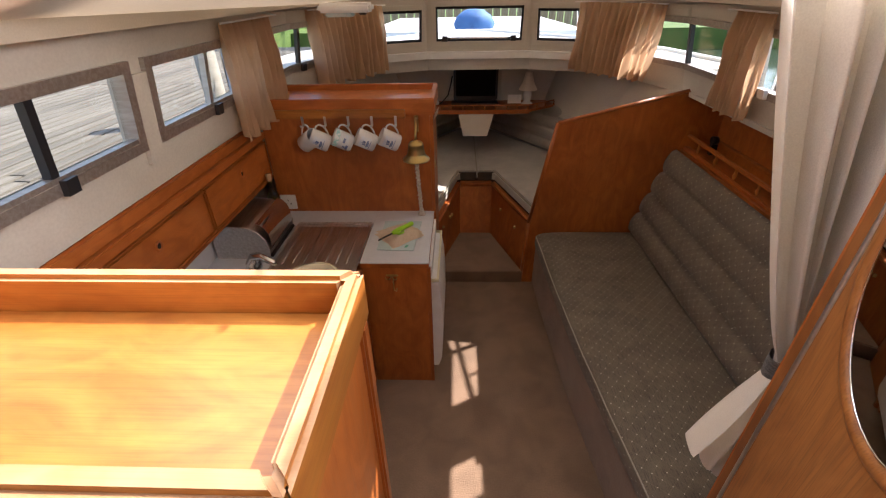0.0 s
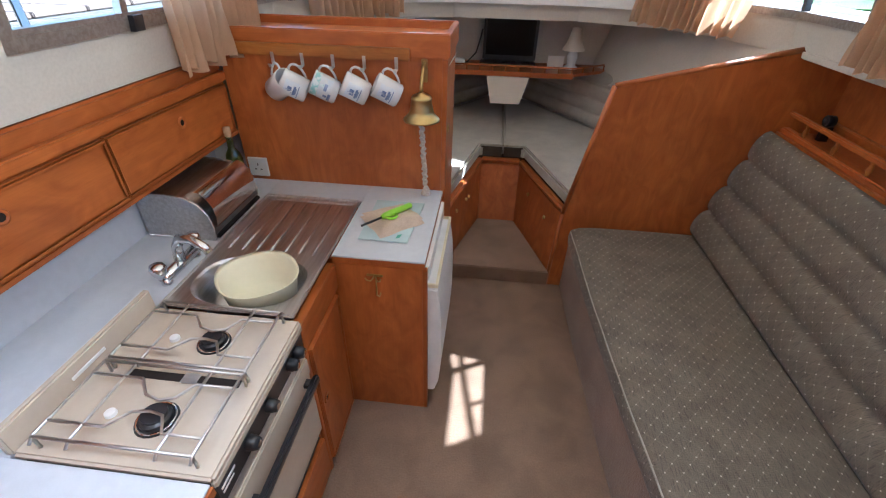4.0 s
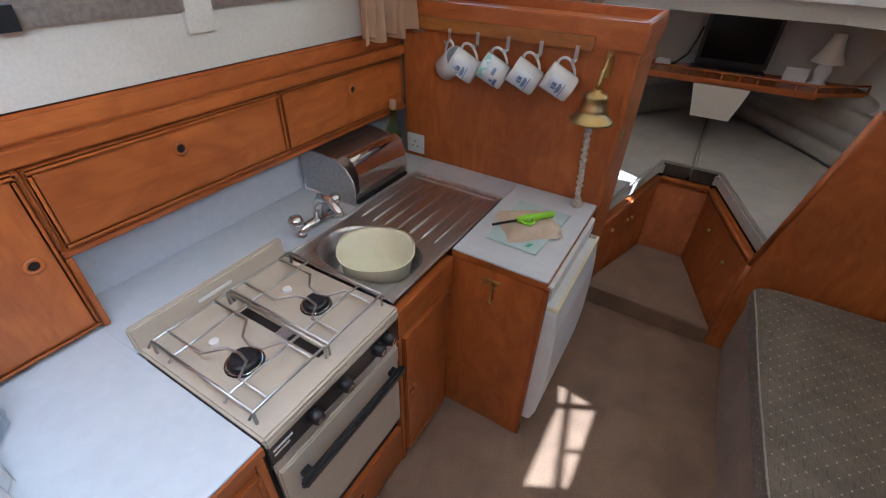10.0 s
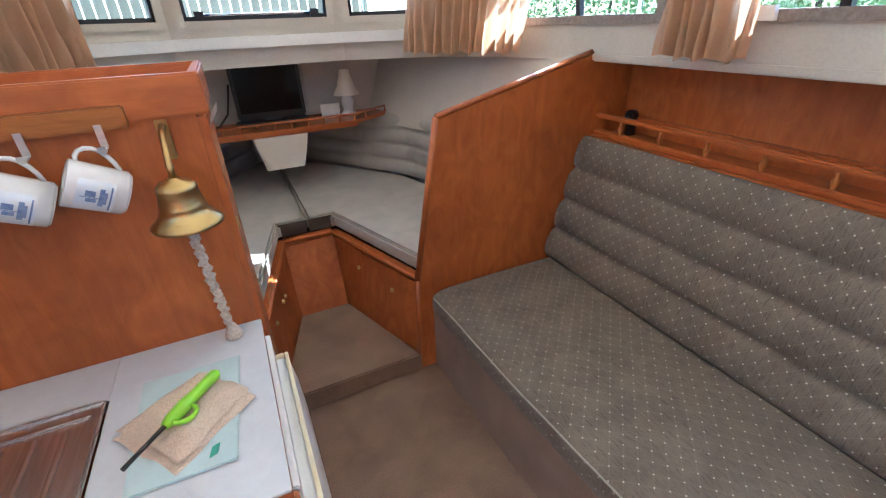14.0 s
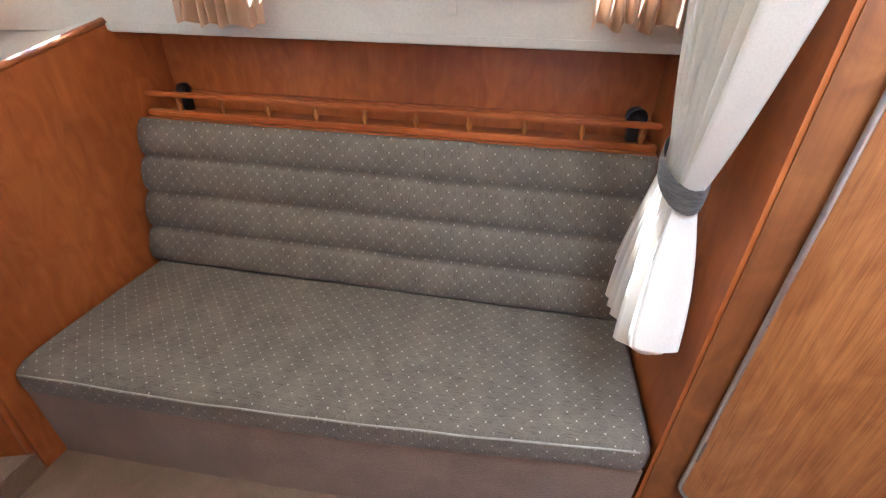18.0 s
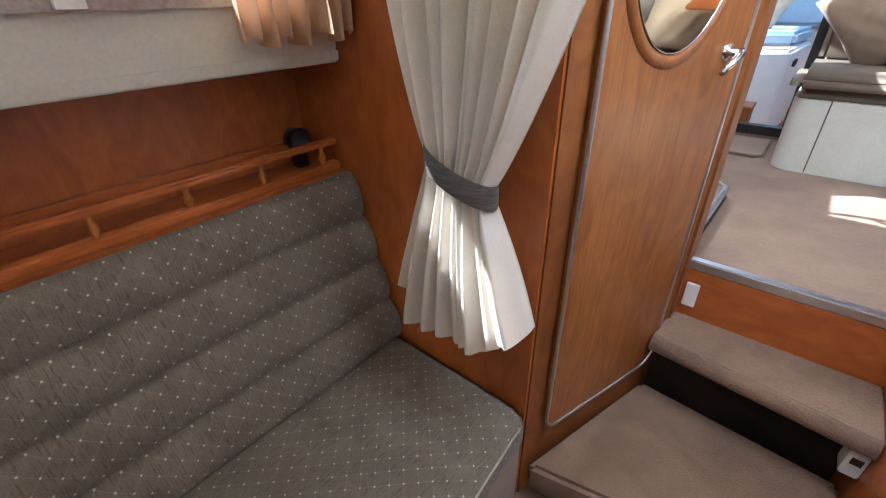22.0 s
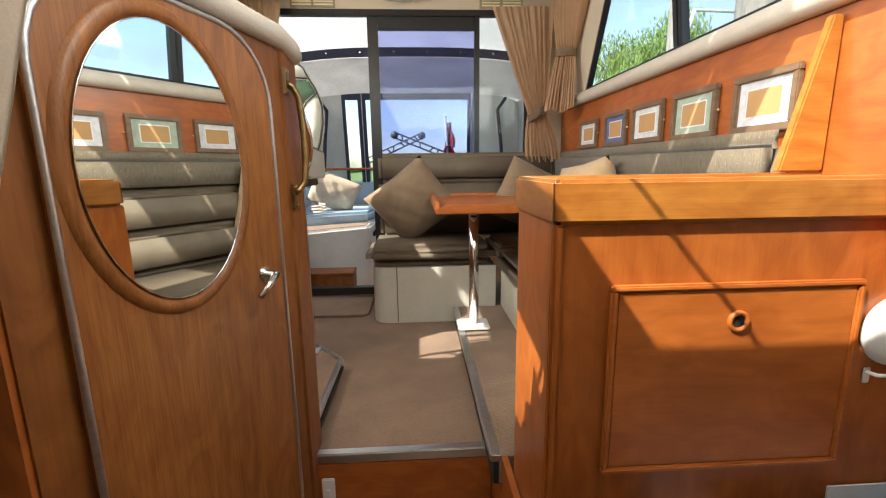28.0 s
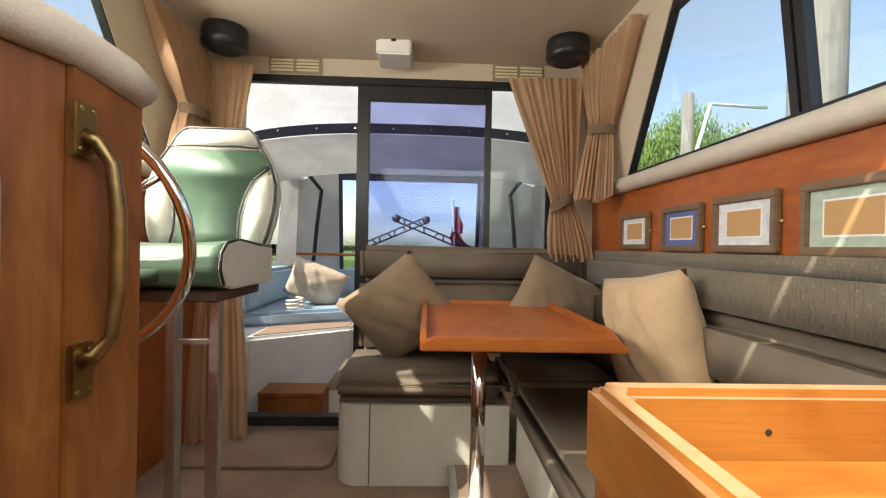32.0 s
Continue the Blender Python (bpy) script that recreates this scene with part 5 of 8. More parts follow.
part("shade", lathe([(0.082 , 1.11), (0.075, 1.125), (0.055, 1.16), (0.038, 1.22), (0.030, 1.255), (0, 1.26)], (0.46, 3.55, 0), sides=18), linen, gn, smooth=True)
card = single("card", box(0.29, 0.41, 3.58, 3.584, 0.983, 1.06), white, "white card standing on the shelf", "card")
single("hanging_cloth", prism([(-0.155, 3.35, 0.945), (0.15, 3.35, 0.945), (0.13, 3.352, 0.86), (0.10, 3.35, 0.755), (-0.115, 3.35, 0.755), (-0.135, 3.352, 0.85)], (0, 0.006, 0)), linen, "cream cloth hanging below the shelf", "cloth")
cab = single("cable", tube([(-0.21, 3.60, 1.22), (-0.225, 3.61, 1.15), (-0.25, 3.58, 1.06), (-0.31, 3.55, 1.0), (-0.36, 3.54, 0.99)], 0.006, 6), black, "dark cable beside the television", "cable", smooth=True)
single("adaptor", box(-0.42, -0.33, 3.50, 3.56, 0.983, 1.025, 0.008), white, "pale mains adaptor on the shelf", "adaptor")

# Starboard bulkhead between settee and berth.
BP = [(0.315, 2.20, 0.0), (0.335, 2.20, 0.50), (0.455, 2.20, 1.185), (1.19, 2.20, 1.365), (1.44, 2.20, 1.365), (1.44, 2.20, 0.0)]
sb = thing("bulkhead_panel", (0.9, 2.2, 0), "mahogany half-height bulkhead with a slanted top edge", "bulkhead")
part("panel", prism(BP, (0, -0.018, 0)), wood, sb)
for p, q in zip(BP[:3], BP[1:4]):
    part("lipping", tube([Vector(p) + Vector((0, -0.009, 0)), Vector(q) + Vector((0, -0.009, 0))], 0.013, 8), wood, sb, "pale rounded lipping", smooth=True)

# Settee.
st = thing("settee", (0.8, 1.2, 0), "built-in settee with dotted grey-green upholstery and a carpeted front", "settee")
SEAT_EDGE = ((2.176, 0.384), (1.66, 0.400), (1.07, 0.430), (0.75, 0.460), (0.44, 0.490), (0.207, 0.507))


def seat_edge(y):
    """Where the settee's front runs, x for a given y."""
    for (a, p), (c, q) in zip(SEAT_EDGE, SEAT_EDGE[1:]):
        if y >= c - 1e-6:
            f = (a - y) / (a - c)
            return p + (q - p) * f


def seat_top(u, v):
    """Over the cushion from its front foot (v = 0) up, over the crown and back."""
    y = 0.207 + 1.969 * u
    f = v * 10
    k = min(9, int(f))
    f -= k
    (x, z), (x1, z1) = SEAT_SIDE[k], SEAT_SIDE[k + 1]
    x, z = x + (x1 - x) * f, z + (z1 - z) * f
    end = max(0.0, 1 - min(u, 1 - u) * 1.969 / 0.03)
    z -= 0.016 * end ** 2 * (z - 0.32) / 0.12
    x += 0.014 * end ** 2 if k < 6 else 0.0
    sag = 0.003 * math.sin(7.3 * y) + 0.0015 * math.sin(23 * y + 1)
    return (seat_edge(y) + x, y, z + sag * min(1.0, max(0.0, (z - 0.33) * 20)))


SEAT_SIDE = [(0.012, 0.322), (0.002, 0.334), (-0.002, 0.365), (-0.001, 0.395), (0.003, 0.412), (0.014, 0.423), (0.045, 0.434), (0.10, 0.441), (0.20, 0.444), (0.40, 0.444), (0.69, 0.442)]
front = [(seat_edge(y) + 0.014, y, 0.0) for y in (2.176, 1.66, 1.07, 0.75, 0.44, 0.207)]
part("base_front", prism(front + [(x + 0.03, y, z) for x, y, z in front[::-1]], (0, 0, 0.321)), carpet, st, "carpeted base")
part("base", box(0.60, 1.40, 0.21, 2.17, 0.0, 0.31), wood_y, st)
sc = grid_solid(80, 40, seat_top)
bmesh.ops.recalc_face_normals(sc, faces=sc.faces[:])
if sum(f.normal.z for f in sc.faces) < 0:
    bmesh.ops.reverse_faces(sc, faces=sc.faces[:])
bmesh.ops.contextual_create(sc, geom=[e for e in sc.edges if e.is_boundary])
part("seat_cushion", box_uv(sc), cloth, st, smooth=True)
part("piping", tube([Vector(seat_top(k / 60, 0.4)) + Vector((-0.001, 0, 0.001)) for k in range(1, 60)], 0.0034, 6), piping, st, "pale piping", smooth=True)


def back_profile(v):
    """Out and up over the four rolls of the backrest."""
    k = min(3, int(v * 4))
    f = v * 4 - k
    puff = 0.030 * math.sqrt(max(0.0, math.sin(math.pi * f)))
    x = 1.03 + 0.17 * v
    z = 0.445 + 0.575 * v
    return x - puff * 0.96, z + puff * 0.28 * (1 if v > 0 else 0)


def back_pt(u, v):
    x, z = back_profile(v)
    return (x, 0.205 + 1.972 * u, z)


b = grid_solid(40, 40, back_pt, uv=(1.97, 0.62))
bmesh.ops.reverse_faces(b, faces=b.faces[:])
bmesh.ops.solidify(b, geom=b.faces[:], thickness=0.06)
part("backrest", b, cloth, st, "quilted backrest in four rolls", smooth=True)
sf = thing("settee_shelf", (1.33, 1.2, 1.0), "mahogany shelf with a turned-spindle fiddle rail behind the settee", "shelf")
part("board", box(1.225, 1.42, 0.20, 2.18, 0.998, 1.018), wood_y, sf)
part("lower_rail", box(1.236, 1.274, 0.20, 2.178, 1.0185, 1.043, 0.006), wood_y, sf)
part("upper_rail", box(1.241, 1.268, 0.20, 2.178, 1.095, 1.115, 0.006), wood_y, sf)
part("back_batten", box(1.398, 1.425, 0.20, 2.178, 1.07, 1.09, 0.004), wood_y, sf)
for k in range(10):
    y = 0.256 + k * 0.1975
    part("spindle", lathe([(0.008, 1.0435), (0.006, 1.049), (0.0115, 1.060), (0.0095, 1.072), (0.0055, 1.083), (0.009, 1.090), (0.008, 1.0945)], (1.254, y, 0), sides=12), honey, sf, "pale turned spindle", smooth=True)
single("wall_shelf_back", box(1.425, 1.445, 0.196, 2.18, 0.9, 1.36), wood, "mahogany panel above the settee shelf", "wall", kind="structure")
for y in (0.265, 2.08):
    s = thing("speaker", (1.37, y, 1.0185), "small black round speaker at the end of the shelf", "speaker", group="shelf speakers")
    big = 1.0 if y < 1 else 0.7
    m = Matrix.Translation((1.36, y, 1.105)) @ Matrix.Rotation(radians(-90), 4, "Y") @ Matrix.Diagonal((big, big, big, 1))
    part("case", lathe([(0, -0.02), (0.034, -0.02), (0.036, 0.02), (0.031, 0.026), (0.026, 0.014), (0, 0.008)], m=m, sides=20), black, s, smooth=True)
    part("stand", box(1.345, 1.38, y - 0.018 * big, y + 0.018 * big, 1.0185, 1.105 - 0.032 * big), black, s)

# ---- curtains ----
def curtain(name, p, q, z0, z1, mat, label, folds=9, depth=0.025, waist=None, group="", flare=1.0, foot=None, sweep=0.0, taut=False):
    """Pleated cloth hung from p to q (plan points), from z1 down to z0. waist: (height, share of width, plan centre) where a tie gathers it."""
    t = thing(name, (*((Vector(p) + Vector(q)) / 2), z1), label, "curtain", group)
    P, Q = Vector((*p, 0)), Vector((*q, 0))
    way = Q - P
    nrm = Vector((-way.y, way.x, 0)).normalized()
    rnd = random.Random(len(bpy.data.objects))
    ph = [rnd.uniform(-0.5, 0.5) for _ in range(64)]
    nv = 26

    def at(u, v):
        z = z1 + (z0 - z1) * v
        wide, centre = 1.0, 0.5
        if waist:
            wz, ws, wc = waist
            f = (z1 - z) / (z1 - wz) if z > wz else (z - z0) / (wz - z0)
            f = max(0.0, min(1.0, f))
            g = f ** 1.05 if taut else f * f * (3 - 2 * f)
            top, low = 1.0, flare
            full = top if z > wz else low
            wide = full + (ws - full) * (g ** (1.0 if z > wz else 1.8))
            c0 = 0.5 if z > wz else (foot if foot is not None else wc)
            centre = c0 + (wc - c0) * g
        k = u * folds * 2 * math.pi + 1.3 * math.sin(u * 9.1 + ph[0] * 6) + 0.8 * math.sin(u * 23 + ph[1] * 6)
        amp = depth * (0.35 + 0.65 * min(1.0, v * 3)) * (0.8 + 0.4 * ph[int(u * folds) % 64])
        if waist:
            amp *= 0.45 + 0.55 * wide
        s = centre + (u - 0.5) * wide * (1 - abs(sweep) * v) + sweep * v
        off = amp * (math.sin(k + 0.6 * math.sin(k * 0.37 + 5 * v)) + 0.16 * math.sin(2.3 * k + 4 * v))
        drop = 0.012 * math.sin(k * 0.5) * v
        return P + way * s + nrm * off + Vector((0, 0, z + drop))

    b = grid_solid(folds * 10, nv, at)
    inside = Vector((0.0, -1.0 if P.y < -1 else 1.2, 0)) - (P + Q) / 2
    if Vector((-way.y, way.x, 0)).dot(inside) < 0:
        bmesh.ops.reverse_faces(b, faces=b.faces[:])
    part("cloth", b, mat, t, smooth=True)
    return t, P, way, nrm


def tie_band(name, P, way, nrm, s0, s1, z, thick, high, mat, label, tilt=0.0):
    t = thing(name, P + way * ((s0 + s1) / 2) + Vector((0, 0, z)), label, "curtain tie")
    c, half = P + way * ((s0 + s1) / 2), way * ((s1 - s0) / 2)
    b = bmesh.new()
    rings = []
    for k in range(24):
        a = 2 * math.pi * k / 24
        o = c + half * math.cos(a) + nrm * thick * math.sin(a)
        zz = z + tilt * math.cos(a)
        rings.append([b.verts.new(o + Vector((0, 0, zz - high / 2))), b.verts.new(o + nrm * 0.004 * math.sin(a) + Vector((0, 0, zz))), b.verts.new(o + Vector((0, 0, zz + high / 2)))])
    for k in range(24):
        p, q = rings[k], rings[(k + 1) % 24]
        b.faces.new((p[0], q[0], q[1], p[1])), b.faces.new((p[1], q[1], q[2], p[2]))
    part("band", b, mat, t, smooth=True)
    return t


# Cream curtain beside the toilet door, drawn in by a band and fanning out above and below it.
def tied_curtain(name, y, top, tie, hem, folds, depth, mat, label):
    """Pleated cloth in the plane y. top and tie: x and z of both edges; hem: (share of the width, x, z) in order."""
    t = thing(name, ((top[0][0] + top[1][0]) / 2, y, top[0][1]), label, "curtain")
    rnd = random.Random(5)
    swing = [rnd.uniform(0.65, 1.25) for _ in range(folds + 2)]
    lean = [rnd.uniform(-0.5, 0.5) for _ in range(folds + 2)]

    def mixed(p, q, f):
        return (p[0] + (q[0] - p[0]) * f, p[1] + (q[1] - p[1]) * f)

    def hem_at(u):
        for (a, x, z), (c, x1, z1) in zip(hem, hem[1:]):
            if u <= c + 1e-6:
                f = (u - a) / (c - a)
                return (x + (x1 - x) * f, z + (z1 - z) * f)

    def at(u, v):
        k = (u * folds + 0.32 * math.sin(9.4 * u + 0.8) + 0.18 * math.sin(23 * u)) * 2 * math.pi
        j = int(u * folds)
        tied = mixed(tie[0], tie[1], u)
        if v < 0.58:
            f = v / 0.58
            x, z = mixed(mixed(top[0], top[1], u), tied, f)
            x = tied[0] + (top[0][0] + (top[1][0] - top[0][0]) * u - tied[0]) * (1 - f) ** (0.62 + 0.22 * u)
            close = f ** 2.5
            pitch = abs(top[1][0] - top[0][0]) * (1 - f) + abs(tie[1][0] - tie[0][0]) * f
        else:
            f = (v - 0.58) / 0.42
            x, z = mixed(tied, hem_at(u), f ** 0.9)
            close = (1 - f) ** 2
            pitch = abs(tie[1][0] - tie[0][0]) * (1 - f) + abs(hem[-1][1] - hem[0][1]) * f
            z += 0.010 * f * math.sin(k + 1.1)
        wave = math.sin(k + 0.5 * math.sin(2.2 * v + lean[j]))
        wave = 0.35 * wave + 0.65 * math.asin(0.995 * wave) / 1.47
        off = depth * swing[j] * (1 - 0.62 * close) * wave
        x += 0.34 * pitch / folds * math.cos(k + 0.6 + lean[j]) * (1 - 0.3 * close)
        return Vector((x, y + off + 0.004 * math.sin(31 * u + 7 * v), z))

    b = grid_solid(folds * 14, 44, at)
    part("cloth", b, mat, t, smooth=True)
    return t


tied_curtain("long_curtain", 0.295, ((0.88, 1.93), (0.315, 1.93)), ((0.768, 1.178), (0.614, 1.122)), ((0.0, 0.868, 0.80), (0.07, 0.85, 0.672), (0.40, 0.715, 0.705), (0.68, 0.605, 0.702), (1.0, 0.492, 0.812)), 9, 0.050, linen, "long cream curtain gathered by a grey band")
tie_band("curtain_band", Vector((0.69, 0.292, 0)), Vector((1, 0, 0)), Vector((0, 1, 0)), -0.096, 0.096, 1.150, 0.047, 0.056, band_cloth, "dark grey woven curtain tie-back band", 0.034)
single("curtain_rail", tube([(0.24, 0.312, 1.937), (1.12, 0.289, 1.925)], 0.008, 8), white, "white curtain rail under the headlining", "rail", smooth=True)


def side_curtain(u0, u1, z0, z1, folds, label, cloth_=None):
    a, c = side_at(u0, 1.6, -0.05), side_at(u1, 1.6, -0.05)
    return curtain("window_curtain", (a.x, a.y), (c.x, c.y), z0, z1, cloth_ or peach, label, folds, 0.037, group="peach window curtains", sweep=0.03 if 2.4 < u0 < 2.6 else -0.06 if 13 == folds else 0.0)


for u0, u1, f, z0 in ((port_u(1.42), port_u(1.96), 9, 1.33), (2.52, RUN[3] + 0.12, 13, 1.36), (ALL - RUN[3] - 0.14, ALL - RUN[2] + 0.30, 13, 1.36), (star_u(1.80), star_u(1.50), 7, 1.375), (star_u(0.50), star_u(0.20), 7, 1.40), (port_u(0.0), port_u(0.20), 6, 1.35)):
    if u1 < 0.4:
        side_curtain(u0, u1, z0, 1.80, f, "short cream pleated curtain at a cabin window", linen)
    else:
        side_curtain(u0, u1, z0, 1.80, f, "short peach pleated curtain at a cabin window")
    a = [side_at(u0 - 0.03 + (u1 - u0 + 0.06) * k / 6, 1.80, -0.05) for k in range(7)]
    single("curtain_wire", tube(a, 0.004, 6), white, "white curtain wire above a cabin window", "rail", smooth=True)

def gathered(name, top, tie, hem, folds, depth, mat, label, group):
    """Pleated cloth between two points at its top, drawn in between two at the tie, with a ruffled skirt down to two at the hem."""
    top, tie, hem = [[Vector(p) for p in pair] for pair in (top, tie, hem)]
    t = thing(name, (top[0] + top[1]) / 2, label, "curtain", group)
    rnd = random.Random(11)
    swing = [rnd.uniform(0.6, 1.3) for _ in range(folds + 2)]

    def at(u, v):
        k = (u * folds + 0.3 * math.sin(8.3 * u + 0.4) + 0.15 * math.sin(21 * u)) * 2 * math.pi
        below = v >= 0.5
        f = (v - 0.5) / 0.5 if below else v / 0.5
        a, c = (tie, hem) if below else (top, tie)
        span = f ** 0.75 if below else f ** 0.95
        mid = (a[0] + a[1]).lerp(c[0] + c[1], f) / 2
        half = (a[1] - a[0]).lerp(c[1] - c[0], span)
        p = mid + half * (u - 0.5)
        nrm = Vector((-half.y, half.x, 0)).normalized()
        amp = depth * swing[int(u * folds)] * ((0.35 + 0.95 * f) if below else 1 - 0.65 * f ** 2)
        p += nrm * amp * math.sin(k + 0.4 * math.sin(3 * v)) + half.normalized() * (0.3 * half.length / folds * math.cos(k + 0.5))
        if below:
            p.z += 0.020 * f * f * math.sin(k + 0.9) + 0.012 * f * f * math.sin(2.6 * u * math.pi)
        return p

    part("cloth", grid_solid(folds * 12, 40, at), mat, t, smooth=True)


# Wheelhouse curtains.
for s, mtl in ((-1, peach), (1, peach)):
    x0, x1 = (-0.545, -0.94) if s < 0 else (0.78, 1.02)
    _, P, W, N = curtain("aft_curtain", (x0, AFT + (0.11 if s < 0 else 0.16)), (x1, AFT + (0.13 if s < 0 else 0.20)), 1.645 if s < 0 else 0.685, 2.62, mtl, "peach curtain gathered beside the sliding door", 10 if s < 0 else 6, 0.022, (1.955, 0.30, 0.77 if s < 0 else 0.6), group="wheelhouse curtains", flare=0.60 if s < 0 else 1.2, foot=0.90 if s < 0 else 0.62, taut=True)
    tie_band("curtain_band", P, W, N, 0.61 if s < 0 else 0.4, 0.93 if s < 0 else 0.8, 1.955, 0.045, 0.05, mat_edge, "brown woven curtain tie-back band", 0.035)
a, c = star_wall(-1.62, 2.6, -0.04), star_wall(-2.10, 2.6, -0.04)
_, P, W, N = curtain("side_curtain", (a.x, a.y), (c.x, c.y), 1.96, 2.68, peach, "peach curtain gathered at the wheelhouse side window", 11, 0.042, (2.31, 0.40, 0.80), group="wheelhouse curtains", flare=0.80, foot=0.82, taut=True)
tie_band("curtain_band", P, W, N, 0.585, 1.015, 2.31, 0.052, 0.05, mat_edge, "brown woven curtain tie-back band", 0.0)
gathered("side_curtain", ((-0.925, -2.15, 2.66), (-0.935, -1.57, 2.63)), ((-0.892, -1.955, 2.272), (-1.0, -1.93, 2.277)), ((-0.828, -1.955, 1.950), (-1.0, -1.925, 1.962)), 10, 0.026, peach, "peach curtain gathered at the wheelhouse side window", "wheelhouse curtains")
tie_band("curtain_band", Vector((-0.945, -1.943, 0)), Vector((1, -0.2, 0)), Vector((0.2, 1, 0)).normalized(), -0.062, 0.062, 2.275, 0.034, 0.046, mat_edge, "brown woven curtain tie-back band", 0.0)

# ---- toilet door with an oval mirror ----
dr = thing("door_2", door_at(0.33, 0.3, 0), "teak-faced toilet door with an oval mirror", "door", kind="structure")
D0, D1, DZ0, DZ1 = 0.070, 0.606, 0.30, 1.92


def round_rect(s0, s1, z0, z1, r0, r1, n=7):
    pts = []
    for (cs, cz, a0, r) in ((s0 + r0, z0 + r0, 180, r0), (s1 - r0 * 1.6, z0 + r0 * 1.6, 270, r0 * 1.6), (s1 - r1, z1 - r1, 0, r1), (s0 + r1, z1 - r1, 90, r1)):
        for k in range(n + 1):
            a = radians(a0 + 90 * k / n)
            pts.append((cs + r * math.cos(a), cz + r * math.sin(a)))
    return pts


outline = round_rect(D0, D1, DZ0, DZ1, 0.05, 0.16)
OC, ORX, ORZ = (0.290, 1.62), 0.181, 0.253
oval = [(OC[0] + ORX * math.cos(2 * math.pi * k / 48), OC[1] + ORZ * math.sin(2 * math.pi * k / 48)) for k in range(48)]
b = prism([door_at(s, z, 0.002) for s, z in outline], DN * 0.016)
part("leaf", b, teak, dr)
part("edge_strip", tube([door_at(s, z, 0.0175) for s, z in outline], 0.006, 8, close=True), alu, dr, "pale metal edge strip", smooth=True)
part("mirror", prism([door_at(s, z, 0.0185) for s, z in oval], DN * 0.004), mirror_face, dr, "oval mirror")
part("mirror_bead", tube([door_at(OC[0] + (ORX + 0.001) * math.cos(2 * math.pi * k / 48), OC[1] + (ORZ + 0.001) * math.sin(2 * math.pi * k / 48), 0.0222) for k in range(48)], 0.0014, 6, close=True), chrome, dr, "thin bright mirror edge", smooth=True)
part("mirror_frame", tube([door_at(OC[0] + (ORX + 0.018) * math.cos(2 * math.pi * k / 48), OC[1] + (ORZ + 0.018) * math.sin(2 * math.pi * k / 48), 0.010) for k in range(48)], 0.017, 12, close=True), teak, dr, "rounded wooden mirror frame", smooth=True)
h = part("door_handle", lathe([(0.020, 0), (0.019, 0.008), (0.009, 0.010), (0.009, 0.04), (0, 0.042)], m=Matrix.Translation(door_at(0.522, 1.352, 0.018)) @ DN.to_track_quat("Z", "Y").to_matrix().to_4x4(), sides=16), chrome, dr, smooth=True)
part("lever", tube([door_at(0.527, 1.355, 0.052), door_at(0.497, 1.34, 0.056), door_at(0.452, 1.315, 0.056)], [0.010, 0.009, 0.007], 8), chrome, h, smooth=True)
part("hinge", box(0, 0.012, -0.004, 0.004, 0.46, 0.54), chrome, dr).matrix_basis = Matrix.Translation(door_at(0.075, 0, 0.022) - ORIGIN[dr.name] + ORIGIN[dr.name])

# Helm side: brass handle, padded edge, wheel.
gh = thing("grab_handle", (0.31, -0.5, 1.55), "antique brass grab handle", "handle")
for z in (1.845, 1.535):
    part("foot_plate", box(0.306, 0.3155, -0.503, -0.466, z - 0.035, z + 0.035, 0.002), antique, gh)
part("grip", tube([(0.31, -0.485, 1.835), (0.297, -0.490, 1.832), (0.285, -0.500, 1.805), (0.280, -0.505, 1.74), (0.279, -0.505, 1.64), (0.283, -0.500, 1.575), (0.297, -0.490, 1.552), (0.31, -0.485, 1.548)], [0.013, 0.010, 0.009, 0.010, 0.010, 0.009, 0.010, 0.013], 10), antique, gh, smooth=True)
for z in (1.845, 1.535):
    for dy in (-0.010, 0.010):
        for dz in (-0.026, 0.026):
            part("screw", lathe([(0.0035, 0), (0.003, 0.0015), (0, 0.0018)], m=Matrix.Translation((0.3058, -0.4845 + dy, z + dz)) @ Matrix.Rotation(radians(-90), 4, "Y"), sides=8), brass, gh)
single("dash_pad", tube([(0.505, 0.18, 1.955), (0.40, -0.20, 1.96), (0.325, -0.46, 1.955), (0.318, -0.56, 1.945), (0.318, -0.605, 1.935)], [0.028, 0.030, 0.030, 0.030, 0.026], 12), pad, "padded cream roll along the dash edge", "trim", smooth=True)
wheel = thing("steering_wheel", (0.56, -0.76, 1.70), "chrome-rimmed steering wheel on the helm", "steering wheel")
wm = Matrix.Translation((0.56, -0.76, 1.71)) @ Matrix.Rotation(radians(78), 4, "X")
part("rim", tube([wm @ Vector((0.235 * math.cos(a), 0.235 * math.sin(a), 0)) for a in (2 * math.pi * k / 40 for k in range(40))], 0.012, 10, close=True), chrome, wheel, smooth=True)
for k in range(3):
    a = 2 * math.pi * k / 3 + 0.5
    part("spoke", tube([wm @ Vector((0.03 * math.cos(a), 0.03 * math.sin(a), -0.02)), wm @ Vector((0.232 * math.cos(a), 0.232 * math.sin(a), 0))], 0.008, 8), chrome, wheel, smooth=True)
part("hub", lathe([(0, -0.04), (0.05, -0.04), (0.05, 0.0), (0.03, 0.02), (0, 0.025)], m=wm, sides=20), black, wheel, smooth=True)
part("shaft", tube([wm @ Vector((0, 0, -0.04)), (0.56, -0.60, 1.68)], 0.02, 10), black, wheel)

# Helm seat.
frame_board = material("dark_seat_board", (0.075, 0.045, 0.030), 0.6, second=(0.05, 0.03, 0.02), scale=8, bump=0.1)
hs = thing("helm_chair", (0.67, -1.35, 0.742), "green and cream vinyl helm chair on a metal stand", "chair")
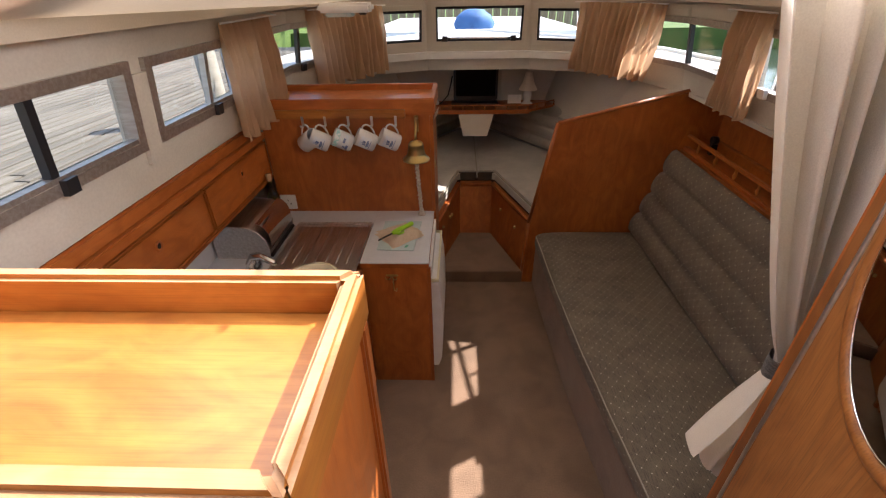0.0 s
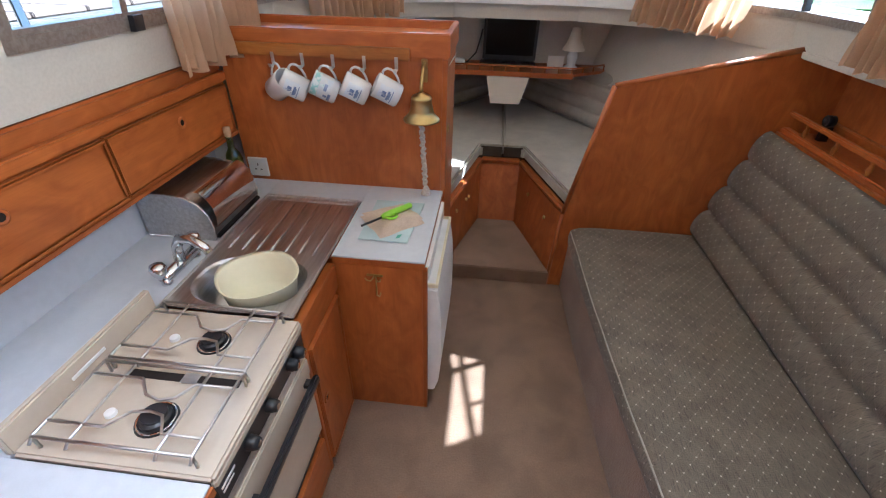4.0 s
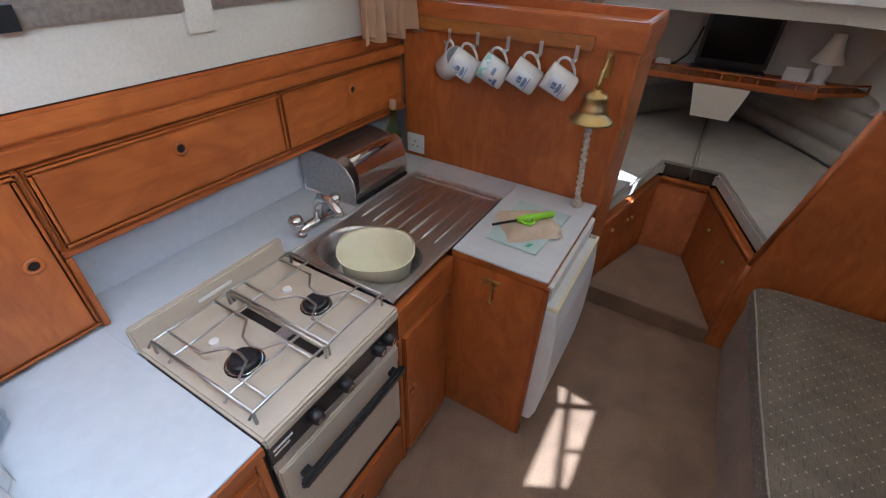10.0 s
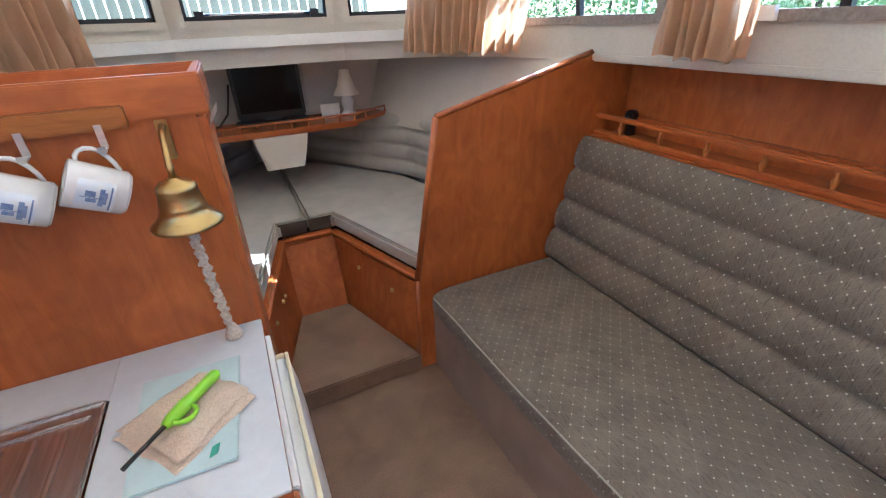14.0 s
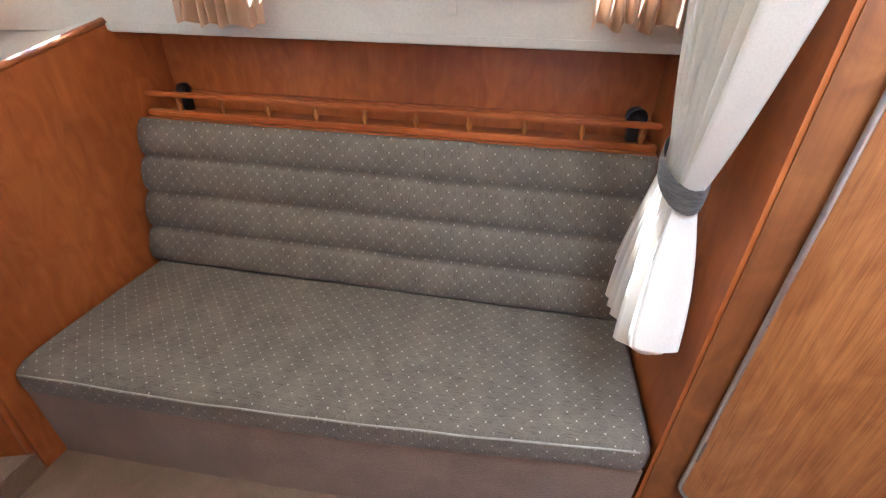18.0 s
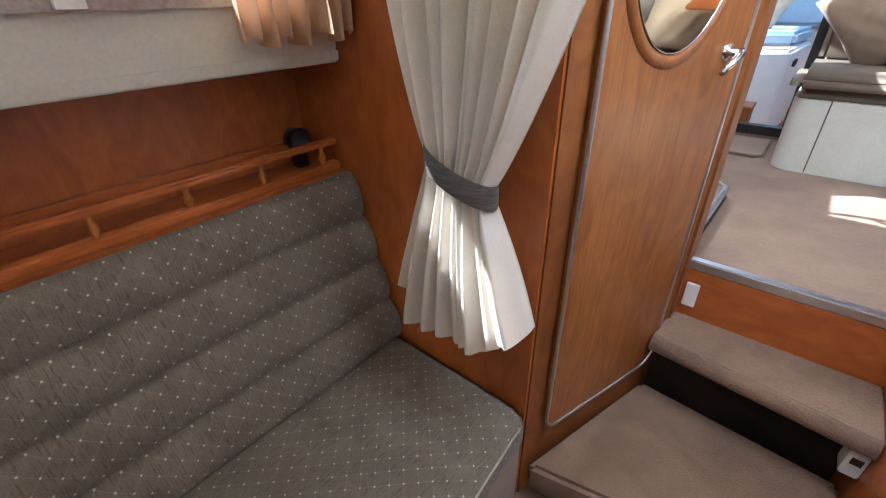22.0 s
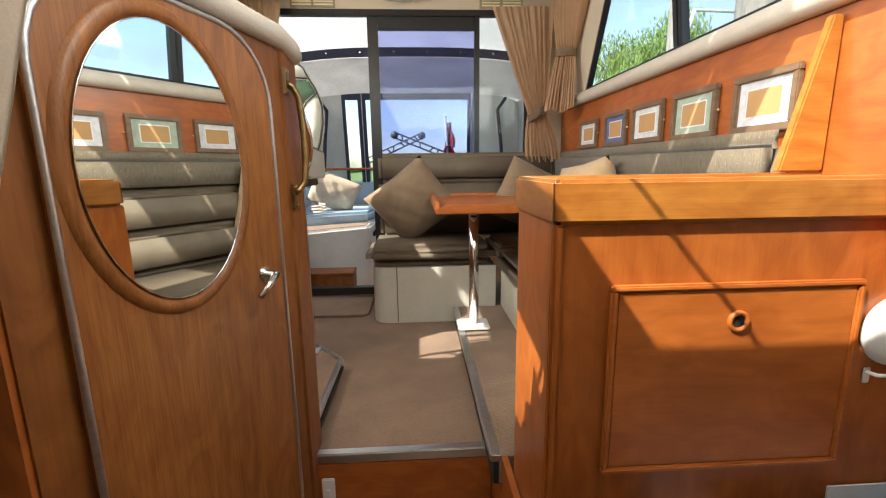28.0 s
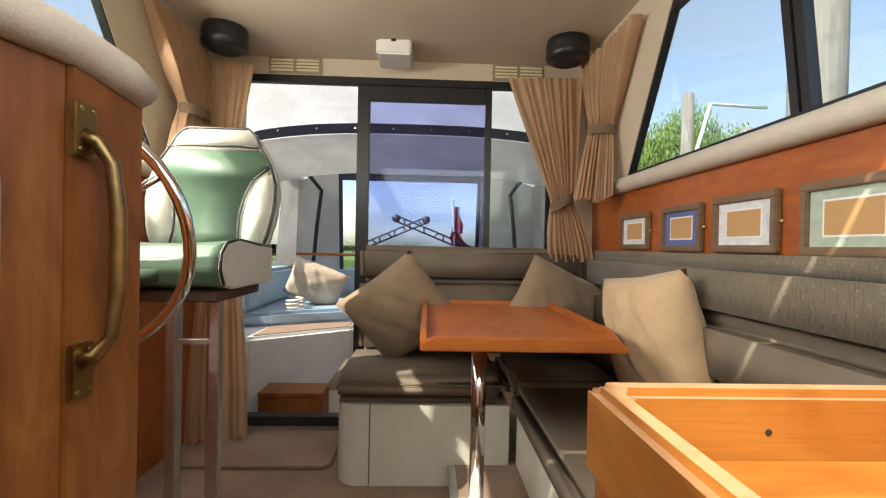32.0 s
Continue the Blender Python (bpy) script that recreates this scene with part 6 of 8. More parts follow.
HC, HB = 0.67, -1.50


def lean_back(points, y):
    return [(HC + x, y - 0.16 * (z - 1.68), z) for x, z in points]


half = [(0.195, 1.66), (0.222, 1.74), (0.238, 1.84), (0.236, 1.92), (0.208, 2.00), (0.168, 2.065), (0.145, 2.11), (0.115, 2.135)]
inner = [(0.122, 1.68), (0.113, 1.74), (0.113, 1.80), (0.125, 1.87), (0.152, 1.935), (0.208, 1.985)]
shell = half + [(-x, z) for x, z in half[::-1]]
part("back_shell", prism(lean_back(shell, HB), (0, -0.075, 0), 0.022), cream_vinyl, hs, "cream chair back", smooth=True)
head = [(0.160, 2.060), (0.142, 2.105), (0.110, 2.128), (-0.110, 2.128), (-0.142, 2.105), (-0.160, 2.060)]
part("head_panel", prism(lean_back(head, HB + 0.012), (0, -0.03, 0), 0.010), cream_vinyl, hs, smooth=True)
green = inner + [(0.198, 2.0), (0.166, 2.052), (-0.166, 2.052), (-0.198, 2.0)] + [(-x, z) for x, z in inner[::-1]]
part("back_panel", prism(lean_back(green, HB + 0.010), (0, -0.03, 0), 0.010), green_vinyl, hs, "dark green back panel", smooth=True)
for s in (-1, 1):
    bolster = [(0.130, 1.68), (0.121, 1.74), (0.121, 1.80), (0.133, 1.865), (0.160, 1.93), (0.212, 1.972), (0.228, 1.92), (0.230, 1.84), (0.214, 1.74), (0.190, 1.68)]
    part("side_bolster", prism(lean_back([(s * x, z) for x, z in bolster], HB + 0.022), (0, -0.04, 0), 0.013), cream_vinyl, hs, "cream side bolster", smooth=True)
    part("piping", tube(lean_back([(s * x * 1.03, z) for x, z in inner], HB + 0.014), 0.0035, 6), black, hs, smooth=True)
part("piping", tube(lean_back([(0.168, 2.055), (0.08, 2.062), (-0.08, 2.062), (-0.168, 2.055)], HB + 0.014), 0.0035, 6), black, hs, smooth=True)
part("edge_piping", tube(lean_back([(x * 0.99, z) for x, z in shell], HB - 0.002), 0.004, 6), black, hs, smooth=True)
SEAT = [(HB - 0.01, 1.566), (HB + 0.30, 1.566), (HB + 0.35, 1.580), (HB + 0.372, 1.625), (HB + 0.368, 1.670), (HB + 0.335, 1.700), (HB + 0.26, 1.712), (HB + 0.10, 1.696), (HB - 0.01, 1.690)]


def seat_pt(u, v):
    """Over the top of the seat from back to front and down its nose, dished between the sides."""
    w = 2 * u - 1
    k = v * (len(SEAT) - 2)
    i = min(len(SEAT) - 3, int(k))
    (ya, za), (yb, zb) = SEAT[len(SEAT) - 1 - i], SEAT[len(SEAT) - 2 - i]
    f = k - i
    return Vector((HC + 0.224 * w, ya + (yb - ya) * f + 0.012 * (1 - w * w) * (v > 0.4), za + (zb - za) * f - 0.014 * (1 - w * w) * (v < 0.6)))


b = grid_solid(16, 28, seat_pt)
bmesh.ops.recalc_face_normals(b, faces=b.faces[:])
bmesh.ops.solidify(b, geom=b.faces[:], thickness=0.02)
part("seat_cushion", b, green_vinyl, hs, "dark green seat cushion", smooth=True)
for s in (-1, 1):
    part("seat_side", prism([(HC + s * 0.218, y, z) for y, z in SEAT], (s * 0.018, 0, 0), 0.005), cream_vinyl, hs, "cream seat side")
    part("side_piping", tube([(HC + s * 0.230, y, z + 0.002) for y, z in SEAT[2:]], 0.0045, 6), black, hs, smooth=True)
part("seat_board", box(HC - 0.205, HC + 0.205, HB + 0.03, HB + 0.33, 1.530, 1.562, 0.004), frame_board, hs, "dark wooden seat board")
for x, y in ((0.487, -1.21), (0.612, -1.21), (0.74, -1.45), (0.615, -1.45)):
    leg = part("leg", box(x - 0.015, x + 0.015, y - 0.015, y + 0.015, 0.751, 1.529, 0.003), alu, hs)
    part("foot_plate", box(x - 0.035, x + 0.035, y - 0.035, y + 0.035, 0.7425, 0.7505, 0.002), alu, leg)
part("cross_bar", box(0.503, 0.597, -1.217, -1.203, 1.40, 1.418, 0.003), alu, hs)
hp = thing("helm_platform", (0.6, -1.0, 0.67), "low carpeted helm step with a metal edge", "step")
part("board", prism([(0.340, -1.12, 0.671), (0.34, -0.61, 0.671), (1.05, -0.61, 0.671), (1.05, -1.55, 0.671), (0.645, -1.55, 0.671), (0.505, -1.31, 0.671)], (0, 0, 0.07)), carpet, hp)
part("nosing", tube([(0.340, -0.61, 0.738), (0.338, -1.12, 0.738), (0.503, -1.312, 0.738), (0.643, -1.552, 0.738)], 0.014, 8), alu, hp, "metal nosing")
part("edge_face", tube([(0.334, -0.62, 0.700), (0.333, -1.12, 0.700), (0.500, -1.314, 0.700), (0.640, -1.552, 0.700)], 0.010, 6), rubber, hp, "black edge below the nosing")

# ---- dinette ----
def cushion_block(x0, x1, y0, y1, z0, z1, bevel, mat, name, parent, label=""):
    return part(name, box_uv(box(x0, x1, y0, y1, z0, z1, bevel, seg=4)), mat, parent, label, smooth=True)


sofa = thing("dinette_sofa", (-0.4, -1.9, 0.67), "L-shaped taupe vinyl dinette sofa with a cream front", "sofa")
part("aft_base", prism([(0.15 + 0.10 * math.cos(radians(6 * k)), -1.86 + 0.10 * math.sin(radians(6 * k)), 0.672) for k in range(16)] + [(-0.50, -1.76, 0.672), (-0.50, -2.30, 0.672), (0.25, -2.30, 0.672)], (0, 0, 0.348)), cream_vinyl, sofa, "cream vinyl base")
part("port_base", box(-1.04, -0.53, -1.759, -0.33, 0.767, 1.0, 0.01), cream_vinyl, sofa, "cream vinyl base")
cushion_block(-0.50, 0.285, -2.24, -1.735, 1.021, 1.155, 0.052, taupe, "aft_seat", sofa)
cushion_block(-1.0, -0.50, -1.755, -0.33, 1.002, 1.115, 0.035, taupe, "port_seat", sofa)
cushion_block(-1.0, -0.505, -2.24, -1.76, 1.04, 1.15, 0.03, taupe, "corner_seat", sofa)
for z0, z1, y in ((1.13, 1.528, -2.205), (1.508, 1.705, -2.198)):
    cushion_block(-0.98, 0.23, -2.31, y, z0, z1, 0.032, taupe, "aft_back_roll", sofa)
for k, (z0, z1) in enumerate(((1.14, 1.33), (1.33, 1.52), (1.52, 1.705))):
    cushion_block(-1.055, -0.945 - 0.012 * k, -2.195, -0.33, z0 - 0.033, z1 - 0.005 + 0.013 * (k < 2), 0.048, taupe if k < 2 else taupe_fleck, "port_back_roll", sofa)
part("seat_piping", tube([(0.232, -1.738, 1.116), (-0.5, -1.737, 1.116)], 0.004, 6), mat_edge, sofa, smooth=True)
part("base_seam", tube([(0.10, -1.757, 0.68), (0.10, -1.757, 1.03)], 0.003, 6), mat_edge, sofa)
tb = thing("table", (-0.42, -1.6, 0.77), "mahogany drop table with raised fiddles on a chrome pole", "table")
part("tabletop", box(-0.72, -0.125, -2.03, -1.155, 1.405, 1.428, 0.004), wood_y, tb)
for y in (-1.172, -2.036):
    part("fiddle", prism([(-0.728, y, 1.402), (-0.117, y, 1.402), (-0.117, y, 1.420), (-0.160, y, 1.443), (-0.685, y, 1.443), (-0.728, y, 1.420)], (0, 0.022, 0), 0.004), wood_x, tb)
for x in (-0.138, -0.728):
    part("fiddle", prism([(x, -2.0, 1.402), (x, -1.185, 1.402), (x, -1.185, 1.422), (x, -1.255, 1.452), (x, -1.93, 1.452), (x, -2.0, 1.422)], (0.022, 0, 0), 0.004), wood_y, tb)
part("pole", tube([(-0.32, -1.41, 0.785), (-0.32, -1.41, 1.404)], 0.026, 16), chrome, tb, smooth=True)
part("pole_foot", box(-0.40, -0.235, -1.48, -1.34, 0.772, 0.790, 0.006), white, tb, "white metal pole socket")
part("pole_collar", lathe([(0.05, 1.385), (0.05, 1.404), (0.03, 1.404), (0.03, 1.37), (0.034, 1.37)], (-0.32, -1.41, 0), sides=18), chrome, tb, smooth=True)


def pillow(name, m, w, h, t, mat, label):
    def at(sgn):
        def f(u, v):
            a, c = 2 * u - 1, 2 * v - 1
            bulge = max(0.0, (1 - a * a) * (1 - c * c)) ** 0.42
            pinch = 1 - 0.10 * (1 - abs(a * c)) * (abs(a) ** 4 + abs(c) ** 4) / 2
            wr = 0.008 * math.sin(9 * a + 3 * c) * math.sin(7 * c - 2 * a) + 0.005 * math.sin(17 * a - 11 * c)
            return m @ Vector((a * w / 2 * pinch, sgn * (t / 2 * bulge + wr * bulge), c * h / 2 * pinch))
        return f
    t_ = thing(name, m.translation, label, "cushion", group="scatter cushions")
    b = grid_solid(18, 18, at(1))
    o = grid_solid(18, 18, at(-1))
    me = bpy.data.meshes.new("tmp")
    o.to_mesh(me)
    o.free()
    b.from_mesh(me)
    bpy.data.meshes.remove(me)
    bmesh.ops.remove_doubles(b, verts=b.verts, dist=0.001)
    bmesh.ops.recalc_face_normals(b, faces=b.faces[:])
    part("cover", b, mat, t_, smooth=True)
    return t_


pillow("scatter_cushion", Matrix.Translation((-0.005, -2.02, 1.385)) @ Matrix.Rotation(radians(-18), 4, "X") @ Matrix.Rotation(radians(38), 4, "Y"), 0.46, 0.44, 0.19, cushion_cloth, "brown scatter cushion leaning on its corner")
pillow("scatter_cushion", Matrix.Translation((-0.79, -2.04, 1.40)) @ Matrix.Rotation(radians(14), 4, "Z") @ Matrix.Rotation(radians(-15), 4, "X") @ Matrix.Rotation(radians(-22), 4, "Y"), 0.54, 0.40, 0.17, cushion_cloth, "brown scatter cushion in the sofa corner")
pillow("scatter_cushion", Matrix.Translation((-0.895, -1.33, 1.405)) @ Matrix.Rotation(radians(-76), 4, "Z") @ Matrix.Rotation(radians(-8), 4, "X") @ Matrix.Rotation(radians(9), 4, "Y"), 0.40, 0.45, 0.20, tan_cloth, "tan scatter cushion slumped against the sofa back")

PX = -1.058


def picture(y0, y1, z0, z1, mount, label, wide=0.022):
    t = thing("picture", (PX, (y0 + y1) / 2, z0), label, "picture", group="framed pictures")
    for a in ((y0, y1, z1 - wide, z1), (y0, y1, z0, z0 + wide), (y0, y0 + wide, z0 + wide, z1 - wide), (y1 - wide, y1, z0 + wide, z1 - wide)):
        part("frame", box(PX, PX + 0.018, *a, 0.003), frame_wood, t)
    part("mount", box(PX, PX + 0.008, y0 + wide, y1 - wide, z0 + wide, z1 - wide), mount, t)
    dy, dz = (y1 - y0) * 0.24, (z1 - z0) * 0.28
    part("inner_edge", box(PX + 0.0082, PX + 0.0092, y0 + dy - 0.005, y1 - dy + 0.005, z0 + dz - 0.005, z1 - dz + 0.005), white, t)
    part("sheet", box(PX + 0.0093, PX + 0.010, y0 + dy, y1 - dy, z0 + dz, z1 - dz), kraft, t, "plain tan sheet")
    part("catch", tube([(PX + 0.004, y1 + 0.004, (z0 + z1) / 2), (PX + 0.012, y1 + 0.012, (z0 + z1) / 2)], 0.004, 6), brass, t)
    return t


frame_wood = material("brown_picture_frame", (0.20, 0.125, 0.075), 0.5, second=(0.15, 0.09, 0.05), scale=12, stretch=(1, 1, 4), bump=0.1)
kraft = material("tan_paper", (0.50, 0.29, 0.125), 0.8, second=(0.46, 0.27, 0.115), scale=12, bump=0.02)
mount_white = material("white_mount", (0.72, 0.73, 0.76), 0.7, scale=30, bump=0.02)
mount_blue = material("blue_mount", (0.12, 0.16, 0.36), 0.7, scale=30, bump=0.02)
mount_sage = material("sage_mount", (0.42, 0.50, 0.40), 0.7, scale=30, bump=0.02)
picture(-1.93, -1.67, 1.71, 1.868, mount_white, "small framed sheet with a white mount")
picture(-1.57, -1.325, 1.705, 1.872, mount_blue, "framed sheet with a blue mount")
picture(-1.265, -1.01, 1.705, 1.876, mount_white, "framed sheet with a white mount")
picture(-0.94, -0.685, 1.70, 1.876, mount_sage, "framed sheet with a sage green mount")
picture(-0.605, -0.365, 1.70, 1.872, mount_white, "framed sheet with a white mount")

for s, lab in ((1, "starboard"), (-1, "port")):
    sp = thing("ceiling_speaker", (s * 0.85 if s > 0 else -0.80, -2.02, 2.6), "round black ceiling speaker", "speaker", group="ceiling speakers")
    x = 0.86 if s > 0 else -0.80
    part("case", lathe([(0, 2.62), (0.07, 2.62), (0.10, 2.635), (0.105, 2.66), (0.10, 2.675), (0.105, 2.69), (0.10, 2.734), (0, 2.7345)], (x, -2.02, 0), sides=24), black, sp, smooth=True)
    part("grille", lathe([(0.065, 2.6195), (0.05, 2.616), (0, 2.615)], (x, -2.02, 0), sides=24), rubber, sp, smooth=True)
al = thing("alarm_box", (0.06, -2.15, 2.65), "white alarm box on the ceiling", "alarm")
part("case", box(-0.03, 0.145, -2.25, -2.06, 2.655, 2.730, 0.008), white, al)
part("lens", box(0.045, 0.07, -2.062, -2.056, 2.715, 2.728), black, al)
single("wire", tube([(0.06, -2.06, 2.732), (0.06, -1.2, 2.722), (0.065, -0.6, 2.70)], 0.003, 6), white, "thin white wire along the ceiling", "wire")
for x in (0.62, -0.62):
    v = thing("vent", (x, AFT, 2.64), "cream slatted vent grille on the aft wall", "vent", group="vents")
    part("backing", box(x - 0.145, x + 0.145, AFT + 0.001, AFT + 0.006, 2.642, 2.73), vent_back, v)
    for k in range(4):
        for q in (-1, 1):
            part("slat", box(x + q * 0.07 - 0.062, x + q * 0.07 + 0.062, AFT + 0.0065, AFT + 0.016, 2.655 + k * 0.018, 2.664 + k * 0.018, 0.002), ivory, v)
mat_ = thing("door_mat", (0.6, -2.0, 0.67), "brown mat with a bound edge inside the door", "mat")
part("carpet_top", prism([(0.30, -1.93, 0.671), (0.33, -1.90, 0.671), (0.98, -1.90, 0.671), (0.98, -2.29, 0.671), (0.30, -2.29, 0.671)], (0, 0, 0.012)), carpet, mat_)
part("binding", tube([(0.30, -2.28, 0.678), (0.30, -1.93, 0.678), (0.33, -1.90, 0.678), (0.98, -1.90, 0.678)], 0.008, 6), mat_edge, mat_, "dark bound edge")

# ---- small galley things ----
jars = [(-0.731, 0.080, "SUGAR"), (-0.837, 0.090, "TEA"), (-0.944, 0.100, "COFFEE")]
for x, y, word in jars:
    j = thing("canister", (x, y, 0.8), f"white canister with a lid lettered {word.lower()}", "canister", group="canisters")
    part("pot", lathe([(0, 0.8005), (0.047, 0.8005), (0.050, 0.804), (0.0505, 0.921), (0, 0.921)], (x, y, 0), sides=64), china, j, smooth=False)
    part("lid", lathe([(0.0520, 0.9215), (0.0520, 0.927), (0.046, 0.932), (0.013, 0.936), (0.0105, 0.942), (0.0125, 0.951), (0.010, 0.953), (0, 0.953)], (x, y, 0), sides=28), china, j, smooth=True)
    cu = bpy.data.curves.new("lettering", "FONT")
    cu.body, cu.size, cu.align_x, cu.extrude = word, 0.018, "CENTER", 0.0003
    cu.materials.append(material("grey_lettering", (0.30, 0.30, 0.32), 0.5, bump=0.0))
    t = new("lettering", cu)
    t.parent = j
    t.matrix_basis = Matrix.Translation((0.006, 0.0508, 0.010)) @ Matrix.Rotation(radians(180), 4, "Z") @ Matrix.Rotation(radians(90), 4, "X")

wb = thing("water_bottle", (-1.088, 0.118, 0.80), "large clear plastic water bottle with a blue label", "bottle")
prof = [(0, 0.8005), (0.066, 0.8005), (0.078, 0.810), (0.074, 0.826), (0.080, 0.842), (0.075, 0.858), (0.081, 0.874), (0.083, 0.884), (0.083, 0.972), (0.080, 0.980), (0.084, 0.990), (0.080, 1.000), (0.083, 1.012), (0.080, 1.030), (0.074, 1.052), (0.064, 1.076), (0.050, 1.098), (0.036, 1.112), (0.026, 1.122), (0.024, 1.135)]
b = lathe(prof, sides=72)
for v in b.verts:
    r, a = math.hypot(v.co.x, v.co.y), math.atan2(v.co.y, v.co.x)
    if 0.81 < v.co.z < 0.88 or 0.985 < v.co.z < 1.11:
        k = 1 + 0.030 * math.cos(12 * a + 14 * v.co.z)
        v.co.x, v.co.y = v.co.x * k, v.co.y * k
bmesh.ops.translate(b, verts=b.verts, vec=(-1.088, 0.118, 0))
part("body", b, bottle_plastic, wb, smooth=True)
part("label", lathe([(0.0842, 0.882), (0.0848, 0.887), (0.0848, 0.970), (0.0842, 0.975)], (-1.088, 0.118, 0), sides=28), translucent("pale_blue_label", (0.50, 0.68, 0.93), 0.4, second=(0.60, 0.75, 0.95), scale=9, bump=0.0, share=0.6), wb, "pale blue label", smooth=True)
part("cap", lathe([(0.0255, 1.126), (0.029, 1.128), (0.029, 1.155), (0.025, 1.160), (0, 1.161)], (-1.088, 0.118, 0), sides=20), white, wb, smooth=True)
part("carry_handle", tube([(-1.088, 0.140, 1.126), (-1.083, 0.172, 1.134), (-1.075, 0.203, 1.164), (-1.076, 0.204, 1.176), (-1.08, 0.180, 1.182), (-1.086, 0.140, 1.176), (-1.088, 0.112, 1.160)], 0.0042, 8), white, wb, smooth=True)
for a0, z0, z1, wd_ in ((-30, 0.905, 0.935, 5), (0, 0.905, 0.909, 26), (0, 0.917, 0.920, 22), (0, 0.928, 0.931, 26), (-4, 0.900, 0.938, 2), (28, 0.900, 0.938, 2), (55, 0.90, 0.95, 3), (62, 0.945, 0.950, 16)):
    part("print", grid_solid(4, 1, lambda u, v: (-1.088 + 0.0852 * math.cos(radians(a0 + wd_ * u)), 0.118 + 0.0852 * math.sin(radians(a0 + wd_ * u)), z0 + (z1 - z0) * v)), blue_print, wb, "blue label print", smooth=True)

for o in wb.children:
    o.data.transform(Matrix.Diagonal((1.06, 1.06, 1.07, 1)))

bb = thing("bread_bin", (-1.2, 1.43, 0.80), "steel roll-top bread bin", "bread bin")
PRF = [(-1.315, 0.0), (-1.06, 0.0), (-1.052, 0.05), (-1.062, 0.10), (-1.09, 0.138), (-1.135, 0.163), (-1.20, 0.172), (-1.315, 0.172)]
part("shell", prism([(x, 1.250, 0.8005 + z) for x, z in PRF], (0, 0.325, 0), 0.003), steel, bb)
part("roll_lid", grid_solid(10, 2, lambda u, v: (-1.10 + 0.056 * math.cos(radians(-30 + 120 * u)), 1.268 + 0.288 * v, 0.80 + 0.090 + 0.090 * math.sin(radians(-30 + 120 * u)))), chrome, bb, "dark mirror-finish lid", smooth=True)
for y in (1.250, 1.571):
    part("end_rim", tube([(x, y + 0.002, 0.8005 + z) for x, z in PRF], 0.005, 6, close=True), steel, bb, smooth=True)
part("lid_lip", box(-1.062, -1.044, 1.256, 1.570, 0.806, 0.820, 0.003), black, bb)
ob_ = thing("oil_bottle", (-1.15, 1.625, 0.80), "green glass oil bottle with a cork", "bottle")
part("glass", lathe([(0, 0.8005), (0.030, 0.8005), (0.033, 0.806), (0.033, 0.95), (0.028, 0.975), (0.014, 1.0), (0.012, 1.045), (0.014, 1.05)], (-1.15, 1.625, 0), sides=18), green_glass, ob_, smooth=True)
part("label", lathe([(0.0336, 0.83), (0.0336, 0.92)], (-1.15, 1.625, 0), sides=18), material("cream_label", (0.55, 0.50, 0.34), 0.6, bump=0.0), ob_, "cream paper label", smooth=True)
part("cork", lathe([(0.011, 1.045), (0.014, 1.051), (0.015, 1.085), (0, 1.087)], (-1.15, 1.625, 0), sides=14), cork, ob_, smooth=True)
sk2 = thing("socket", (-1.13, BH, 0.81), "white single wall socket", "socket")
part("plate", box(-1.178, -1.088, BH - 0.010, BH - 0.0005, 0.815, 0.903, 0.003), white, sk2)
for dx, dz, w, hh in ((0, 0.014, 0.004, 0.010), (-0.013, -0.008, 0.009, 0.004), (0.013, -0.008, 0.009, 0.004)):
    part("slot", box(-1.133 + dx - w / 2, -1.133 + dx + w / 2, BH - 0.0115, BH - 0.0101, 0.857 + dz - hh / 2, 0.857 + dz + hh / 2), dark, sk2)
part("switch", box(-1.113, -1.103, BH - 0.0135, BH - 0.0101, 0.868, 0.886, 0.002), white, sk2)
brd = thing("chopping_board", (-0.46, 1.5, 0.80), "pale glass chopping board", "chopping board")
part("slab", prism([(x, y, 0.8015) for x, y in ((-0.556, 1.326), (-0.372, 1.322), (-0.352, 1.628), (-0.556, 1.630))], (0, 0, 0.005), 0.002), board_glass, brd)
part("leaf_print", prism([(x, y, 0.8068) for x, y in ((-0.42, 1.345), (-0.405, 1.35), (-0.40, 1.375), (-0.415, 1.37))], (0, 0, 0.0005)), material("green_leaf_print", (0.10, 0.42, 0.30), 0.3, bump=0.0), brd, "green leaf print")
tw = thing("towel", (-0.45, 1.5, 0.81), "folded beige tea towel", "towel")
for k, pts in enumerate((((-0.592, 1.478), (-0.474, 1.338), (-0.330, 1.470), (-0.430, 1.600)), ((-0.585, 1.488), (-0.466, 1.352), (-0.340, 1.488), (-0.440, 1.592)))):
    A, B, C, D = (Vector((*p, 0)) for p in pts)

    def crumple(u, v):
        p = A.lerp(B, u).lerp(D.lerp(C, u), v)
        rim = min(1.0, 6 * min(u, 1 - u), 6 * min(v, 1 - v))
        return p + Vector((0.004 * math.sin(9 * v), 0.004 * math.sin(11 * u), 0.8075 + 0.010 * k + rim * (0.009 + 0.004 * math.sin(7 * u + 3 * v + k) + 0.003 * math.sin(15 * v - 4 * u))))

    b = grid_solid(16, 16, crumple)
    part("fold", b, towel, tw, smooth=True)
lg = thing("gas_lighter", (-0.45, 1.5, 0.825), "lime green gas lighter with a black nozzle", "lighter")
dl = Vector((0.152, 0.184, 0)).normalized()
c0 = Vector((-0.547, 1.357, 0.842))
part("nozzle", tube([c0, c0 + dl * 0.095], 0.0045, 8), black, lg)
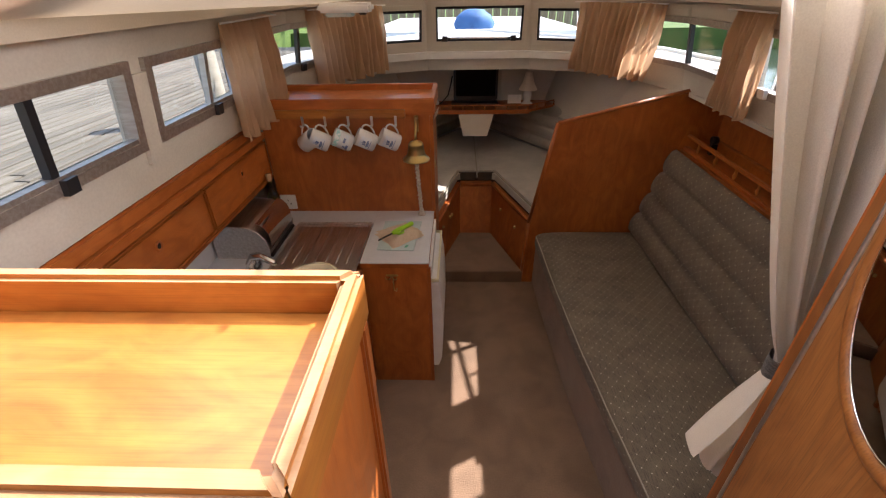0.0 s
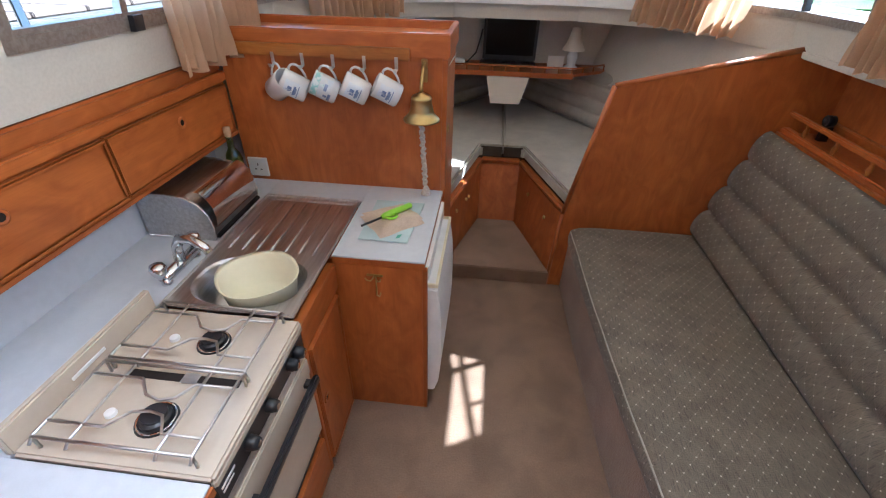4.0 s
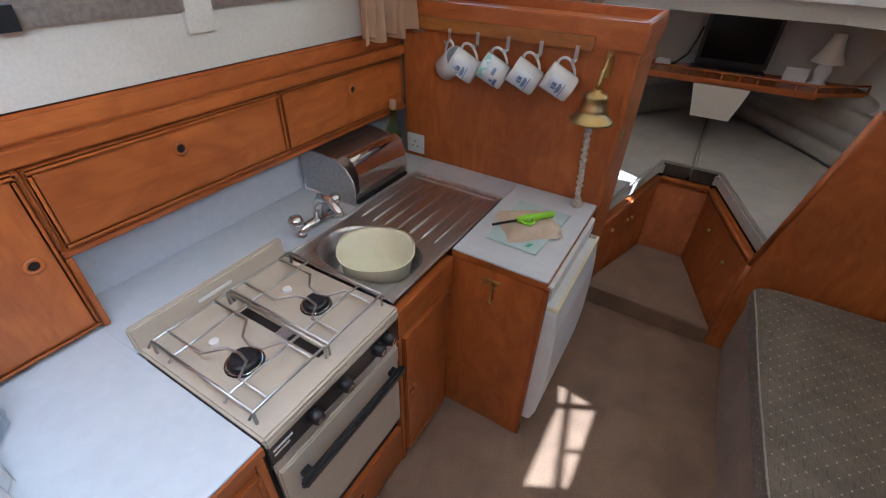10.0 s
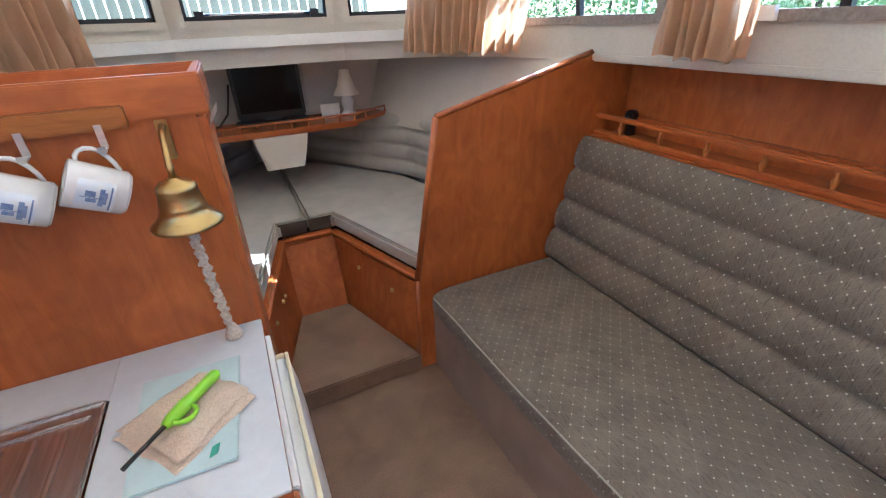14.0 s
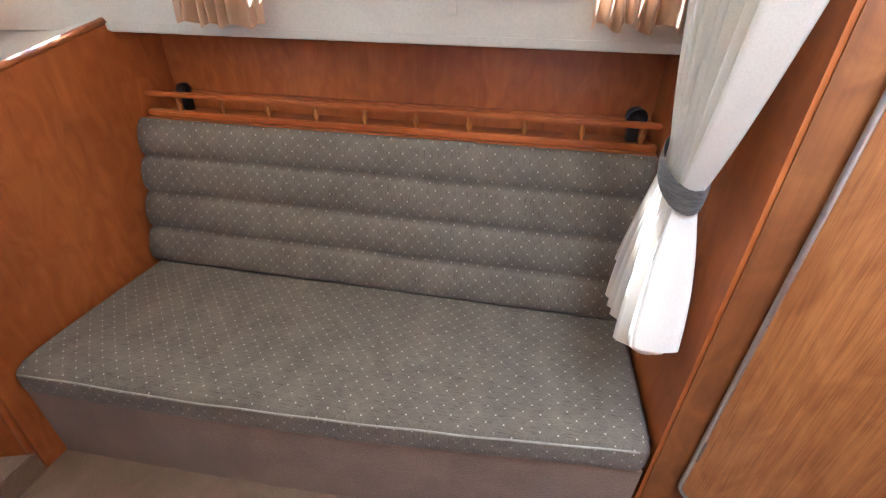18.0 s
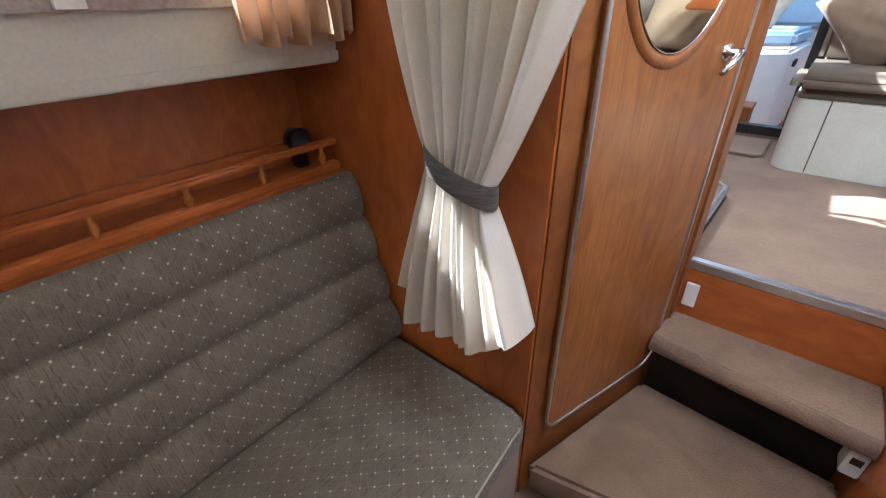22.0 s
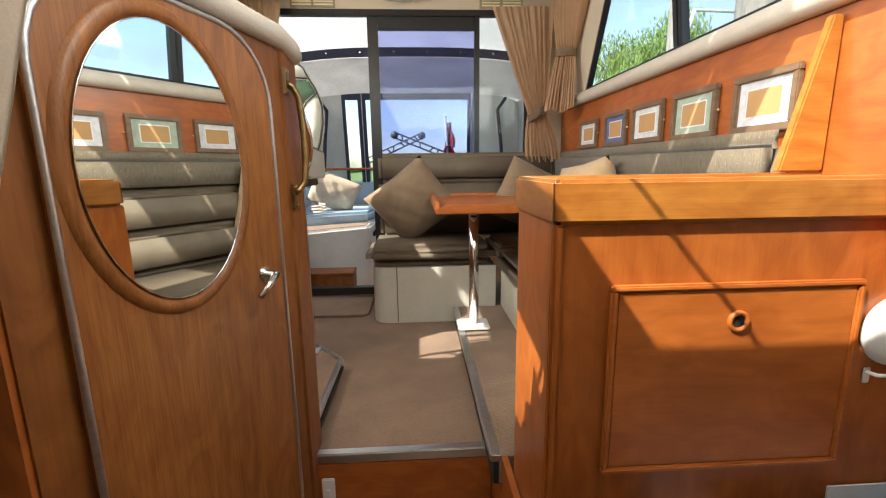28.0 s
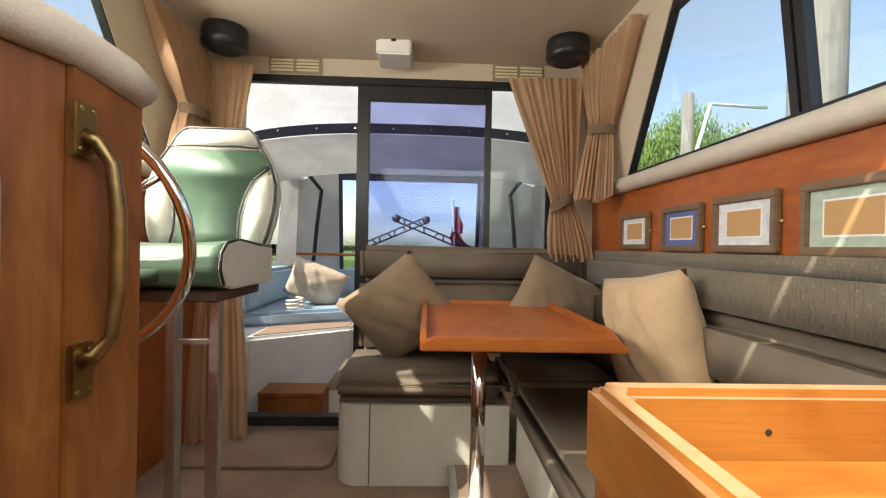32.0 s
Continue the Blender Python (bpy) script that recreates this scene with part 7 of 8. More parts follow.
part("body", tube([c0 + dl * 0.092, c0 + dl * 0.108, c0 + dl * 0.14, c0 + dl * 0.18, c0 + dl * 0.232, c0 + dl * 0.24], [0.008, 0.013, 0.015, 0.012, 0.013, 0.007], 10), lime, lg, smooth=True)
part("trigger", box(c0.x + 0.082, c0.x + 0.096, c0.y + 0.100, c0.y + 0.112, 0.839, 0.851, 0.002), black, lg)
part("guard", tube([c0 + dl * 0.125 + Vector((0.022 * math.cos(a) + 0.012, 0.022 * math.sin(a) - 0.008, 0)) for a in (2 * math.pi * k / 14 for k in range(14))], 0.005, 8, close=True), lime, lg, smooth=True)

ex = thing("fire_extinguisher", (-1.0, 0.09, 1.3), "red fire extinguisher on a bracket", "fire extinguisher")
part("cylinder", lathe([(0, 1.325), (0.038, 1.327), (0.043, 1.34), (0.043, 1.50), (0.036, 1.53), (0.018, 1.545), (0.018, 1.56), (0, 1.56)], (-1.0, 0.065, 0), sides=24), red, ex, smooth=True)
part("label", lathe([(0.0436, 1.36), (0.0436, 1.46)], (-1.0, 0.065, 0), sides=24), red, ex, "red label with pale print", smooth=True)
for k, (z0, z1, a0, a1) in enumerate(((1.44, 1.452, 20, 100), (1.425, 1.432, 20, 90), (1.395, 1.418, 60, 85), (1.395, 1.418, 25, 50), (1.375, 1.38, 20, 95), (1.366, 1.370, 20, 80))):
    part("print", grid_solid(6, 1, lambda u, v: (-1.0 + 0.0440 * math.cos(radians(a0 + (a1 - a0) * u)), 0.065 + 0.0440 * math.sin(radians(a0 + (a1 - a0) * u)), z0 + (z1 - z0) * v)), white, ex, "white printed panel", smooth=True)
part("valve", box(-1.02, -0.98, 0.05, 0.08, 1.56, 1.60, 0.004), black, ex)
part("strap", lathe([(0.0445, 1.475), (0.0445, 1.495)], (-1.0, 0.065, 0), sides=24), black, ex, smooth=True)
part("bracket", box(-1.02, -0.98, 0.002, 0.022, 1.36, 1.52, 0.002), black, ex)
part("hose", tube([(-1.02, 0.07, 1.57), (-1.05, 0.09, 1.55), (-1.06, 0.09, 1.45), (-1.055, 0.085, 1.38)], 0.007, 8), black, ex, smooth=True)
for o in ex.children:
    o.data.transform(Matrix.Translation((0, 0, 0.035)))
al2 = thing("smoke_alarm", (-0.985, 0.02, 1.29), "round white alarm on the cabinet front", "alarm")
part("disc", lathe([(0, 0.0), (0.072, 0.0), (0.073, 0.006), (0.070, 0.014), (0.058, 0.021), (0.03, 0.025), (0, 0.026)], m=Matrix.Translation((-0.990, 0.002, 1.278)) @ Matrix.Rotation(radians(-90), 4, "X"), sides=28), white, al2, smooth=True)
hk = thing("cup_hook", (-0.945, 0.0, 1.18), "small white plastic hook", "hook")
part("plate", box(-0.955, -0.938, 0.001, 0.005, 1.165, 1.20, 0.002), white, hk)
part("peg", tube([(-0.946, 0.005, 1.19), (-0.946, 0.025, 1.192), (-0.955, 0.030, 1.194), (-0.963, 0.030, 1.194)], 0.004, 6), white, hk)
sw = thing("rocker_switch", (0.285, -0.52, 0.55), "white rocker switch on the riser", "switch")
part("plate", box(0.262, 0.304, -0.529, -0.519, 0.495, 0.59, 0.003), white, sw)
part("rocker", box(0.276, 0.290, -0.5185, -0.513, 0.53, 0.555, 0.002), white, sw)
bx2 = thing("cable_box", (-0.23, -0.36, 0.31), "small white box under the upper step", "box")
part("case", box(-0.267, -0.222, -0.36, -0.29, 0.285, 0.375, 0.004), white, bx2)
part("port", box(-0.258, -0.232, -0.2895, -0.288, 0.335, 0.36), black, bx2)
vn = single("floor_vent", box(-0.34, -0.294, 0.001, 0.006, 0.015, 0.07, 0.002), black, "small black vent at the floor", "vent")
jp = single("jamb_trim", box(-0.306, -0.2845, -0.012, 0.012, 0.0, 1.505, 0.006), wood, "rounded mahogany door jamb", "trim", kind="structure")
tr = thing("tray", (-1.0, 0.05, 0.8), "white leaflet tray leaning behind the canisters", "tray")
part("board", prism([(-1.10, 0.012, 0.802), (-0.90, 0.012, 0.802), (-0.90, 0.006, 0.93), (-1.10, 0.006, 0.93)], (0, 0.004, 0)), laminate, tr)

cl = thing("cabin_light", (-0.62, 1.2, 1.85), "white rectangular cabin ceiling light", "lamp")
part("case", box(-0.74, -0.52, 1.55, 1.66, 1.822, 1.858, 0.01), white, cl)
part("diffuser", box(-0.715, -0.60, 1.565, 1.645, 1.806, 1.8215, 0.006), board_glass, cl, "clear ribbed diffuser")
part("switch", box(-0.575, -0.545, 1.59, 1.62, 1.812, 1.8215, 0.003), black, cl)
ks = thing("key_switch", (0.38, -0.60, 1.5), "chrome ignition key in the helm panel", "switch")
part("barrel", lathe([(0.016, 0), (0.015, 0.012), (0, 0.013)], m=Matrix.Translation((0.375, -0.606, 1.50)) @ Matrix.Rotation(radians(90), 4, "X"), sides=14), chrome, ks, smooth=True)
part("key", box(0.373, 0.377, -0.650, -0.619, 1.488, 1.512, 0.001), chrome, ks)

# ---- cockpit under the canopy ----
CK = -2.40
single("floor_cockpit", box(-1.3, 1.3, -4.6, CK, 0.40, 0.46), material("cockpit_sole", (0.33, 0.17, 0.09), 0.7, scale=6, bump=0.2), "brown cockpit sole", "floor", kind="structure")
b = bmesh.new()
for s in (-1, 1):
    prism([(s * 1.3, CK, 0.46), (s * 1.3, -4.6, 0.46), (s * 1.3, -4.6, 1.5), (s * 1.3, CK, 1.5)], (s * 0.05, 0, 0), bm=b)
prism([(-1.3, -4.6, 0.46), (1.3, -4.6, 0.46), (1.3, -4.6, 1.45), (-1.3, -4.6, 1.45)], (0, -0.05, 0), bm=b)
single("wall_cockpit", b, white, "white cockpit coaming", "wall", kind="structure")


def canopy(u, v):
    x = (2 * v - 1) * 1.28
    y = CK - 0.02 - 2.2 * u
    z = 2.74 - 0.22 * u - 0.22 * abs(2 * v - 1) ** 3 + 0.010 * math.sin(20 * u) * math.sin(9 * v)
    return (x, y, z)


cn = thing("canopy", (0, -3.5, 2.4), "white canvas cockpit canopy with clear windows and navy edging", "canopy")
part("roof_cloth", grid_solid(16, 16, canopy), canvas, cn, smooth=True)
for s in (-1, 1):
    part("side_cloth", pierced([-4.6, CK - 0.02 if s < 0 else -3.02], [1.45, 2.54], [(-3.95, -2.85 if s < 0 else -3.10, 1.55, 2.20)], 0.004, lambda u, v, w: Vector((s * (1.28 + w - 0.06 * (v - 1.45)), u, v - 0.10 * max(0, (-u - 2.4) / 2.2) * (v - 1.45)))), canvas, cn)
    part("side_window", pierced([-3.95, -2.85 if s < 0 else -3.10], [1.55, 2.20], [], 0.002, lambda u, v, w: Vector((s * (1.275 + w - 0.06 * (v - 1.45)), u, v - 0.10 * max(0, (-u - 2.4) / 2.2) * (v - 1.45)))), clear, cn).visible_shadow = False
part("rear_cloth", pierced([-1.28, 1.28], [1.30, 2.50], [(-0.64, 0.55, 1.42, 2.40), (0.62, 0.78, 1.42, 2.40)], 0.004, lambda u, v, w: Vector((u, -4.56 - w + 0.15 * (v - 1.45), v))), canvas, cn)
for u0, u1 in ((-0.64, 0.55), (0.62, 0.78)):
    part("rear_window", pierced([u0, u1], [1.42, 2.40], [], 0.002, lambda u, v, w: Vector((u, -4.562 - w + 0.15 * (v - 1.45), v))), clear, cn).visible_shadow = False
    for a, c, d, e in ((u0 - 0.03, u1 + 0.03, 2.37, 2.44), (u0 - 0.03, u0 + 0.01, 1.38, 2.37), (u1 - 0.01, u1 + 0.03, 1.38, 2.37)):
        part("edging", pierced([a, c], [d, e], [], 0.006, lambda u, v, w: Vector((u, -4.548 - w + 0.15 * (v - 1.45), v))), navy, cn, "navy edging")
part("webbing", grid_solid(16, 2, lambda u, v: (1.22 - 2.44 * u, -3.1, 2.60 - 0.10 * abs(2 * u - 1) ** 3 - 0.075 * v)), navy, cn, "navy canopy band")
part("drop_panel", grid_solid(16, 4, lambda u, v: (1.22 - 2.44 * u, -3.12 - 0.75 * v, 2.525 - 0.10 * abs(2 * u - 1) ** 3 - 0.16 * v + 0.03 * math.sin(math.pi * v) * math.sin(5 * u))), canvas, cn, "creased white inner cloth", smooth=True)
for k in range(8):
    part("stud", lathe([(0.009, 0), (0.007, 0.004), (0, 0.005)], m=Matrix.Translation((0.98 - 0.28 * k, -3.098, 2.562 - 0.04 * abs(0.98 - 0.28 * k) ** 3)) @ Matrix.Rotation(radians(-90), 4, "X"), sides=8), chrome, cn)
for s in (-1, 1):
    part("corner_edge", tube([(s * 1.06, -4.40, 1.40), (s * 1.02, -4.40, 1.9), (s * 0.97, -4.36, 2.25), (s * 1.06, -4.0, 2.42)], 0.020, 8), navy, cn, "navy corner edging", smooth=True)
for s in (-1, 1):
    part("hoop", tube([(s * 1.22, -2.9, 1.46), (s * 1.15, -2.75, 2.1), (s * 1.05, -2.7, 2.45)], 0.014, 8), chrome, cn, smooth=True)
lk = thing("cockpit_locker", (0.6, -3.3, 0.46), "white cockpit locker with pale blue seat cushions", "locker")
part("body", prism([(0.98, -2.62, 0.461), (0.40, -3.02, 0.461), (0.34, -3.9, 0.461), (1.28, -3.9, 0.461), (1.28, -2.62, 0.461)], (0, 0, 0.65), 0.02), white, lk)
part("seat", prism([(0.98, -3.00, 1.113), (0.42, -3.28, 1.113), (0.36, -3.9, 1.113), (1.26, -3.9, 1.113), (1.26, -2.90, 1.113)], (0, 0, 0.10), 0.025), blue_vinyl, lk, "pale blue cushion")
part("top_mat", prism([(0.965, -2.67, 1.1115), (0.43, -3.03, 1.1115), (0.425, -3.265, 1.1115), (0.97, -2.99, 1.1115)], (0, 0, 0.006)), carpet, lk, "tan mat on the locker top")
part("back", box(1.10, 1.26, -3.9, -2.92, 1.215, 1.50, 0.03), blue_vinyl, lk, "pale blue backrest")
for y in (-3.2, -3.3):
    part("catch", box(0.365, 0.385, y - 0.015, y + 0.015, 0.99, 1.035, 0.004), black, lk)
ts = thing("transom_seat", (0, -4.2, 0.46), "pale blue transom seat", "seat")
part("base", box(-1.28, 0.335, -4.58, -4.05, 0.461, 1.08, 0.02), material("warm_locker_wood", (0.40, 0.22, 0.11), 0.6, scale=5, bump=0.1), ts)
part("cushion", box(-1.25, 0.335, -4.56, -4.05, 1.082, 1.18, 0.025), blue_vinyl, ts)
part("back", box(-1.25, 1.0, -4.57, -4.45, 1.181, 1.44, 0.03), blue_vinyl, ts)
pillow("scatter_cushion", Matrix.Translation((0.76, -3.40, 1.385)) @ Matrix.Rotation(radians(-25), 4, "X") @ Matrix.Rotation(radians(-24), 4, "Y"), 0.44, 0.36, 0.17, material("cream_cushion_cloth", (0.62, 0.52, 0.40), 0.9, scale=10, bump=0.3, fine=260), "cream scatter cushion on the cockpit seat")
bs = thing("boarding_step", (0.57, -2.55, 0.46), "small dark mahogany boarding step", "step")
part("tread", box(0.47, 0.85, -2.66, -2.46, 0.80, 0.825, 0.004), helm_wood, bs)
for x in (0.475, 0.825):
    part("side", box(x, x + 0.02, -2.655, -2.465, 0.461, 0.7995, 0.003), helm_wood, bs)
part("riser", box(0.496, 0.824, -2.49, -2.47, 0.461, 0.7995, 0.003), helm_wood, bs)
single("rail", tube([(1.2, -4.3, 1.60), (0.3, -4.4, 1.60), (-1.1, -4.4, 1.60)], 0.014, 8), wood_x, "varnished wooden cockpit rail", "rail", smooth=True)
single("rope_coil", tube([(0.86 + 0.06 * math.cos(k * 0.6), -3.18 + 0.05 * math.sin(k * 0.6), 1.222 + 0.0025 * k) for k in range(30)], 0.009, 6), rope, "coil of cream rope on the seat", "rope", smooth=True)
fl = thing("flag", (-0.43, -5.0, 1.2), "red and blue ensign drooping on its staff", "flag")
part("staff", tube([(-0.46, -4.80, 1.0), (-0.41, -5.02, 2.24)], 0.012, 8), white, fl)
part("finial", lathe([(0, 2.23), (0.022, 2.235), (0.022, 2.26), (0, 2.27)], (-0.41, -5.025, 0), sides=12), white, fl)
part("union", grid_solid(8, 8, lambda u, v: (-0.42 - 0.03 - (0.04 + 0.10 * v) * (u - 0.3) + 0.012 * math.sin(9 * v + 5 * u), -5.0 + 0.04 * math.sin(7 * u + 4 * v), 2.18 - 0.32 * v)), material("flag_blue", (0.03, 0.05, 0.22), 0.8, second=(0.45, 0.06, 0.07), scale=22, bump=0.0, lo=0.52, hi=0.56), fl, "navy and red union")
part("fly", grid_solid(8, 10, lambda u, v: (-0.40 - 0.26 * u * (0.4 + 0.6 * v) + 0.02 * math.sin(8 * v), -4.97 + 0.05 * math.sin(6 * u + 4 * v), 1.88 - 0.34 * v)), material("flag_red", (0.55, 0.04, 0.05), 0.8, scale=12, bump=0.1), fl, "red fly")
dv = thing("davits", (0, -4.9, 1.0), "grey folding davit arms over the stern", "davit")
dull = material("dull_grey_metal", (0.16, 0.17, 0.19), 0.5, 0.6, scale=12, bump=0.05)
for (ax, az), (cx, cz) in (((0.25, 2.02), (-0.66, 1.66)), ((-0.10, 2.01), (0.60, 1.70))):
    A, C = Vector((ax, -4.95, az)), Vector((cx, -4.95, cz))
    side = Vector((-(C - A).z, 0, (C - A).x)).normalized() * 0.032
    for s in (-1, 1):
        part("arm_rail", tube([A + side * s, C + side * s], 0.011, 6), dull, dv)
    for k in range(1, 8):
        p = A.lerp(C, k / 8)
        part("web", tube([p + side, p - side + (C - A).normalized() * 0.03 * (-1) ** k], 0.010, 6), dull, dv)
    part("pulley", lathe([(0, -0.02), (0.045, -0.02), (0.05, 0.0), (0.045, 0.02), (0, 0.02)], m=Matrix.Translation(A) @ Matrix.Rotation(radians(90), 4, "X"), sides=16), dull, dv, smooth=True)
for x in (-0.66, 0.60):
    part("post", tube([(x, -4.95, -0.13), (x, -4.95, 1.70)], 0.03, 8), dull, dv)

# ---- outside ----
water = material("river_water", (0.06, 0.085, 0.06), 0.08, second=(0.05, 0.07, 0.05), scale=2, bump=0.3, fine=6)
single("water", box(-400, 400, -400, 400, -0.35, -0.12), water, "green-brown river water", "water", kind="structure")
pile_wood = material("grey_pile_timber", (0.30, 0.285, 0.26), 0.9, second=(0.20, 0.185, 0.165), scale=5, stretch=(6, 6, 0.5), bump=0.6)
planks = material("weathered_planks", (0.36, 0.33, 0.27), 0.85, second=(0.25, 0.225, 0.18), scale=4, stretch=(8, 0.6, 8), bump=0.4, vary=0.12)
# Near-black timber for the jetty's fascia and the beds under boards and slabs.
bark_dark = material("near_black_timber", (0.035, 0.035, 0.03), 0.8, second=(0.02, 0.022, 0.02), scale=6, bump=0.5)
deck_planks = material("weathered_deck_planks", (0.20, 0.18, 0.145), 0.85, second=(0.12, 0.105, 0.08), scale=4, stretch=(8, 0.6, 8), bump=0.5, vary=0.22)
jt = thing("jetty", (-2.6, 1, 0.9), "weathered grooved timber jetty alongside", "jetty")
part("fascia", box(-2.03, -1.96, -6, 7, 0.55, 1.10), bark_dark, jt, "dark timber fascia")
part("stringer", box(-4.05, -2.04, -6, 7, 1.02, 1.10), bark_dark, jt)
me = None
for j in range(5):
    for k in range(21):
        x, y = -4.00 + 0.0965 * k, -4.6 + 2.4 * j + 0.04 * (k % 3)
        if me is None:
            o = part("plank", box(-0.042, 0.042, -1.195, 1.195, 0, 0.035, 0.004), deck_planks, jt)
            me = o.data
        else:
            o = new("plank", me)
            o.parent = jt
        o.location = (x, y, 1.105)
quay = thing("quay_edge", (-3.6, 1, 0.9), "pale stone slabs along the quay", "paving")
part("bed", box(-7.3, -4.10, -6, 7, 0.80, 1.13), bark_dark, quay)
slab = material("pale_stone_slab", (0.27, 0.20, 0.155), 0.85, second=(0.20, 0.145, 0.11), scale=5, bump=0.4, fine=60, vary=0.12)
me = None
for j in range(20):
    for k in range(5):
        if me is None:
            o = part("slab", box(-0.295, 0.295, -0.295, 0.295, 0, 0.05, 0.010), slab, quay)
            me = o.data
        else:
            o = new("slab", me)
            o.parent = quay
        o.location = (-4.42 - 0.61 * k, -5.6 + 0.61 * j, 1.132)
for px, py, pr, pz in ((-6.0, -9.6, 0.14, 5.3), (-9.5, -12.4, 0.14, 5.4), (-2.75, -2.75, 0.17, 4.6)):
    p = thing("mooring_pile", (px, py, 0.5), "tall weathered timber mooring pile", "pile", group="mooring piles")
    part("timber", tube([(px, py, -0.3), (px + 0.02, py, pz * 0.5), (px, py, pz)], [pr, pr * 0.95, pr * 0.9], 12), pile_wood, p, smooth=True)
pole = single("pipe_frame", tube([(-4.9, -8.0, 0.84), (-4.95, -7.9, 2.9), (-5.4, -7.9, 4.5), (-6.8, -8.3, 4.6)], 0.035, 8), white, "white bent pipe frame on the jetty", "frame", smooth=True)
for y in (2.6,):
    p = thing("mooring_post", (-2.0, y, 1.1), "pale round mooring post on the jetty", "post", group="mooring posts")
    part("post", tube([(-1.85, y, -0.2), (-1.85, y, 1.9)], 0.07, 12), planks, p, smooth=True)
rl = thing("guard_rail", (-1.5, 0.8, 1.4), "thin steel guard rail along the side deck", "rail")
part("top_rail", tube([(-1.42, -0.2, 1.95), (-1.42, 2.0, 1.95), (-1.1, 3.2, 1.95)], 0.012, 8), chrome, rl, smooth=True)
for y in (0.35, 1.25, 2.0):
    part("stanchion", tube([(-1.42, y, 1.4), (-1.42, y, 1.95)], 0.012, 8), chrome, rl, smooth=True)
bank_green = material("grass_bank", (0.115, 0.19, 0.035), 0.9, second=(0.07, 0.13, 0.02), scale=3, bump=0.6, fine=30)
leaf_mat = material("willow_leaves", (0.20, 0.31, 0.065), 0.7, second=(0.11, 0.19, 0.035), scale=2, bump=0.1, fine=14)
bark = material("bark", (0.12, 0.09, 0.065), 0.9, second=(0.07, 0.05, 0.04), scale=10, stretch=(2, 2, 0.5), bump=0.6)
for n, a in (("starboard", (14, 400, -400, 400)), ("port", (-400, -6.0, -400, 400)), ("aft", (-400, 400, -400, -32)), ("fore", (-400, 400, 16, 400))):
    single(f"ground_{n}", box(*a, -0.6, 0.55 if n != "port" else 0.85), bank_green, "grassy river bank", "ground", kind="structure")


def tree(x, y, z, high, spread, seed, n=6000, droop=0.5):
    rnd = random.Random(seed)
    t = thing("tree", (x, y, z), "tall green willow with drooping branches" if droop > 0.4 else "leafy green bank tree", "tree", group="bank trees")
    part("trunk", tube([(x, y, z - 0.2), (x + 0.1, y, z + high * 0.3), (x - 0.1, y + 0.1, z + high * 0.6)], [0.05 * high, 0.035 * high, 0.015 * high], 8), bark, t, smooth=True)
    b = bmesh.new()
    blobs = []
    for _ in range(18):
        a, r = rnd.uniform(0, 6.28), spread * math.sqrt(rnd.random()) * 0.75
        blobs.append((x + r * math.cos(a), y + r * math.sin(a), z + high * rnd.uniform(0.42, 0.92 - 0.25 * r / spread)))
    for bx_, by_, bz_ in blobs[:6]:
        part("limb", tube([(x, y, z + high * 0.35), ((x + bx_) / 2, (y + by_) / 2, (z + high * 0.3 + bz_) / 2), (bx_, by_, bz_)], [0.018 * high, 0.012 * high, 0.004 * high], 6), bark, t)
    size = high * (0.0075 if droop > 0.4 else 0.017)
    for k in range(n):
        bx_, by_, bz_ = blobs[k % 18]
        d = Vector((rnd.gauss(0, 1), rnd.gauss(0, 1), rnd.gauss(0, 0.8))).normalized() * spread * 0.36 * rnd.random() ** 0.4
        c = Vector((bx_, by_, bz_ - droop * rnd.random() ** 2 * high * 0.3)) + d
        e1 = Vector((rnd.gauss(0, 1), rnd.gauss(0, 1), rnd.gauss(0, 0.5))).normalized() * size
        e2 = Vector((rnd.gauss(0, 0.4), rnd.gauss(0, 0.4), -1)).normalized() * size * (1 + 4.0 * max(0.0, droop - 0.25) + 1.5 * droop)
        vs = [b.verts.new(c + p) for p in (-e1 * 0.5, e2 * 0.5 - e1 * 0.2, e1 * 0.5 + e2, e1 * 0.4 - e2 * 0.3)]
        b.faces.new(vs)
    tagged(part("crown", b, leaf_mat, t), kind="stuff")
    return t


def bush(x, y, z, high, wide, seed, n=1500):
    rnd = random.Random(seed)
    t = thing("bush", (x, y, z), "dense green bush on the river bank", "bush", group="bank bushes")
    for k in range(3):
        part("stem", tube([(x, y + 0.2 * k, z - 0.1), (x + rnd.uniform(-0.3, 0.3), y + rnd.uniform(-0.5, 0.5), z + high * 0.6)], [0.05, 0.02], 6), bark, t)
    b = bmesh.new()
    lumps = [(rnd.uniform(-0.5, 0.5) * wide, rnd.uniform(-1, 1) * wide, rnd.uniform(0.15, 0.8) * high) for _ in range(12)]
    for k in range(n):
        p = lumps[k % 12]
        d = Vector((rnd.gauss(0, 1), rnd.gauss(0, 1), rnd.gauss(0, 1))).normalized() * wide * 0.42 * rnd.random() ** 0.35
        c = Vector((x + p[0] + d.x, y + p[1] + d.y, max(z + 0.02, z + p[2] + d.z * 0.8)))
        e1 = Vector((rnd.gauss(0, 1), rnd.gauss(0, 1), rnd.gauss(0, 1))).normalized() * rnd.uniform(0.06, 0.13)
        e2 = e1.orthogonal().normalized() * rnd.uniform(0.05, 0.10)
        b.faces.new([b.verts.new(c + q) for q in (-e1, e2, e1, -e2)])
    tagged(part("foliage", b, leaf_mat, t), kind="stuff")
    return t


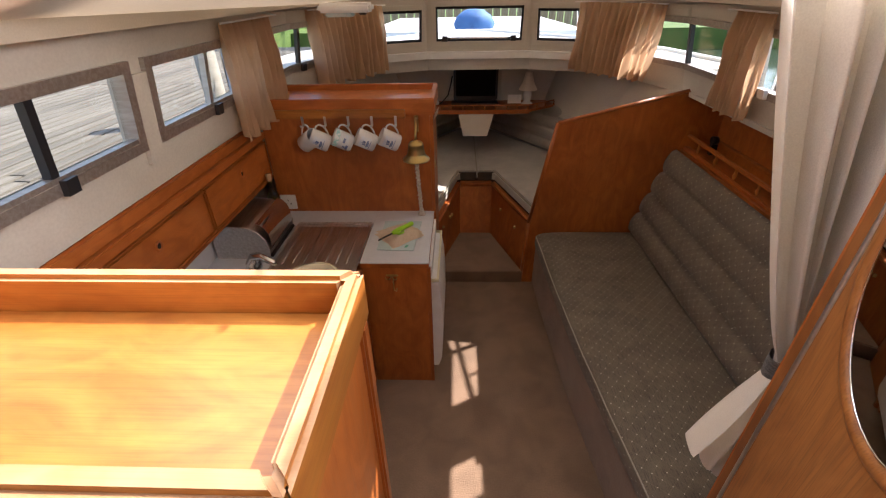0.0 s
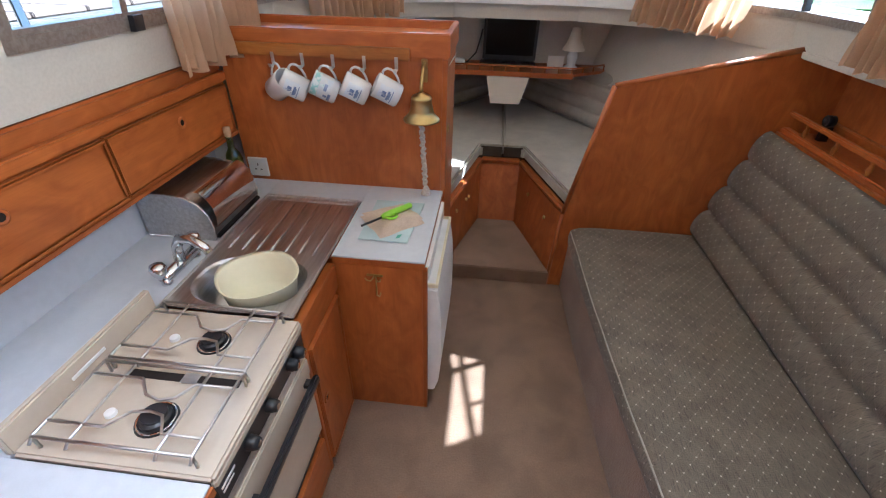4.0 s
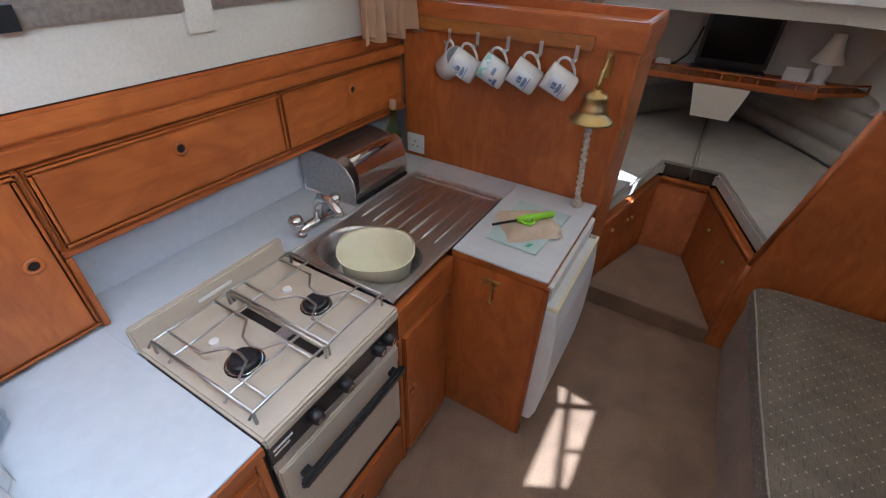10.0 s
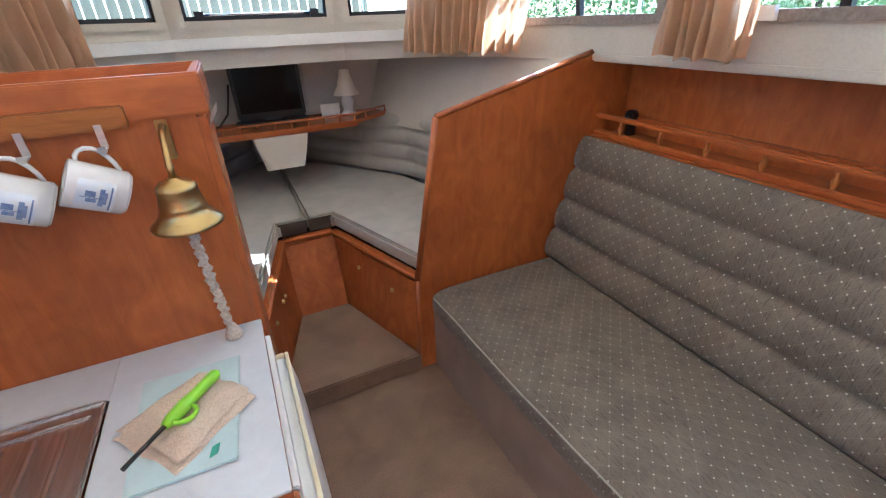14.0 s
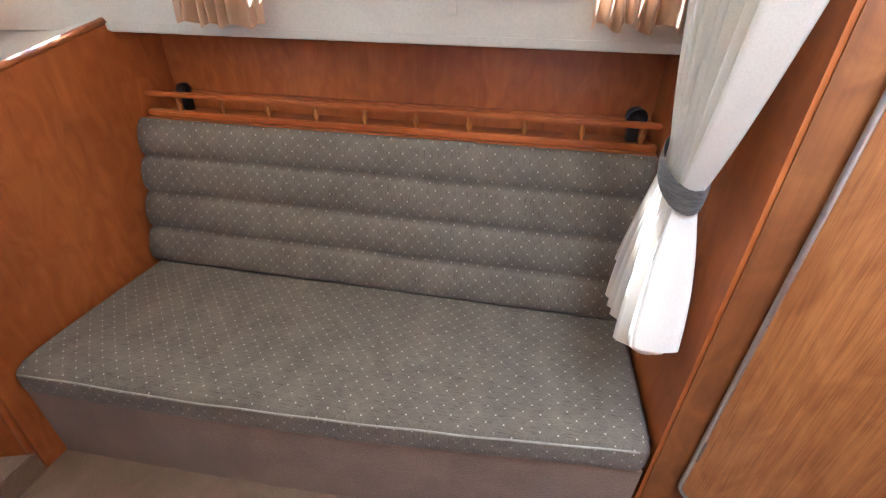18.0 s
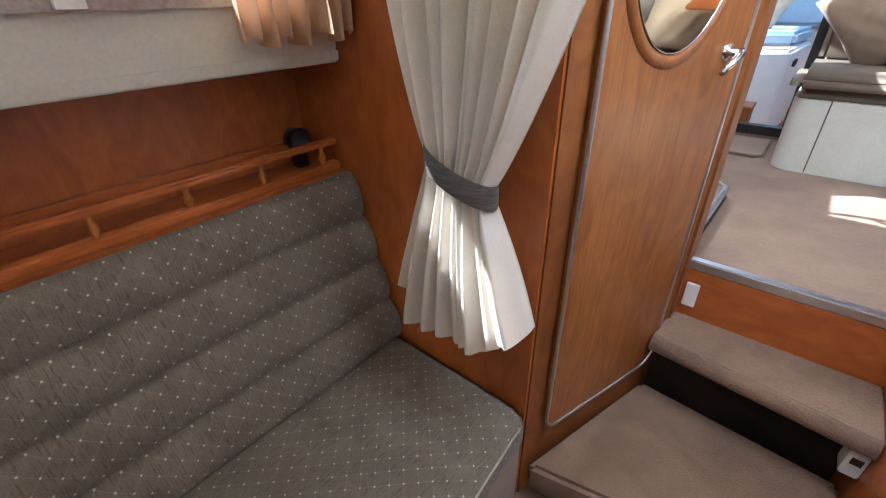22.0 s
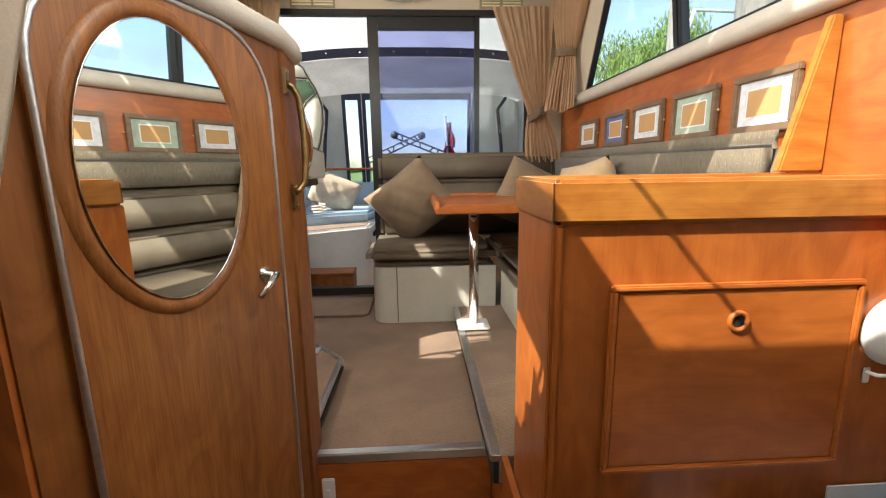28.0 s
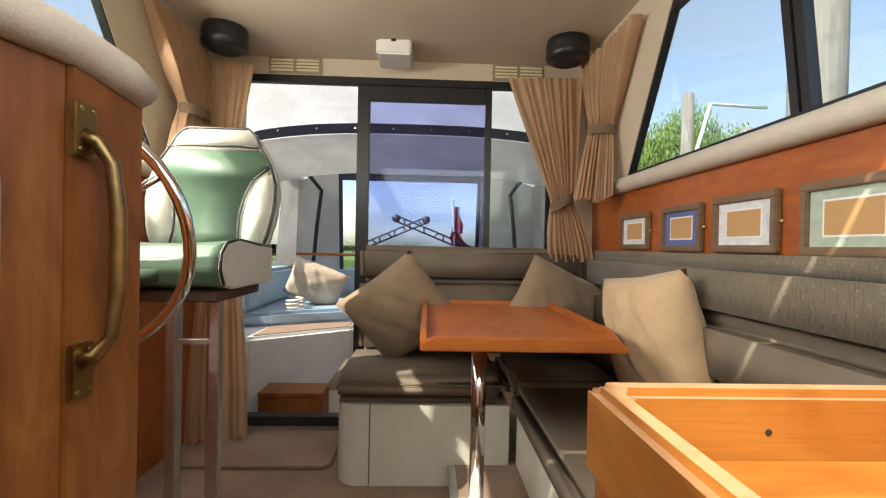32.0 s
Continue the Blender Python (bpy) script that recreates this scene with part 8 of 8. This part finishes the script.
for args in ((-12.0, -20.0, 0.85, 8.0, 3.5, 3), (-16.5, -23.0, 0.85, 6.0, 2.6, 4), (22, 6, 0.5, 7, 3.6, 5), (20, 0, 0.5, 6, 3.2, 6), (24, 12, 0.5, 8, 4, 7), (21, -6, 0.5, 6.5, 3.4, 8), (23, 18, 0.5, 7.5, 3.6, 9), (-11, 9, 0.85, 4.5, 2.4, 10), (-10.5, 5.5, 0.85, 3.2, 1.9, 11), (3, -60, 0.5, 2.6, 4, 12), (-8, -62, 0.5, 3.0, 5, 13), (10, -58, 0.5, 2.4, 4, 14)):
    tree(*args, n=42000 if args[5] < 5 else 5000, droop=0.55 if args[5] < 5 else 0.25)
for k in range(12):
    bush(15.6 + 0.5 * (k % 2), -9.0 + 2.9 * k, 0.5, 2.6 + 0.5 * (k % 3), 1.9, 30 + k)
bush(-6.6, 16.9, 0.55, 3.2, 1.9, 60, n=3500)
for k in range(5):
    bush(-8.4 - 0.6 * (k % 2), 5.2 + 2.1 * k, 0.85, 1.7 + 0.3 * (k % 3), 1.3, 50 + k)
# Neighbouring boat and reed fence ahead.
nb = thing("moored_boat", (0.1, 7.0, 1.0), "white moored boat with a blue cover ahead", "boat")
part("hull", prism([(-1.6, 6.2, 0.0), (1.7, 6.2, 0.0), (1.5, 9.4, 0.0), (-1.4, 9.4, 0.0)], (0, 0, 1.35), 0.08), white, nb)
part("cover", lathe([(0.21, 1.36), (0.23, 1.42), (0.20, 1.50), (0.18, 1.53), (0.10, 1.60), (0, 1.615)], (0.06, 6.6, 0), sides=9, squash=(1.35, 1)), material("blue_cover", (0.07, 0.20, 0.46), 0.7, second=(0.05, 0.14, 0.34), scale=8, bump=0.4), nb, "crumpled blue cover", smooth=True)
part("pulpit", tube([(-1.4, 6.3, 1.36), (-1.3, 6.2, 1.9), (1.4, 6.2, 1.9), (1.5, 6.3, 1.36)], 0.016, 8), chrome, nb, smooth=True)
fence = thing("reed_fence", (0, 12, 0.5), "pale timber fence along the quay", "fence")
fm = None
for k in range(36):
    x = -3.8 + 0.2 * k
    if fm is None:
        o = part("board", box(-0.085, 0.085, 11.98, 12.02, -0.13, 2.3, 0.005), material("pale_fence", (0.42, 0.32, 0.19), 0.85, second=(0.32, 0.24, 0.14), scale=3, stretch=(6, 6, 0.6), bump=0.3, vary=0.12), fence)
        fm = o.data
    else:
        o = new("board", fm)
        o.parent = fence
    o.location = (x, 0, 0)
